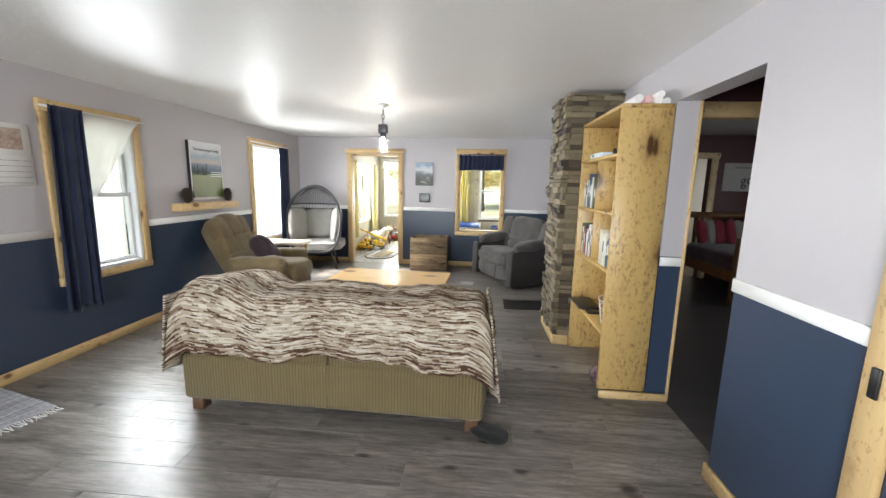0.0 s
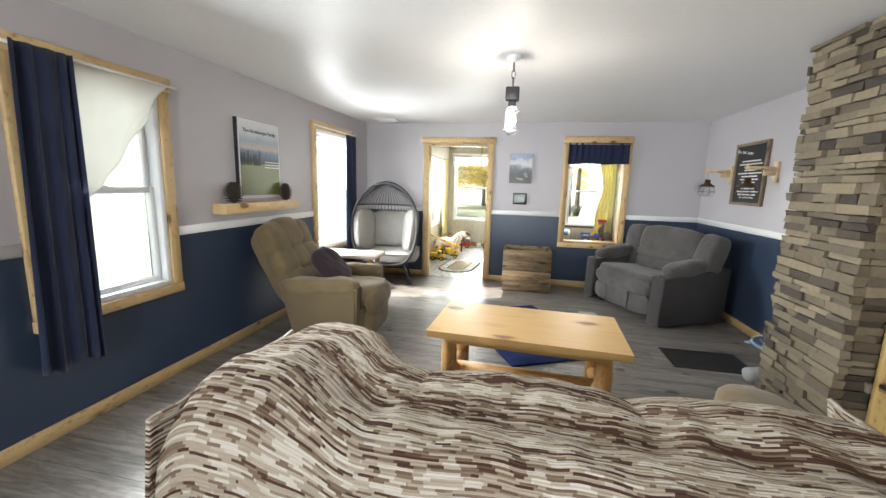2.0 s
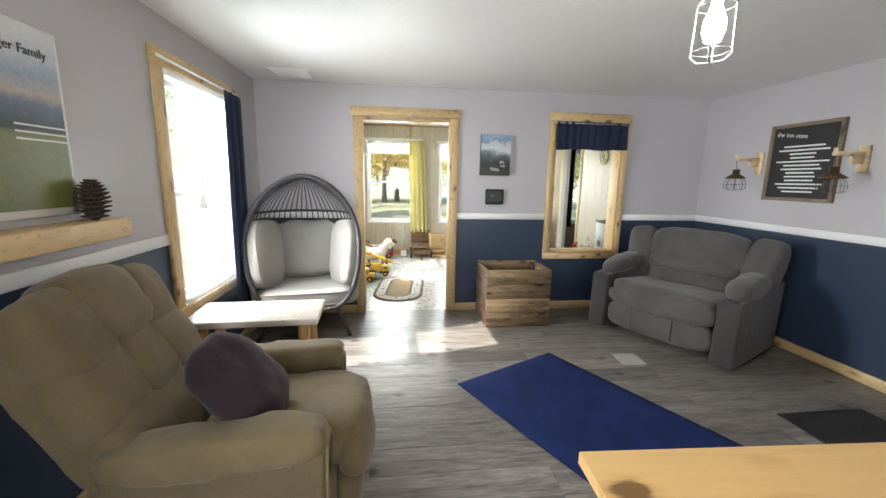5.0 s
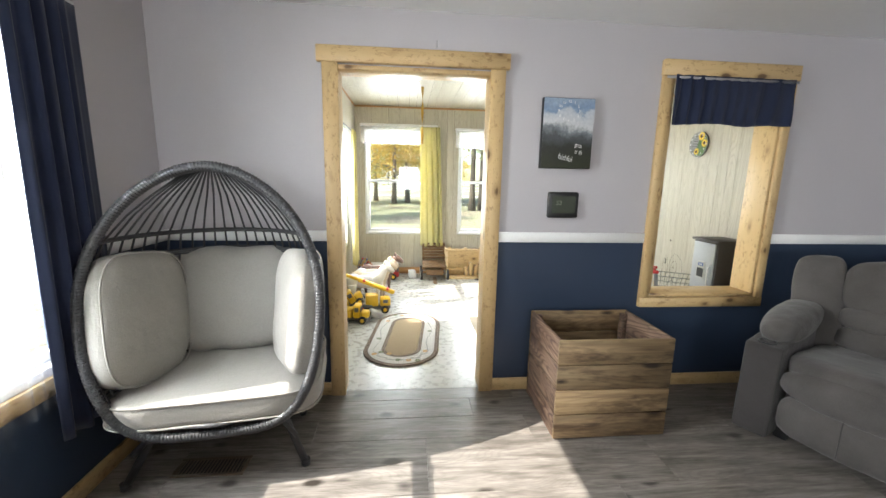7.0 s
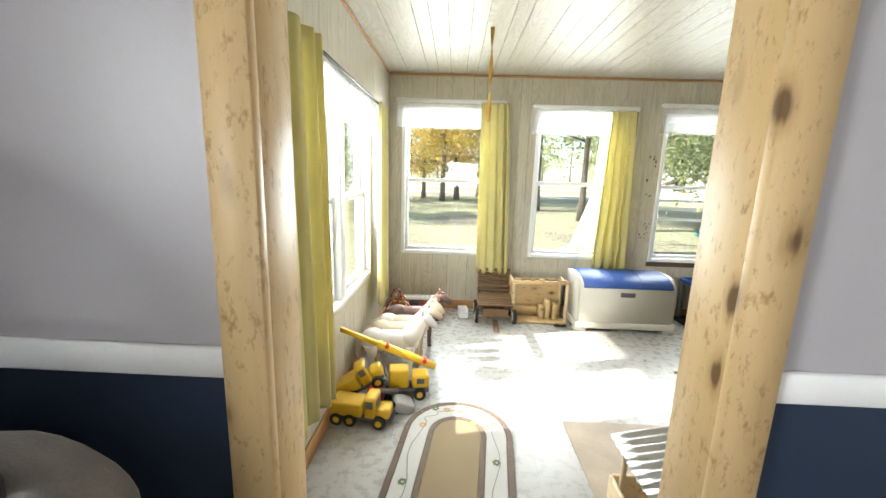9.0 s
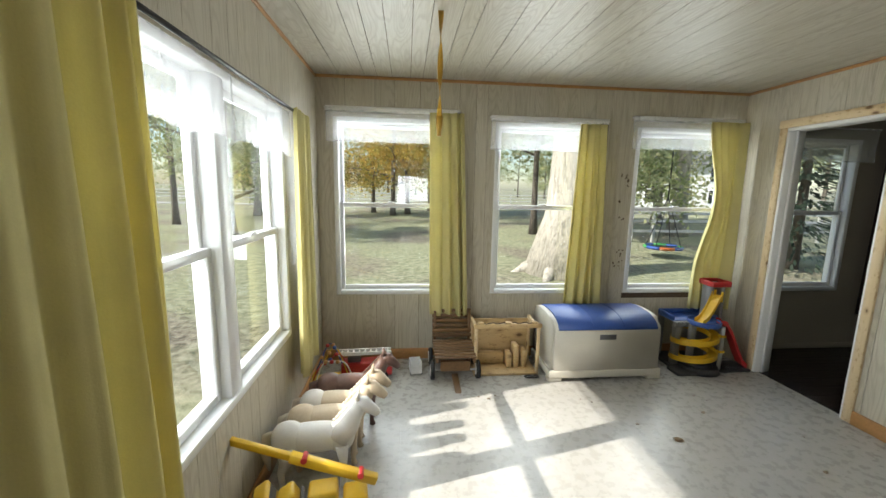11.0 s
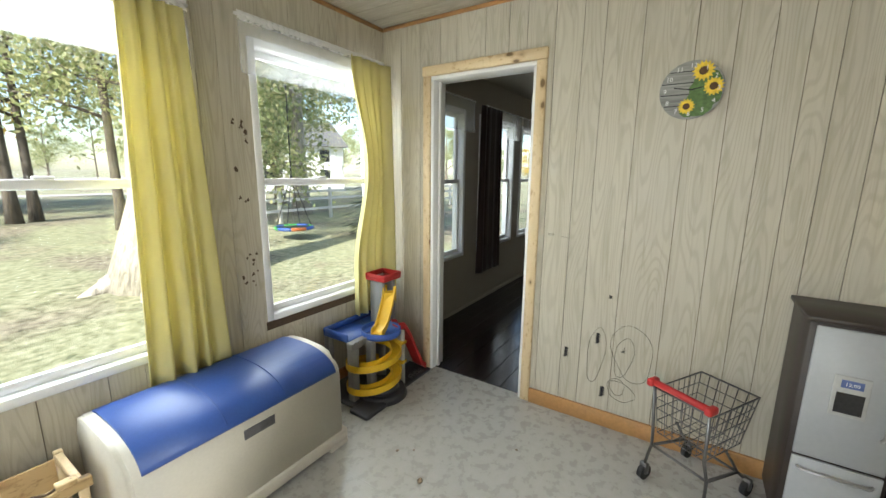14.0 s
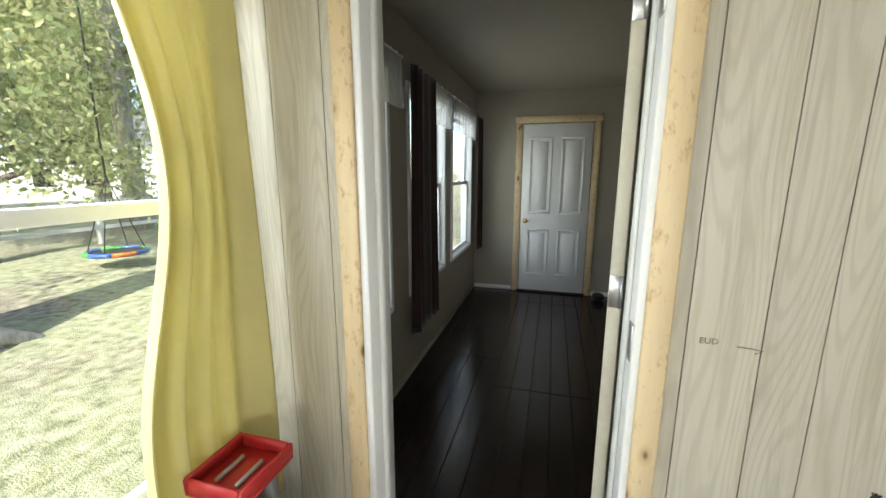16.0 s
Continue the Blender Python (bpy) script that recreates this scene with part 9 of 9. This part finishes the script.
def plank_mesh(w, ln, h, mt, name, r=0.0012):
    key = (name, round(w, 4), round(ln, 4))
    if key not in _cache:
        bm = BM()
        add_box(bm, (0, 0, -h), (ln, w, 0), r, 1)
        for f in bm.faces:
            f.smooth = False
        me = bpy.data.meshes.new(name)
        bm.to_mesh(me)
        bm.free()
        me.materials.append(mt)
        _cache[key] = me
    return _cache[key]


_y = BACK
while _y < F + 0.02:
    _w = min(PW, F + 0.03 - _y)
    _x = L - _rng.choice((0.0, 0.3, 0.6, 0.9))
    while _x < R1 + 0.2:
        _x0, _x1 = max(_x, L), min(_x + PLEN, (R2 if _y > 4.6 else R1 + 0.14))
        if _x1 - _x0 > 0.03:
            o = new("plank", plank_mesh(_w - 0.0012, round(_x1 - _x0 - 0.0012, 3), 0.011, LAMINATE, "plank"))
            o.location, o.parent = (_x0, _y, 0.0), floor_living
        _x += PLEN
    _y += PW

# dark boards of the far room
floor_far = tagged(new("floor_boards_far_room"), "glossy dark painted plank floor", "floor", kind="structure")
_y = 8.9
while _y < RF - 0.01:
    _w = min(0.13, RF - _y)
    _x = PR + 0.04 - _rng.choice((0.0, 0.4, 0.8))
    while _x < RE:
        _x0, _x1 = max(_x, PR + 0.04), min(_x + 1.9, RE)
        if _x1 - _x0 > 0.03:
            o = new("plank", plank_mesh(_w - 0.003, round(_x1 - _x0 - 0.003, 3), 0.011, DARK_FLOOR, "dark_plank", 0.002))
            o.location, o.parent = (_x0, _y, 0.0), floor_far
        _x += 1.9
    _y += 0.13

# ---- grooved panel boards of the porch ----
def panel_boards(parent, axis, c, side, a0, a1, z0, z1, openings, seed, grooves=()):
    """Upright boards on a porch wall; side is the way into the room."""
    rng = random.Random(seed)
    cuts, a = [a0], a0
    pattern = (0.2, 0.14, 0.1, 0.24, 0.16, 0.21, 0.13)
    k = rng.randrange(7)
    if grooves:
        cuts += [g for g in grooves if a0 < g < a1]
    while a < a1 - 0.09 and not grooves:
        a += pattern[k % 7]
        k += 1
        cuts.append(min(a, a1))
    if cuts[-1] < a1:
        cuts.append(a1)
    for p, q in zip(cuts, cuts[1:]):
        runs = [(p, q, z0, z1)]
        for o in openings:
            nxt = []
            for r0, r1, s0, s1 in runs:
                lo, hi = max(r0, o[0]), min(r1, o[1])
                if lo >= hi:
                    nxt.append((r0, r1, s0, s1))
                    continue
                if r0 < lo:
                    nxt.append((r0, lo, s0, s1))
                if hi < r1:
                    nxt.append((hi, r1, s0, s1))
                if s0 < o[2]:
                    nxt.append((lo, hi, s0, o[2]))
                if o[3] < s1:
                    nxt.append((lo, hi, o[3], s1))
            runs = nxt
        bm = BM()
        for r0, r1, s0, s1 in runs:
            g0, g1 = (0.0014 if abs(r0 - p) < 1e-6 else 0), (0.0014 if abs(r1 - q) < 1e-6 else 0)
            u, v = sorted((c, c + side * 0.007))
            if axis == "x":
                add_box(bm, (u, r0 + g0, s0), (v, r1 - g1, s1))
            else:
                add_box(bm, (r0 + g0, u, s0), (r1 - g1, v, s1))
        ob = link("board", bm, PANEL)
        ob.parent = parent


ob_ = bpy.data.objects
panel_boards(ob_["wall_porch_north"], "y", PF, -1, PL, PR, 0, H2, [(*w, WZ0, WZ1) for w in (WA, WB, WC)], 1)
panel_boards(ob_["wall_porch_west"], "x", PL, 1, P0 + 0.007, PF - 0.007, 0, H2, [LW], 2)
panel_boards(ob_["wall_porch_east"], "x", PR, -1, P0 + 0.007, PF - 0.007, 0, H2, [D2], 3, (7.80, 7.90, 8.05, 8.26, 8.40, 8.533, 8.632, 8.747, 8.879, 9.03, 9.248, 9.425, 9.533, 9.68, 9.84, 9.95, 10.1, 10.3, 10.42, 10.58, 10.74))
panel_boards(ob_["wall_north_outer"], "y", P0, 1, PL, PR, 0, H2, [DOOR, PASS], 4)

# ---- stacked-stone column ----
def stone_mat():
    mt, nt, b = nodes_of("ledge_stone")
    v = coords(nt)
    oi = nt.nodes.new("ShaderNodeObjectInfo")
    c = ramp(nt, oi.outputs["Random"], [(0.0, (0.037, 0.029, 0.021)), (0.15, (0.12, 0.09, 0.06)), (0.4, (0.28, 0.225, 0.14)), (0.6, (0.17, 0.14, 0.095)), (0.8, (0.38, 0.31, 0.2)), (1.0, (0.24, 0.2, 0.135))])
    n = noise_node(nt, v, 28, 5, 0.65)
    c = blend(nt, 0.5, c, ramp(nt, n, [(0.3, (0.031, 0.028, 0.025)), (0.7, (0.186, 0.174, 0.149))]), "OVERLAY")
    nt.links.new(c, b.inputs["Base Color"])
    b.inputs["Roughness"].default_value = 0.75
    bump(nt, b, n, 0.6, 0.01)
    return mt


STONE = stone_mat()
col = thing("stone_column", "stacked ledge-stone chimney column", "column", pose(0, 0, 0))
part("core", box_bm((1.12, 4.02, 0.0), (1.57, 4.6, 2.3)), GROOVE, col)
part("base_trim", box_bm((1.085, 3.986, 0.0), (1.235, 4.01, 0.09), 0.003, 1), PINE_X, col)
part("base_trim", box_bm((1.08, 4.01, 0.0), (1.1, 4.62, 0.09), 0.003, 1), PINE_Y, col)
_rng = random.Random(2)


def stone(lo, hi):
    bm = BM()
    lo, hi = Vector(lo), Vector(hi)
    vs = add_box(bm, lo, hi)
    for v in vs:
        v.co += Vector((_rng.uniform(-0.006, 0.006), _rng.uniform(-0.006, 0.006), _rng.uniform(-0.005, 0.005)))
    ob = link("stone", bm, STONE)
    ob.parent = col


_z = 0.09
while _z < 2.3:
    h = min(_rng.uniform(0.028, 0.058), 2.32 - _z)
    y = 4.0 + _rng.uniform(-0.01, 0.0)
    while y < 4.6:
        w = min(_rng.uniform(0.09, 0.24), 4.62 - y)
        pr = _rng.uniform(0.0, 0.032)
        if w > 0.02:
            stone((1.09 - pr, y, _z + 0.002), (1.125, y + w - 0.003, _z + h - 0.002))
        y += w
    x = 1.126
    while x < 1.575:
        w = min(_rng.uniform(0.09, 0.24), 1.585 - x)
        pr = _rng.uniform(-0.012, 0.008)
        if w > 0.02:
            stone((x, 3.995 - pr, _z + 0.002), (x + w - 0.003, 4.025, _z + h - 0.002))
        x += w
    _z += h
